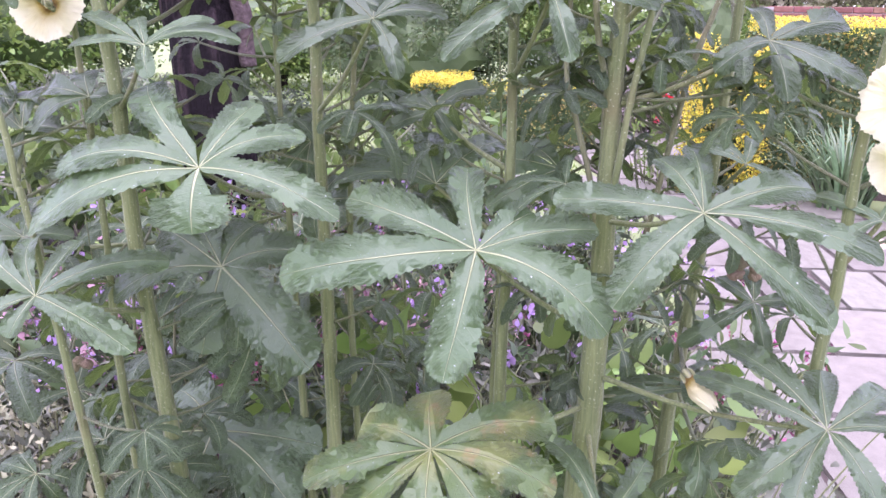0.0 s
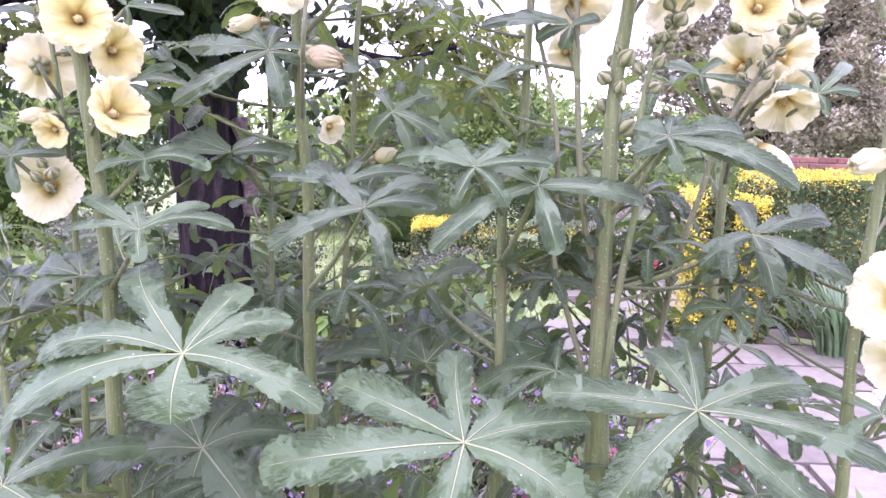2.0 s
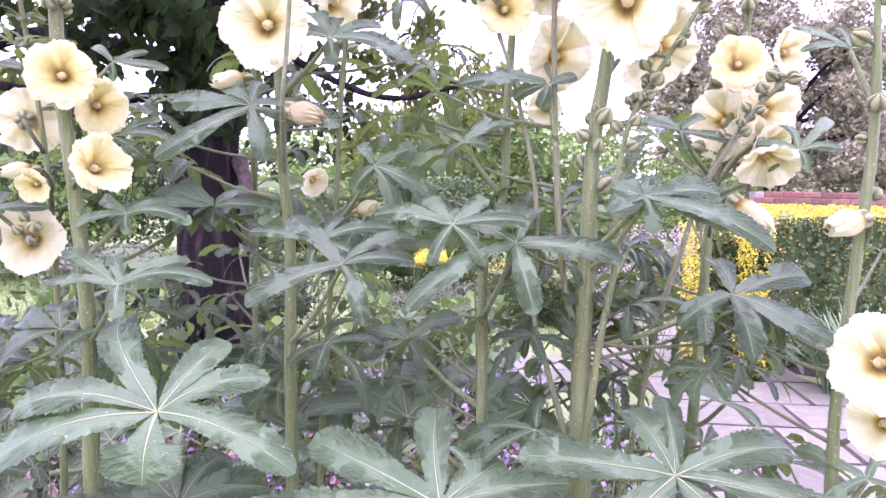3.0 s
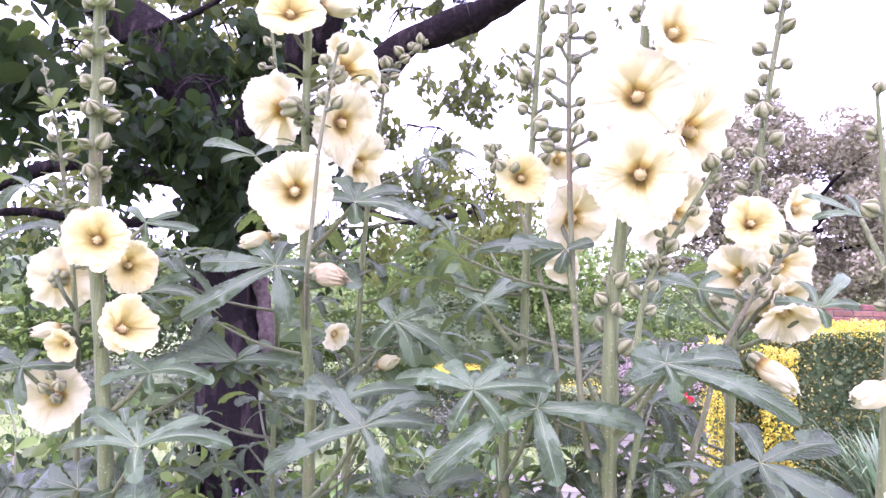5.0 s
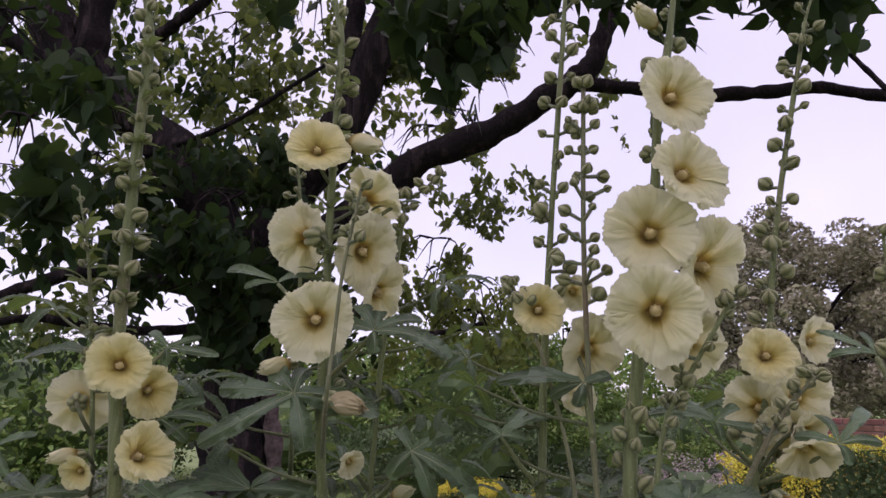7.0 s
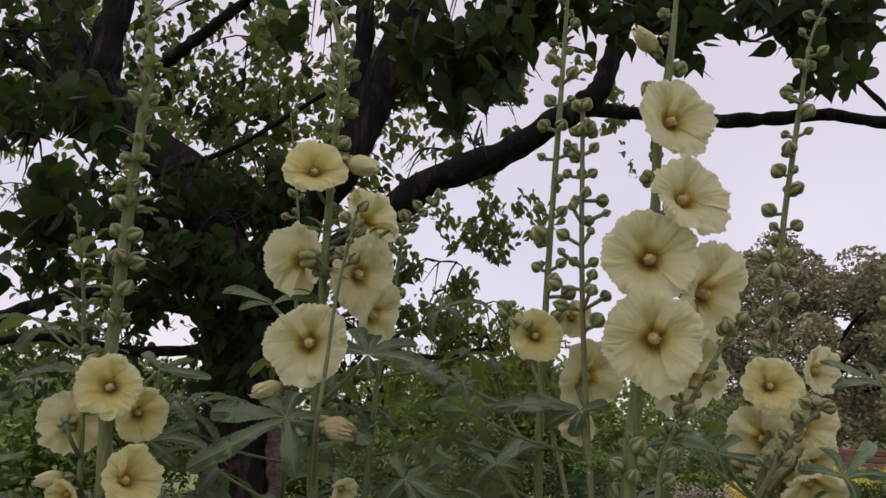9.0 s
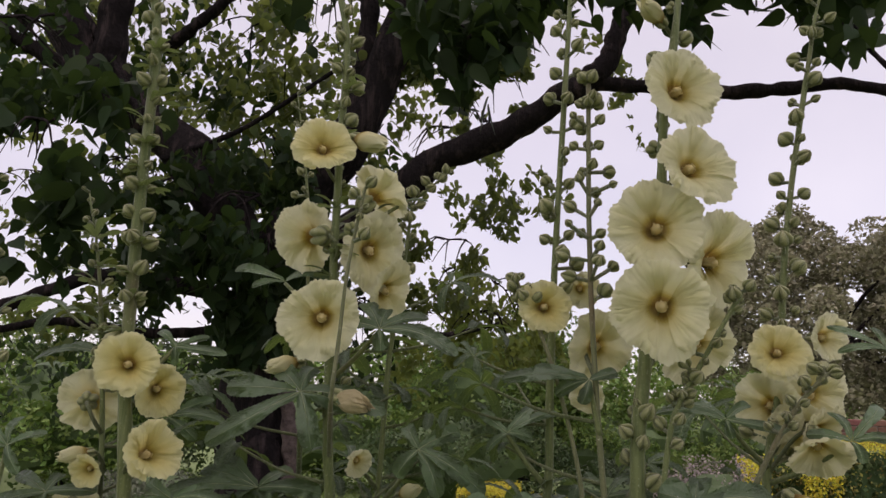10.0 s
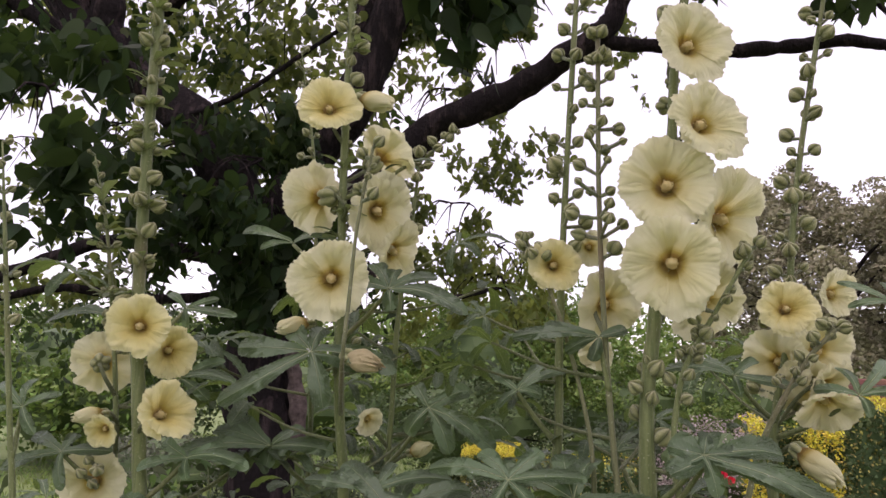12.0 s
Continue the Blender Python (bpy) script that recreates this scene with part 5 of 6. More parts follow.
clump((0.626, 2.100, 2.545), (0.305, 0.250, 0.095), 114, 0.100, "dark")
clump((1.038, 2.200, 2.607), (0.250, 0.244, 0.125), 95, 0.100, "dark")
clump((0.983, 2.100, 2.366), (0.134, 0.212, 0.115), 34, 0.100, "dark")
clump((-1.221, 3.200, 2.887), (0.591, 0.386, 0.354), 210, 0.090, "light")
twigs_at((-1.221, 3.200, 2.887), (0.591, 0.386, 0.354), 6, 14)
clump((-1.775, 3.400, 2.946), (0.589, 0.387, 0.360), 180, 0.090, "dark")
clump((-0.464, 3.200, 2.905), (0.308, 0.290, 0.252), 140, 0.070, "light")
twigs_at((-0.464, 3.200, 2.905), (0.308, 0.290, 0.252), 6, 16)
clump((-0.967, 3.500, 2.857), (0.431, 0.366, 0.431), 180, 0.080, "light")
clump((-0.408, 3.600, 2.535), (0.446, 0.321, 0.238), 130, 0.070, "light")
twigs_at((-0.408, 3.600, 2.535), (0.446, 0.321, 0.238), 6, 18)
clump((-0.127, 3.400, 2.263), (0.301, 0.280, 0.219), 130, 0.065, "light")
clump((-0.368, 3.600, 1.912), (0.285, 0.285, 0.257), 200, 0.065, "light")
twigs_at((-0.368, 3.600, 1.912), (0.285, 0.285, 0.257), 6, 20)
clump((-0.584, 3.500, 2.040), (0.254, 0.277, 0.254), 140, 0.065, "light")
clump((-0.281, 4.200, 1.580), (0.393, 0.322, 0.295), 150, 0.070, "fresh")
twigs_at((-0.281, 4.200, 1.580), (0.393, 0.322, 0.295), 6, 22)
clump((-0.645, 4.200, 1.543), (0.331, 0.307, 0.298), 130, 0.070, "fresh")
clump((-0.064, 4.400, 1.730), (0.274, 0.296, 0.308), 160, 0.070, "fresh")
twigs_at((-0.064, 4.400, 1.730), (0.274, 0.296, 0.308), 6, 24)
clump((-1.005, 3.400, 1.744), (0.280, 0.311, 0.364), 160, 0.080, "dark")
clump((-0.997, 4.000, 1.561), (0.355, 0.336, 0.387), 200, 0.070, "dark")
twigs_at((-0.997, 4.000, 1.561), (0.355, 0.336, 0.387), 6, 26)
clump((-3.216, 4.500, 1.417), (0.523, 0.368, 0.348), 160, 0.080, "dark")
clump((-2.353, 4.200, 1.559), (0.531, 0.387, 0.417), 240, 0.080, "dark")
twigs_at((-2.353, 4.200, 1.559), (0.531, 0.387, 0.417), 6, 28)
clump((-1.964, 3.000, 1.746), (0.343, 0.286, 0.200), 70, 0.080, "light")
clump((-2.381, 4.800, 1.205), (0.463, 0.360, 0.378), 200, 0.080, "dark")
twigs_at((-2.381, 4.800, 1.205), (0.463, 0.360, 0.378), 6, 30)
clump((-2.547, 3.400, 1.625), (0.303, 0.285, 0.236), 70, 0.080, "light")
clump((0.066, 3.200, 2.178), (0.179, 0.240, 0.179), 60, 0.060, "light")
clump((-0.036, 3.200, 3.069), (0.451, 0.326, 0.254), 220, 0.070, "light")
clump((-1.673, 3.600, 3.342), (1.151, 0.542, 0.419), 400, 0.075, "light")
clump((-1.564, 3.400, 3.747), (1.396, 0.604, 0.419), 400, 0.080, "dark")
clump((-0.185, 3.200, 3.536), (1.056, 0.497, 0.332), 400, 0.090, "dark")
clump((0.909, 2.800, 3.204), (0.801, 0.404, 0.214), 312, 0.082, "dark")
clump((0.421, 3.000, 2.359), (0.123, 0.218, 0.148), 40, 0.050, "light")
clump((0.389, 3.100, 2.757), (0.159, 0.230, 0.159), 50, 0.060, "light")
clump((-2.040, 2.600, 2.812), (0.315, 0.336, 0.430), 296, 0.082, "dark")
clump((-2.016, 3.200, 2.637), (0.473, 0.339, 0.284), 110, 0.080, "light")
clump((-2.069, 3.400, 2.276), (0.387, 0.328, 0.323), 110, 0.080, "light")
twigs_at((-2.069, 3.400, 2.276), (0.387, 0.328, 0.323), 6, 42)
clump((-0.994, 3.300, 2.227), (0.307, 0.304, 0.307), 110, 0.080, "light")
clump((-1.266, 3.200, 1.303), (0.135, 0.231, 0.190), 52, 0.082, "dark")
clump((-1.186, 2.900, 2.124), (0.382, 0.322, 0.305), 370, 0.082, "dark")
clump((-1.521, 2.900, 2.055), (0.291, 0.289, 0.265), 172, 0.082, "dark")
twigs_at((-1.521, 2.900, 2.055), (0.291, 0.289, 0.265), 6, 46)
clump((-1.870, 2.600, 2.297), (0.398, 0.336, 0.345), 98, 0.082, "dark")
clump((-1.654, 3.400, 2.838), (0.512, 0.366, 0.352), 150, 0.080, "dark")
# the far side of the crown: smaller leaves closing most of the sky between the limbs
for k in range(30):
    rr = random.Random(700 + k)
    x, y, z = rr.uniform(-3.6, -0.75), rr.uniform(3.7, 4.9), rr.uniform(1.75, 4.1)
    clump((x, y, z), (0.48, 0.4, 0.34), 78, 0.085, "light" if k % 3 else "dark")
    if k % 2:
        twigs_at((x, y, z), (0.48, 0.4, 0.34), 5, 720 + k)
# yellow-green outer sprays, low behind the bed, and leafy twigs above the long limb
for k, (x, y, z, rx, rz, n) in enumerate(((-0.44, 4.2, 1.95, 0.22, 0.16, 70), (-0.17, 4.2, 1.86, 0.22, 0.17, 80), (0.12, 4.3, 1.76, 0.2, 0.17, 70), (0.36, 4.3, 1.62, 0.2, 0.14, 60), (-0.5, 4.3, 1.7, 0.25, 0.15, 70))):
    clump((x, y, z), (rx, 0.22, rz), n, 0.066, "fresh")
    twigs_at((x, y, z), (rx, 0.22, rz), 5, 820 + k)
for k, (x, y, z, rx, rz, n) in enumerate(((-0.42, 3.2, 2.80, 0.2, 0.14, 70), (-0.28, 3.2, 2.66, 0.18, 0.10, 50), (-0.10, 3.2, 2.74, 0.2, 0.13, 80), (0.02, 3.2, 2.90, 0.22, 0.16, 80), (-0.16, 3.2, 2.55, 0.12, 0.05, 24))):
    clump((x, y, z), (rx, 0.2, rz), n, 0.070, "light")
    twigs_at((x, y, z), (rx, 0.2, rz), 6, 840 + k)
# large leaves hanging near the bed
for k, (x, y, z, rx, rz, n) in enumerate(((-1.40, 1.9, 1.95, 0.2, 0.22, 60), (-0.08, 2.1, 2.62, 0.26, 0.14, 130), (0.55, 2.3, 2.78, 0.42, 0.12, 130), (1.1, 2.3, 2.72, 0.3, 0.12, 100), (-0.75, 2.7, 2.95, 0.3, 0.25, 50), (-0.95, 2.75, 1.72, 0.24, 0.3, 110))):
    clump((x, y, z), (rx, 0.26, rz), n, 0.125, "dark")
    twigs_at((x, y, z), (rx, 0.26, rz), 5, 780 + k)

rose_bush((1.194, 5.100, 0.0), 61)
for kind_of, material in (("dark", TREE_LEAF_BACKLIT), ("light", TREE_LEAF_LIT), ("fresh", TREE_LEAF_FRESH)):
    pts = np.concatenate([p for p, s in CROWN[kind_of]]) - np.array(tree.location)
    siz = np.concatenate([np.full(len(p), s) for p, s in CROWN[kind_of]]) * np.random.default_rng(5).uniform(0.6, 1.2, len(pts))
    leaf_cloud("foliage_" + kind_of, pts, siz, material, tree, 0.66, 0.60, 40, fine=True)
tagged(part("twig_tangle", mesh_of("twig_tangle", *joined(TWIGS), BARK), tree), kind="stuff")

# ---- the hollyhocks ----
s1, s1_path = stalk_thing("tall hairy hollyhock stem with cream flowers and many buds", [(-0.269, 0.745, 0.719), (-0.282, 0.745, 0.941), (-0.282, 0.745, 1.108), (-0.295, 0.745, 1.261), (-0.306, 0.745, 1.368), (-0.311, 0.745, 1.565), (-0.311, 0.745, 1.721), (-0.325, 0.745, 1.816), (-0.326, 0.745, 1.886)], 0.0074, 0.0066)
s2, s2_path = stalk_thing("slender hollyhock stem with budded tip among leaves", [(-0.336, 0.770, 0.763), (-0.330, 0.770, 0.931), (-0.331, 0.770, 1.110), (-0.337, 0.770, 1.258), (-0.365, 0.770, 1.453), (-0.392, 0.770, 1.558)], 0.0052, 0.0028)
s0, s0_path = stalk_thing("hollyhock stem with small green buds at its tip", [(-0.369, 0.700, 0.959), (-0.377, 0.700, 1.014), (-0.381, 0.700, 1.080), (-0.409, 0.700, 1.249), (-0.426, 0.700, 1.364), (-0.455, 0.700, 1.555)], 0.0052, 0.0028)
s3, s3_path = stalk_thing("tall hollyhock stem crowded with cream flowers", [(-0.086, 0.830, 0.553), (-0.089, 0.830, 0.760), (-0.088, 0.820, 0.945), (-0.087, 0.810, 1.080), (-0.084, 0.800, 1.187), (-0.087, 0.780, 1.288), (-0.091, 0.780, 1.441), (-0.092, 0.780, 1.603), (-0.091, 0.780, 1.740), (-0.109, 0.780, 1.828), (-0.108, 0.780, 1.898)], 0.0074, 0.0046)
s3b, s3b_path = stalk_thing("slender hollyhock stem behind a thicker one", [(-0.134, 0.860, 0.602), (-0.140, 0.860, 0.901), (-0.145, 0.860, 1.104), (-0.144, 0.860, 1.218), (-0.145, 0.860, 1.377), (-0.154, 0.860, 1.560), (-0.178, 0.860, 1.713)], 0.0052, 0.0023)
s3d, s3d_path = stalk_thing("thin hollyhock side stem with clustered small buds", [(-0.068, 0.870, 0.741), (-0.067, 0.870, 0.931), (-0.050, 0.870, 1.246), (-0.044, 0.870, 1.379), (-0.027, 0.870, 1.524), (-0.022, 0.870, 1.566), (-0.004, 0.870, 1.584), (0.022, 0.870, 1.606)], 0.0035, 0.0034)
s4, s4_path = stalk_thing("upright hollyhock stem with widely spaced round buds", [(0.127, 0.760, 0.771), (0.129, 0.760, 0.938), (0.128, 0.760, 1.074), (0.127, 0.760, 1.190), (0.143, 0.760, 1.240), (0.146, 0.760, 1.351), (0.153, 0.760, 1.508), (0.165, 0.760, 1.701), (0.170, 0.760, 1.789), (0.177, 0.760, 1.868)], 0.0065, 0.0032)
s6, s6_path = stalk_thing("thick pale green hollyhock stem with large cream flowers", [(0.221, 0.720, 0.562), (0.222, 0.720, 0.675), (0.225, 0.720, 0.799), (0.225, 0.720, 0.986), (0.222, 0.720, 1.115), (0.224, 0.720, 1.197), (0.226, 0.720, 1.299), (0.236, 0.720, 1.383), (0.252, 0.720, 1.514), (0.260, 0.720, 1.628), (0.272, 0.720, 1.696), (0.281, 0.720, 1.773), (0.286, 0.720, 1.826)], 0.0150, 0.0046)
s7, s7_path = stalk_thing("tall hollyhock stem with cream flowers and round buds", [(0.347, 0.860, 0.633), (0.355, 0.860, 0.784), (0.363, 0.860, 0.920), (0.367, 0.860, 1.070), (0.369, 0.860, 1.145), (0.374, 0.860, 1.261), (0.393, 0.860, 1.358), (0.403, 0.860, 1.470), (0.419, 0.860, 1.580), (0.446, 0.860, 1.722), (0.464, 0.860, 1.807), (0.490, 0.860, 1.859)], 0.0083, 0.0032)
s8, s8_path = stalk_thing("hollyhock stem at the paving's edge with cream flowers", [(0.433, 0.670, 0.864), (0.437, 0.670, 0.930), (0.434, 0.670, 1.051), (0.436, 0.670, 1.121), (0.448, 0.670, 1.298), (0.443, 0.670, 1.417), (0.439, 0.670, 1.483)], 0.0065, 0.0046)
s9, s9_path = stalk_thing("leafy hollyhock side stem in the shade", [(-0.351, 0.840, 0.545), (-0.366, 0.840, 0.655), (-0.382, 0.840, 0.740), (-0.392, 0.840, 0.853), (-0.394, 0.840, 0.943)], 0.0052, 0.0015)
s10, s10_path = stalk_thing("bare hollyhock stem in the shade of the leaves", [(-0.077, 0.920, 0.594), (-0.078, 0.920, 0.784), (-0.080, 0.920, 0.923), (-0.083, 0.920, 1.064), (-0.084, 0.920, 1.160)], 0.0052, 0.0015)
s11, s11_path = stalk_thing("pair stem of the bed's hollyhocks, reddish at the nodes", [(0.118, 0.880, 0.702), (0.121, 0.880, 0.874), (0.120, 0.880, 1.006), (0.114, 0.880, 1.127), (0.108, 0.880, 1.189)], 0.0057, 0.0015)
s3c, s3c_path = side_stem(s3, [(-0.086, 0.785, 1.265), (-0.060, 0.695, 1.325), (-0.056, 0.695, 1.379), (-0.050, 0.695, 1.456), (-0.037, 0.695, 1.535)], 0.0032, 0.0019, dark=True)
s4b, s4b_path = side_stem(s6, [(0.225, 0.720, 0.937), (0.208, 0.720, 1.027), (0.190, 0.720, 1.088), (0.176, 0.720, 1.141), (0.176, 0.720, 1.231), (0.166, 0.720, 1.297), (0.143, 0.720, 1.379), (0.114, 0.720, 1.446)], 0.0042, 0.0020, dark=True)
s5, s5_path = side_stem(s6, [(0.222, 0.720, 1.113), (0.206, 0.715, 1.157), (0.196, 0.715, 1.228), (0.188, 0.715, 1.350), (0.184, 0.715, 1.486), (0.185, 0.715, 1.648)], 0.0042, 0.0030, dark=True)
s6b, s6b_path = side_stem(s6, [(0.225, 0.720, 0.967), (0.230, 0.705, 1.048), (0.237, 0.705, 1.117), (0.249, 0.705, 1.202), (0.245, 0.705, 1.251), (0.256, 0.705, 1.320), (0.282, 0.705, 1.369), (0.320, 0.705, 1.434)], 0.0050, 0.0026)
s6c, s6c_path = side_stem(s6, [(0.225, 0.720, 0.880), (0.251, 0.740, 0.918), (0.274, 0.760, 0.963), (0.299, 0.760, 1.123), (0.319, 0.760, 1.198), (0.336, 0.760, 1.258), (0.375, 0.760, 1.328), (0.406, 0.760, 1.363)], 0.0048, 0.0028, dark=True)
leaf(s3b, (-0.159, 0.645, 1.051), (-0.142, 0.860, 0.970), (-0.154, -0.031, -0.058, 1.25), (-0.137, -0.001, -0.005), (-0.089, 0.102, 0.063), (0.033, 0.078, 0.049), (0.091, 0.039, 0.025), (0.137, -0.035, -0.035), (0.002, -0.033, -0.054, 2.30))
leaf(s6, (0.098, 0.635, 0.984), (0.225, 0.720, 0.871), (-0.182, -0.012, -0.028, 1.10), (-0.128, 0.059, 0.029), (-0.013, 0.093, 0.055), (0.053, 0.044, 0.026), (0.112, 0.023, 0.016), (0.116, -0.053, -0.053, 1.10), (-0.025, -0.061, -0.104, 1.25))
leaf(s6, (0.287, 0.605, 1.034), (0.225, 0.720, 0.991), (-0.075, -0.042, -0.072, 1.25), (-0.124, 0.016, 0.004), (-0.028, 0.060, 0.033), (0.003, 0.073, 0.041), (0.096, 0.027, 0.017), (0.136, -0.030, -0.027), (0.103, -0.042, -0.083, 1.30))
leaf(s3, (-0.189, 0.751, 0.914), (-0.089, 0.829, 0.784), (-0.117, -0.025, -0.032), (-0.092, 0.056, 0.024), (-0.048, 0.062, 0.028), (0.023, 0.064, 0.033), (0.090, 0.023, 0.014), (0.115, -0.073, -0.084, 1.40), (-0.011, -0.051, -0.083, 1.30), width=0.18)
leaf(s1, (-0.322, 0.620, 0.927), (-0.277, 0.745, 0.861), (-0.053, -0.033, -0.032), (-0.097, 0.074, 0.026), (-0.047, 0.083, 0.033), (0.005, 0.075, 0.031), (0.113, 0.049, 0.023), (0.107, -0.031, -0.039, 1.50), (-0.011, -0.033, -0.030))
leaf(s9, (-0.263, 0.852, 0.633), (-0.372, 0.840, 0.685), (-0.106, -0.028, -0.032), (-0.079, 0.076, 0.016), (0.013, 0.076, 0.021), (0.157, -0.018, -0.005), (0.132, -0.082, -0.056), (-0.015, -0.093, -0.074), width=0.27)
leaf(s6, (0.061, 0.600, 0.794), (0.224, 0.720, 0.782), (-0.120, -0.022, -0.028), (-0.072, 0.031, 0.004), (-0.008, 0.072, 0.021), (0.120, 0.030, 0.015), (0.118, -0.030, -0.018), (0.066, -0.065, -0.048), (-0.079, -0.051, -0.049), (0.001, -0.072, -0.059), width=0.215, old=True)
leaf(s6, (0.409, 0.580, 0.849), (0.225, 0.720, 0.819), (-0.088, -0.047, -0.039), (-0.097, 0.071, 0.011), (-0.065, 0.107, 0.026), (0.021, 0.076, 0.019), (0.070, 0.051, 0.015), (0.080, -0.003, 0.002), (0.025, -0.059, -0.039), (-0.048, -0.067, -0.049))
leaf(s7, (0.382, 0.720, 0.910), (0.360, 0.860, 0.872), (-0.079, -0.034, -0.037), (-0.029, 0.034, 0.013), (0.005, 0.045, 0.019), (0.045, 0.004, 0.003), (0.003, -0.047, -0.044))
leaf(s6, (0.228, 0.600, 0.719), (0.224, 0.720, 0.756), (-0.046, 0.112, 0.019), (0.057, 0.086, 0.018), (0.071, 0.022, 0.007), (-0.062, 0.022, -0.002), (-0.004, -0.025, -0.019))
leaf(s7, (0.333, 0.740, 0.795), (0.355, 0.860, 0.786), (-0.094, -0.008, -0.013), (-0.070, 0.007, -0.002), (0.016, 0.032, 0.011), (0.046, -0.034, -0.028), width=0.108)
leaf(s7, (0.340, 0.700, 0.752), (0.353, 0.860, 0.746), (-0.011, -0.044, -0.036), (-0.015, -0.026, -0.022), (0.011, -0.030, -0.024), width=0.216)
leaf(s3, (-0.004, 0.700, 1.183), (-0.087, 0.810, 1.079), (-0.084, -0.028, -0.038), (-0.066, 0.053, 0.040), (0.008, 0.043, 0.033), (0.066, 0.027, 0.022), (0.069, 0.001, 0.002), (0.029, -0.040, -0.050), width=0.130)
leaf(s4, (0.157, 0.690, 1.208), (0.127, 0.760, 1.126), (-0.093, -0.044, -0.058), (-0.097, 0.022, 0.015), (-0.008, 0.043, 0.033), (0.021, 0.040, 0.032), (0.093, -0.011, -0.013), (0.017, -0.045, -0.057), width=0.130)
leaf(s6, (0.345, 0.680, 1.170), (0.222, 0.720, 1.105), (0.008, -0.042, -0.047), (-0.049, -0.022, -0.026), (-0.007, 0.039, 0.026), (0.041, 0.017, 0.011), (0.074, -0.031, -0.034), (0.071, 0.021, 0.014), width=0.180)
leaf(s6, (0.266, 0.660, 1.251), (0.224, 0.720, 1.178), (-0.032, -0.010, -0.013), (-0.026, 0.018, 0.013), (0.006, 0.024, 0.019), (0.060, 0.004, 0.004), (0.095, -0.032, -0.039), width=0.130)
leaf(s1, (-0.224, 0.700, 1.156), (-0.282, 0.745, 1.085), (-0.076, -0.001, -0.003), (-0.077, 0.042, 0.027), (-0.023, 0.035, 0.023), (0.059, 0.031, 0.022), (0.094, 0.002, 0.004), (0.012, -0.024, -0.028), width=0.115)
leaf(s2, (-0.309, 0.740, 1.101), (-0.330, 0.770, 1.051), (-0.048, -0.031, -0.035), (-0.051, 0.012, 0.006), (-0.022, 0.036, 0.022), (0.027, -0.004, -0.004), width=0.270)
leaf(s4, (0.042, 0.840, 1.081), (0.128, 0.760, 1.031), (-0.056, -0.015, -0.020), (-0.022, 0.027, 0.017), (0.058, 0.030, 0.021), (0.025, -0.025, -0.030), (-0.047, 0.012, 0.007), width=0.198)
leaf(s4, (0.047, 0.800, 1.005), (0.128, 0.760, 0.955), (-0.116, 0.002, -0.002), (-0.086, 0.045, 0.025), (-0.015, 0.072, 0.045), (0.070, 0.060, 0.039), (0.050, -0.007, -0.007), width=0.180)
leaf(s4b, (0.181, 0.780, 1.030), (0.217, 0.720, 0.980), (-0.076, -0.030, -0.038), (-0.061, 0.015, 0.007), (-0.036, 0.035, 0.020), (0.012, -0.022, -0.025), (-0.009, -0.028, -0.033), width=0.225)
leaf(s3, (-0.109, 0.860, 1.038), (-0.088, 0.817, 0.988), (-0.094, 0.013, 0.006), (-0.062, 0.052, 0.032), (-0.003, 0.044, 0.027), (0.004, -0.039, -0.046), (-0.034, -0.034, -0.042), width=0.180)
leaf(s7, (0.381, 0.800, 1.037), (0.365, 0.860, 0.987), (-0.058, 0.023, 0.011), (-0.035, 0.033, 0.018), (0.015, 0.037, 0.021), (0.032, -0.019, -0.019), width=0.162)
leaf(s8, (0.459, 0.660, 1.018), (0.436, 0.670, 0.968), (-0.049, 0.030, 0.012), (-0.044, -0.021, -0.021), (0.034, 0.037, 0.018), (0.033, -0.017, -0.015), width=0.144)
leaf(s0, (-0.388, 0.740, 1.065), (-0.377, 0.700, 1.015), (-0.072, 0.035, 0.017), (-0.059, 0.070, 0.039), (-0.020, 0.061, 0.034), (0.044, 0.000, 0.001), (0.001, -0.029, -0.030), width=0.180)
leaf(s0, (-0.395, 0.720, 0.952), (-0.369, 0.700, 0.959), (-0.057, -0.015, -0.017), (-0.067, 0.035, 0.013), (-0.012, 0.044, 0.019), (0.058, 0.000, 0.002), (0.025, -0.025, -0.023), width=0.162)
leaf(s9, (-0.116, 0.900, 0.950), (-0.393, 0.840, 0.900), (-0.098, 0.028, 0.013), (-0.059, 0.056, 0.031), (0.021, 0.046, 0.027), (0.074, 0.000, 0.002), (0.006, -0.031, -0.036), width=0.180)
leaf(s3b, (-0.113, 0.760, 1.334), (-0.144, 0.860, 1.242), (-0.092, -0.020, -0.055), (-0.084, 0.003, 0.002), (-0.029, 0.020, 0.022), (0.006, 0.023, 0.026), (0.056, -0.006, -0.015), (0.094, -0.008, -0.020), (0.022, -0.021, -0.057), width=0.122)
leaf(s3, (-0.029, 0.750, 1.400), (-0.088, 0.780, 1.347), (-0.049, 0.000, -0.000), (-0.023, 0.023, 0.029), (0.003, 0.018, 0.022), (0.050, 0.009, 0.011), (0.084, -0.009, -0.026), (0.004, -0.008, -0.024), width=0.122)
leaf(s3d, (0.007, 0.800, 1.277), (-0.053, 0.870, 1.204), (-0.019, 0.023, 0.024), (0.042, 0.018, 0.019), (0.073, -0.017, -0.041), (0.026, -0.018, -0.046), (-0.021, -0.010, -0.028), width=0.122)
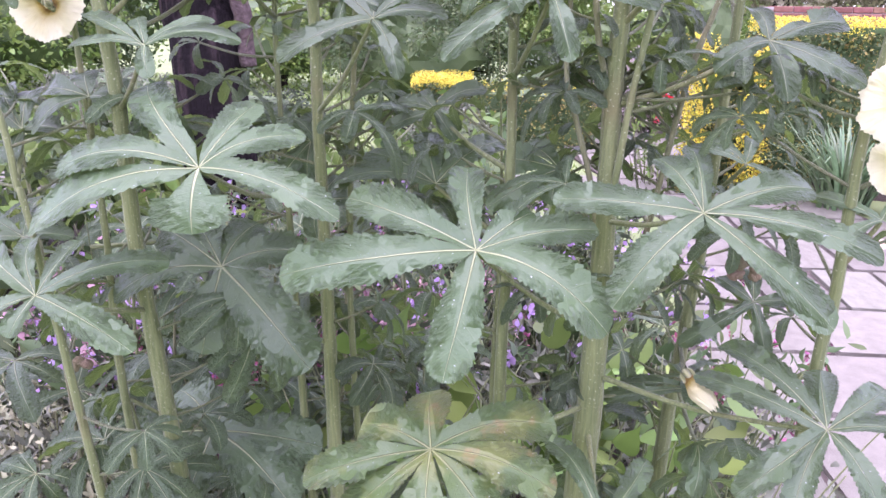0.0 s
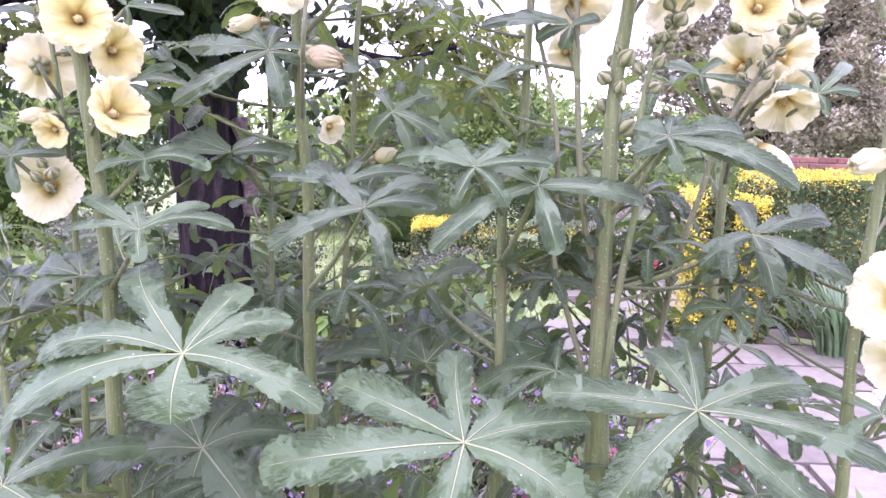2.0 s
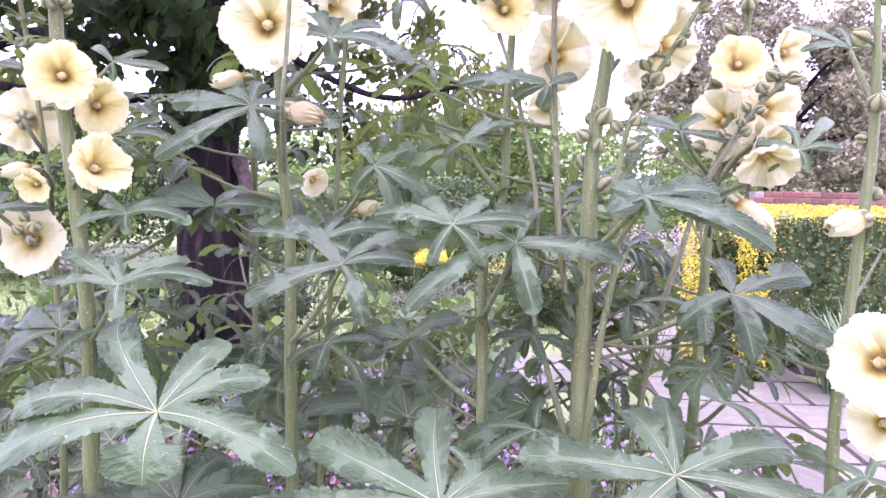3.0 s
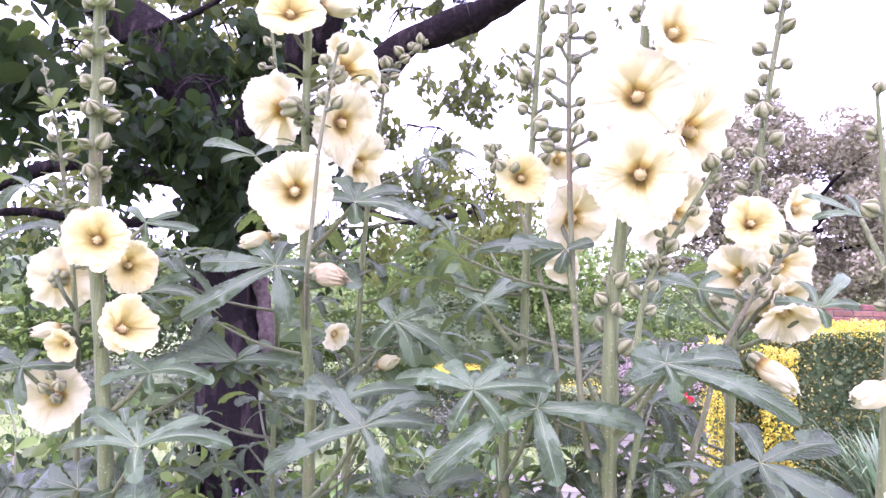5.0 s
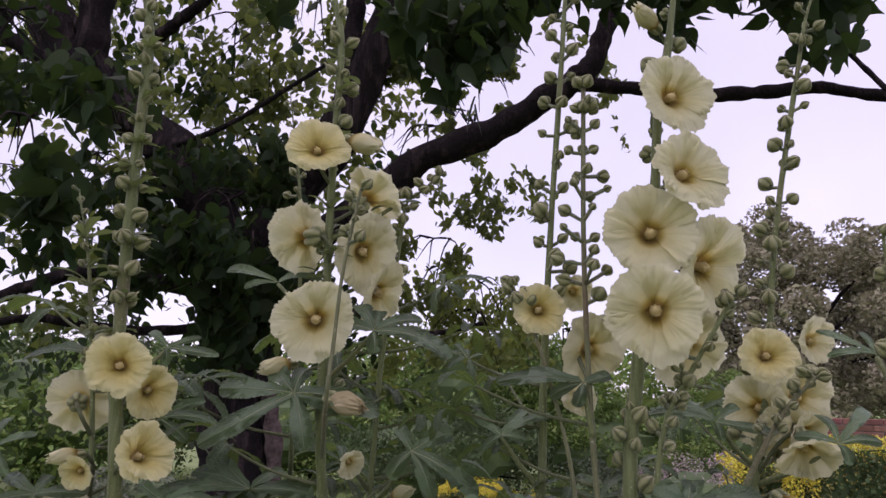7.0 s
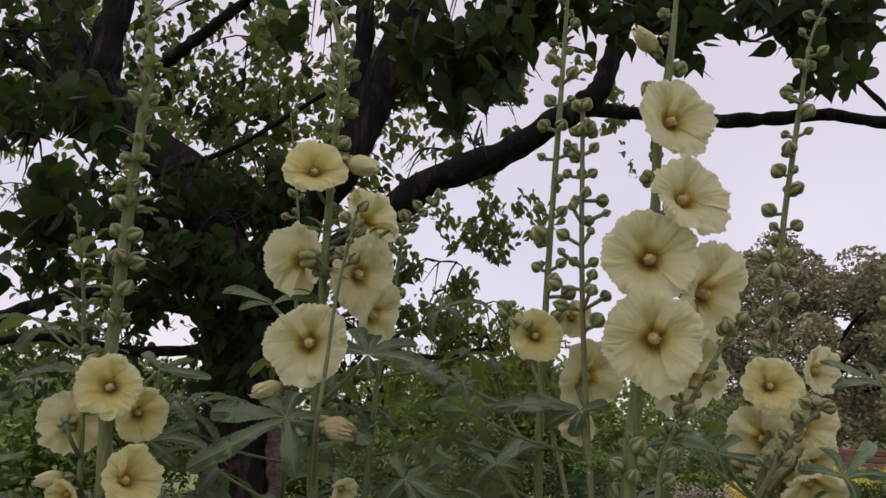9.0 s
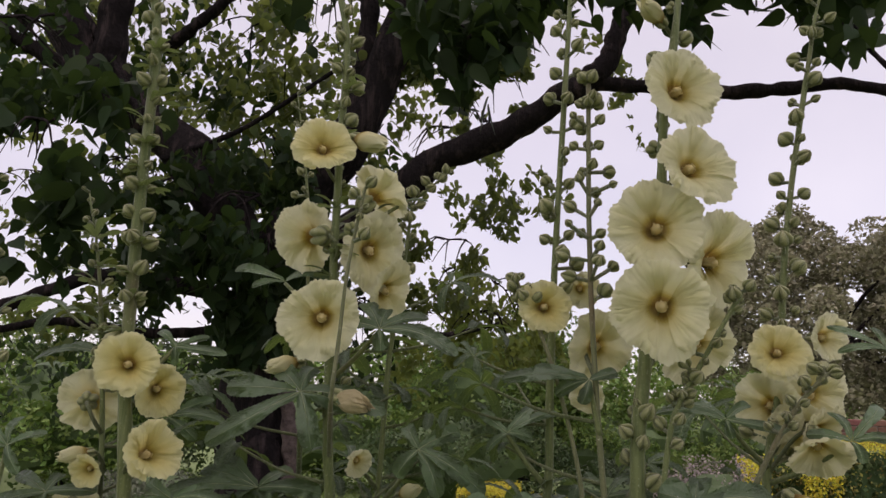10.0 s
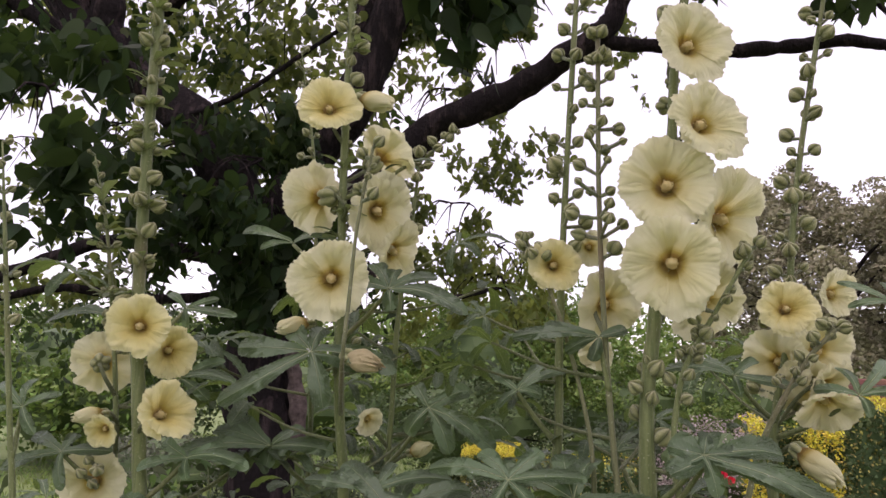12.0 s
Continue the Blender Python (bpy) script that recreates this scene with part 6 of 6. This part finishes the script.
leaf(s5, (0.182, 0.710, 1.352), (0.191, 0.715, 1.302), (-0.081, -0.000, -0.002), (-0.052, 0.008, 0.009), (-0.007, -0.008, -0.023), (-0.031, -0.005, -0.015), (0.026, 0.006, 0.007), width=0.101)
leaf(s4, (0.105, 0.740, 1.300), (0.143, 0.760, 1.248), (-0.028, 0.018, 0.018), (0.024, 0.023, 0.025), (0.049, 0.018, 0.020), (-0.019, -0.006, -0.017), (0.024, -0.002, -0.005), width=0.144)
leaf(s7, (0.322, 0.800, 1.318), (0.376, 0.860, 1.268), (-0.066, 0.006, 0.004), (-0.030, 0.014, 0.014), (0.026, 0.014, 0.015), (0.055, -0.004, -0.010), (0.003, -0.008, -0.019), width=0.101)
leaf(s6, (0.263, 0.660, 1.254), (0.224, 0.720, 1.196), (-0.031, -0.005, -0.014), (-0.028, 0.007, 0.005), (0.006, 0.016, 0.015), (0.039, 0.002, 0.003), (0.072, -0.012, -0.024), (0.007, -0.014, -0.031), width=0.130)
leaf(s3, (-0.032, 0.720, 1.202), (-0.085, 0.803, 1.152), (-0.072, 0.010, 0.006), (-0.041, 0.021, 0.016), (0.016, 0.026, 0.023), (0.075, 0.010, 0.012), (0.058, -0.012, -0.026), (-0.006, -0.014, -0.034), width=0.108)
leaf(s4, (0.100, 0.680, 1.224), (0.127, 0.760, 1.174), (-0.073, 0.009, 0.005), (-0.028, 0.024, 0.020), (0.029, 0.024, 0.023), (0.069, 0.000, 0.003), (0.030, -0.015, -0.034), (-0.018, -0.015, -0.036), width=0.115)
leaf(s3b, (-0.168, 0.800, 1.230), (-0.144, 0.860, 1.180), (-0.116, -0.005, -0.016), (-0.076, 0.018, 0.014), (-0.048, 0.030, 0.027), (0.032, 0.018, 0.018), (0.072, -0.002, -0.003), (-0.001, -0.009, -0.023), width=0.094)
leaf(s1, (-0.235, 0.740, 1.223), (-0.288, 0.745, 1.173), (-0.053, -0.004, -0.013), (-0.036, 0.017, 0.014), (0.037, 0.012, 0.011), (0.070, -0.004, -0.008), (0.006, -0.009, -0.021), width=0.108)
leaf(s1, (-0.364, 0.790, 1.371), (-0.301, 0.745, 1.321), (-0.083, -0.004, -0.011), (-0.048, 0.006, 0.007), (0.000, 0.019, 0.021), (0.042, 0.000, 0.000), width=0.108)
leaf(s1, (-0.269, 0.780, 1.380), (-0.302, 0.745, 1.330), (0.035, 0.009, 0.011), (0.063, -0.004, -0.009), (-0.030, 0.015, 0.017), (0.006, -0.008, -0.022), width=0.101)
leaf(s1, (-0.275, 0.790, 1.302), (-0.294, 0.745, 1.252), (0.044, 0.018, 0.020), (0.069, -0.002, -0.005), (-0.004, 0.018, 0.019), (-0.008, -0.007, -0.019), (0.040, -0.010, -0.023), width=0.122)
leaf(s2, (-0.377, 0.740, 1.224), (-0.333, 0.770, 1.174), (-0.065, -0.007, -0.019), (-0.049, 0.019, 0.014), (0.005, 0.019, 0.016), (0.059, 0.000, 0.002), (0.016, -0.017, -0.037), width=0.144)
leaf(s0, (-0.413, 0.720, 1.271), (-0.404, 0.700, 1.221), (-0.055, -0.010, -0.024), (-0.050, 0.025, 0.021), (-0.008, 0.031, 0.028), (0.035, 0.013, 0.012), (0.026, -0.012, -0.027), width=0.122)
leaf(s3, (-0.154, 0.800, 1.457), (-0.090, 0.780, 1.407), (-0.067, 0.011, 0.014), (-0.039, -0.002, -0.007), (0.022, 0.012, 0.015), (0.054, 0.000, -0.000), width=0.086)
leaf(s3, (-0.028, 0.820, 1.553), (-0.091, 0.780, 1.503), (-0.026, -0.002, -0.007), (-0.004, 0.015, 0.022), (0.033, 0.003, 0.003), (0.014, -0.002, -0.008), width=0.086)
leaf(s7, (0.439, 0.800, 1.301), (0.374, 0.860, 1.251), (-0.040, 0.006, 0.004), (-0.009, 0.029, 0.027), (0.042, 0.035, 0.034), (0.041, 0.000, 0.001), (0.005, -0.009, -0.021), width=0.122)
leaf(s8, (0.438, 0.700, 1.383), (0.447, 0.670, 1.333), (-0.042, 0.021, 0.022), (-0.042, -0.001, -0.003), (-0.004, 0.021, 0.022), (0.023, 0.000, 0.000), width=0.101)
leaf(s6, (0.200, 0.760, 1.243), (0.224, 0.720, 1.193), (-0.049, 0.005, 0.003), (-0.020, 0.021, 0.019), (0.024, 0.021, 0.020), (0.043, 0.000, 0.002), (-0.001, -0.008, -0.020), width=0.130)
flower(s1, (-0.292, 0.735, 1.356), (0.30, -0.95, 0.043), 0.067, "open", (-0.302, 0.745, 1.327), warm=True)
flower(s1, (-0.287, 0.767, 1.333), (0.851, -0.522, -0.062), 0.062, "open", (-0.299, 0.745, 1.302), warm=True)
flower(s1, (-0.272, 0.727, 1.262), (0.87, -0.40, 0.30), 0.076, "cup", (-0.293, 0.745, 1.239), warm=True)
flower(s1, (-0.322, 0.772, 1.391), (-0.254, -0.927, -0.276), 0.059, "shut", (-0.305, 0.745, 1.354))
flower(s2, (-0.358, 0.765, 1.317), (-0.45, 0.85, 0.05), 0.076, "open", (-0.340, 0.770, 1.282))
flower(s2, (-0.318, 0.733, 1.254), (-0.050, -0.957, -0.287), 0.044, "cup", (-0.335, 0.770, 1.216), warm=True)
flower(s2, (-0.352, 0.775, 1.190), (0.12, -0.98, 0.08), 0.074, "open", (-0.333, 0.770, 1.169))
for dx, dz, r in ((-0.010, 0.012, 0.0065), (0.006, 0.016, 0.007), (0.002, 0.002, 0.006), (-0.004, 0.026, 0.0055)):
    bud(s2, (-0.338 + 0.5 * dx, 0.745, 1.185 + dz), (dx * 40, -0.6, 0.4), 0.006, r)
flower(s2, (-0.329, 0.738, 1.265), (-0.629, -0.769, -0.114), 0.053, "shut", (-0.336, 0.770, 1.232))
flower(s3, (-0.093, 0.758, 1.411), (0.251, -0.965, -0.079), 0.086, "open", (-0.089, 0.780, 1.379))
flower(s3, (-0.102, 0.752, 1.589), (0.280, -0.928, 0.244), 0.066, "open", (-0.092, 0.780, 1.565), warm=True)
flower(s3, (-0.071, 0.763, 1.613), (0.858, -0.379, -0.346), 0.077, "shut", (-0.092, 0.780, 1.574))
flower(s3, (-0.104, 0.775, 1.505), (-0.80, 0.55, 0.05), 0.084, "open", (-0.091, 0.780, 1.474))
flower(s3, (-0.066, 0.800, 1.545), (0.50, 0.55, 0.65), 0.078, "open", (-0.092, 0.780, 1.524))
flower(s3, (-0.071, 0.812, 1.497), (0.72, -0.66, -0.20), 0.087, "open", (-0.091, 0.780, 1.462))
flower(s3, (-0.056, 0.819, 1.455), (0.88, -0.30, -0.35), 0.078, "open", (-0.090, 0.780, 1.420))
flower(s3b, (-0.129, 0.797, 1.365), (-0.637, -0.750, -0.179), 0.068, "shut", (-0.145, 0.860, 1.331))
flower(s3, (-0.072, 0.754, 1.330), (0.887, -0.411, -0.212), 0.088, "old", (-0.087, 0.780, 1.295))
flower(s3d, (-0.074, 0.836, 1.264), (0.627, -0.700, -0.341), 0.039, "cup", (-0.052, 0.870, 1.225))
flower(s3d, (-0.018, 0.834, 1.225), (0.732, -0.613, 0.296), 0.055, "shut", (-0.053, 0.870, 1.203))
flower(s6, (0.260, 0.716, 1.628), (0.432, -0.900, 0.059), 0.083, "open", (0.258, 0.720, 1.599))
flower(s6, (0.266, 0.706, 1.544), (0.444, -0.884, 0.147), 0.084, "open", (0.252, 0.720, 1.518))
flower(s6, (0.245, 0.719, 1.490), (0.002, -0.993, 0.115), 0.090, "open", (0.246, 0.720, 1.463))
flower(s6, (0.287, 0.761, 1.474), (0.679, -0.697, -0.231), 0.101, "open", (0.243, 0.720, 1.438))
flower(s6, (0.246, 0.694, 1.419), (-0.096, -0.987, -0.132), 0.091, "open", (0.237, 0.720, 1.386))
flower(s6, (0.277, 0.759, 1.399), (0.384, -0.805, -0.452), 0.080, "open", (0.233, 0.720, 1.357))
flower(s4b, (0.136, 0.737, 1.420), (0.331, -0.941, 0.069), 0.055, "open", (0.138, 0.720, 1.392), warm=True)
flower(s4, (0.174, 0.787, 1.450), (0.247, -0.937, -0.248), 0.045, "cup", (0.149, 0.760, 1.413))
flower(s5, (0.185, 0.786, 1.390), (0.417, -0.894, -0.164), 0.076, "open", (0.187, 0.715, 1.356))
flower(s5, (0.187, 0.793, 1.340), (-0.239, -0.950, -0.200), 0.043, "cup", (0.191, 0.715, 1.305))
flower(s7, (0.377, 0.828, 1.383), (0.111, -0.965, 0.236), 0.065, "open", (0.393, 0.860, 1.359), warm=True)
flower(s7, (0.431, 0.871, 1.408), (0.482, -0.873, -0.078), 0.063, "cup", (0.395, 0.860, 1.376))
flower(s7, (0.394, 0.879, 1.333), (-0.593, -0.805, -0.012), 0.079, "open", (0.383, 0.860, 1.303))
flower(s7, (0.419, 0.882, 1.349), (0.305, -0.925, -0.227), 0.077, "open", (0.384, 0.860, 1.313))
flower(s7, (0.416, 0.858, 1.314), (0.559, -0.750, -0.353), 0.065, "open", (0.377, 0.860, 1.275))
flower(s7, (0.407, 0.881, 1.316), (-0.006, -0.875, -0.484), 0.073, "open", (0.377, 0.860, 1.274))
flower(s7, (0.411, 0.824, 1.309), (-0.023, -0.625, -0.780), 0.078, "cup", (0.374, 0.860, 1.259))
flower(s7, (0.374, 0.785, 1.248), (0.542, -0.659, -0.522), 0.081, "shut", (0.372, 0.860, 1.204))
flower(s8, (0.460, 0.637, 1.123), (-0.819, -0.542, 0.189), 0.080, "open", (0.435, 0.670, 1.098))
flower(s8, (0.474, 0.655, 1.072), (-0.765, -0.644, -0.027), 0.063, "cup", (0.434, 0.670, 1.041))
flower(s8, (0.437, 0.652, 1.239), (-0.836, -0.524, -0.164), 0.074, "shut", (0.442, 0.670, 1.205))
flower(s6, (0.260, 0.717, 1.712), (-0.618, -0.737, 0.274), 0.062, "shut", (0.271, 0.720, 1.690))
flower(s7, (0.308, 0.660, 0.854), (0.425, -0.833, -0.355), 0.070, "shut", (0.357, 0.860, 0.815))
spire(s1, s1_path, 1.411, 1.882, 52, 0.0122, 0.009, 0.007, 0.97)
bracts(s1, s1_path, 1.381, 1.721, 18, 0.036)
spire(s2, s2_path, 1.332, 1.554, 16, 0.008, 0.005, 0.012)
bracts(s2, s2_path, 1.369, 1.520, 13, 0.036)
spire(s0, s0_path, 1.364, 1.552, 12, 0.009, 0.006, 0.008)
spire(s3, s3_path, 1.637, 1.894, 20, 0.0125, 0.009, 0.008, 0.75)
spire(s3, s3_path, 1.324, 1.590, 8, 0.009, 0.009, 0.02, behind=True)
bracts(s3, s3_path, 1.441, 1.712, 14, 0.034)
spire(s3b, s3b_path, 1.560, 1.709, 14, 0.008, 0.006, 0.014)
spire(s3c, s3c_path, 1.484, 1.533, 6, 0.0085, 0.008, 0.008)
spire(s3d, s3d_path, 1.40, 1.560, 12, 0.010, 0.009, 0.009)
spire(s3d, s3d_path, 1.564, 1.605, 12, 0.0105, 0.009, 0.006)
spire(s4, s4_path, 1.43, 1.866, 31, 0.012, 0.009, 0.017)
spire(s4b, s4b_path, 1.424, 1.446, 10, 0.0098, 0.0085, 0.006)
spire(s5, s5_path, 1.43, 1.636, 26, 0.0098, 0.0085, 0.026)
spire(s5, s5_path, 1.624, 1.646, 7, 0.011, 0.011, 0.003)
spire(s6, s6_path, 1.258, 1.330, 8, 0.0115, 0.010, 0.014)
spire(s6, s6_path, 1.542, 1.819, 10, 0.013, 0.011, 0.022, 0.9, behind=True)
spire(s6b, s6b_path, 1.291, 1.397, 12, 0.009, 0.008, 0.012)
spire(s6b, s6b_path, 1.418, 1.432, 6, 0.010, 0.008, 0.006)
spire(s6c, s6c_path, 1.305, 1.386, 14, 0.0085, 0.0085, 0.008)
spire(s7, s7_path, 1.420, 1.851, 38, 0.0125, 0.009, 0.016)
spire(s7, s7_path, 1.273, 1.407, 8, 0.010, 0.010, 0.03)
spire(s8, s8_path, 1.266, 1.479, 8, 0.011, 0.009, 0.008)
leafy(s1, s1_path, 0.35, 1.20, 15, 0.085)
leafy(s2, s2_path, 0.40, 1.30, 12, 0.075)
leafy(s0, s0_path, 0.40, 1.30, 11, 0.080)
leafy(s3, s3_path, 0.40, 1.30, 14, 0.085)
leafy(s3b, s3b_path, 0.40, 1.35, 15, 0.080)
leafy(s3d, s3d_path, 0.60, 1.40, 15, 0.075)
leafy(s4, s4_path, 0.40, 1.35, 16, 0.080)
leafy(s5, s5_path, 0.50, 1.25, 8, 0.070)
leafy(s6, s6_path, 0.35, 0.90, 8, 0.100)
leafy(s6c, s6c_path, 0.60, 1.20, 9, 0.075)
leafy(s7, s7_path, 0.40, 1.30, 17, 0.085)
leafy(s8, s8_path, 0.40, 1.20, 9, 0.080)
leafy(s9, s9_path, 0.25, 0.90, 9, 0.090)
leafy(s10, s10_path, 0.25, 0.95, 10, 0.080)
leafy(s11, s11_path, 0.25, 1.00, 11, 0.080)
leafy(s1, s1_path, 1.00, 1.38, 9, 0.085, True)
leafy(s2, s2_path, 1.00, 1.42, 8, 0.075, True)
leafy(s0, s0_path, 1.00, 1.40, 8, 0.080, True)
leafy(s3, s3_path, 1.00, 1.38, 9, 0.085, True)
leafy(s3b, s3b_path, 1.00, 1.42, 10, 0.080, True)
leafy(s3d, s3d_path, 1.05, 1.45, 9, 0.075, True)
leafy(s4, s4_path, 1.00, 1.42, 10, 0.085, True)
leafy(s5, s5_path, 1.00, 1.35, 7, 0.075, True)
leafy(s6, s6_path, 0.95, 1.32, 7, 0.085, True)
leafy(s6b, s6b_path, 1.00, 1.36, 5, 0.070, True)
leafy(s6c, s6c_path, 1.00, 1.30, 7, 0.080, True)
leafy(s7, s7_path, 1.00, 1.38, 10, 0.085, True)
leafy(s8, s8_path, 0.90, 1.25, 6, 0.080, True)
for k in range(8):
    rr = random.Random(840 + k)
    x, y, top = -0.62 + 0.08 * k + rr.uniform(-0.03, 0.03), rr.uniform(0.98, 1.3), rr.uniform(0.92, 1.2)
    if -0.47 < x < -0.24:
        top = 0.86
    elif x > -0.05:
        top -= 0.16
    shoot, shoot_path = stalk_thing("leafy hollyhock shoot without flowers, in the shade", [(x, y, 0.3), (x + rr.uniform(-0.03, 0.03), y, 0.6), (x + rr.uniform(-0.05, 0.05), y, top)], 0.0025, 0.003, dark=k % 2 == 0)
    leafy(shoot, shoot_path, 0.35, top + 0.02, 9 if x < -0.05 else 5, 0.125, False, True)
seed_heads(s7, (0.357, 0.700, 0.957), 9, 0.014, 0.006)
seed_heads(s9, (-0.394, 0.780, 0.763), 8, 0.013, 0.006)
spire(s6b, s6b_path, 1.33, 1.36, 7, 0.0085, 0.008, 0.004)
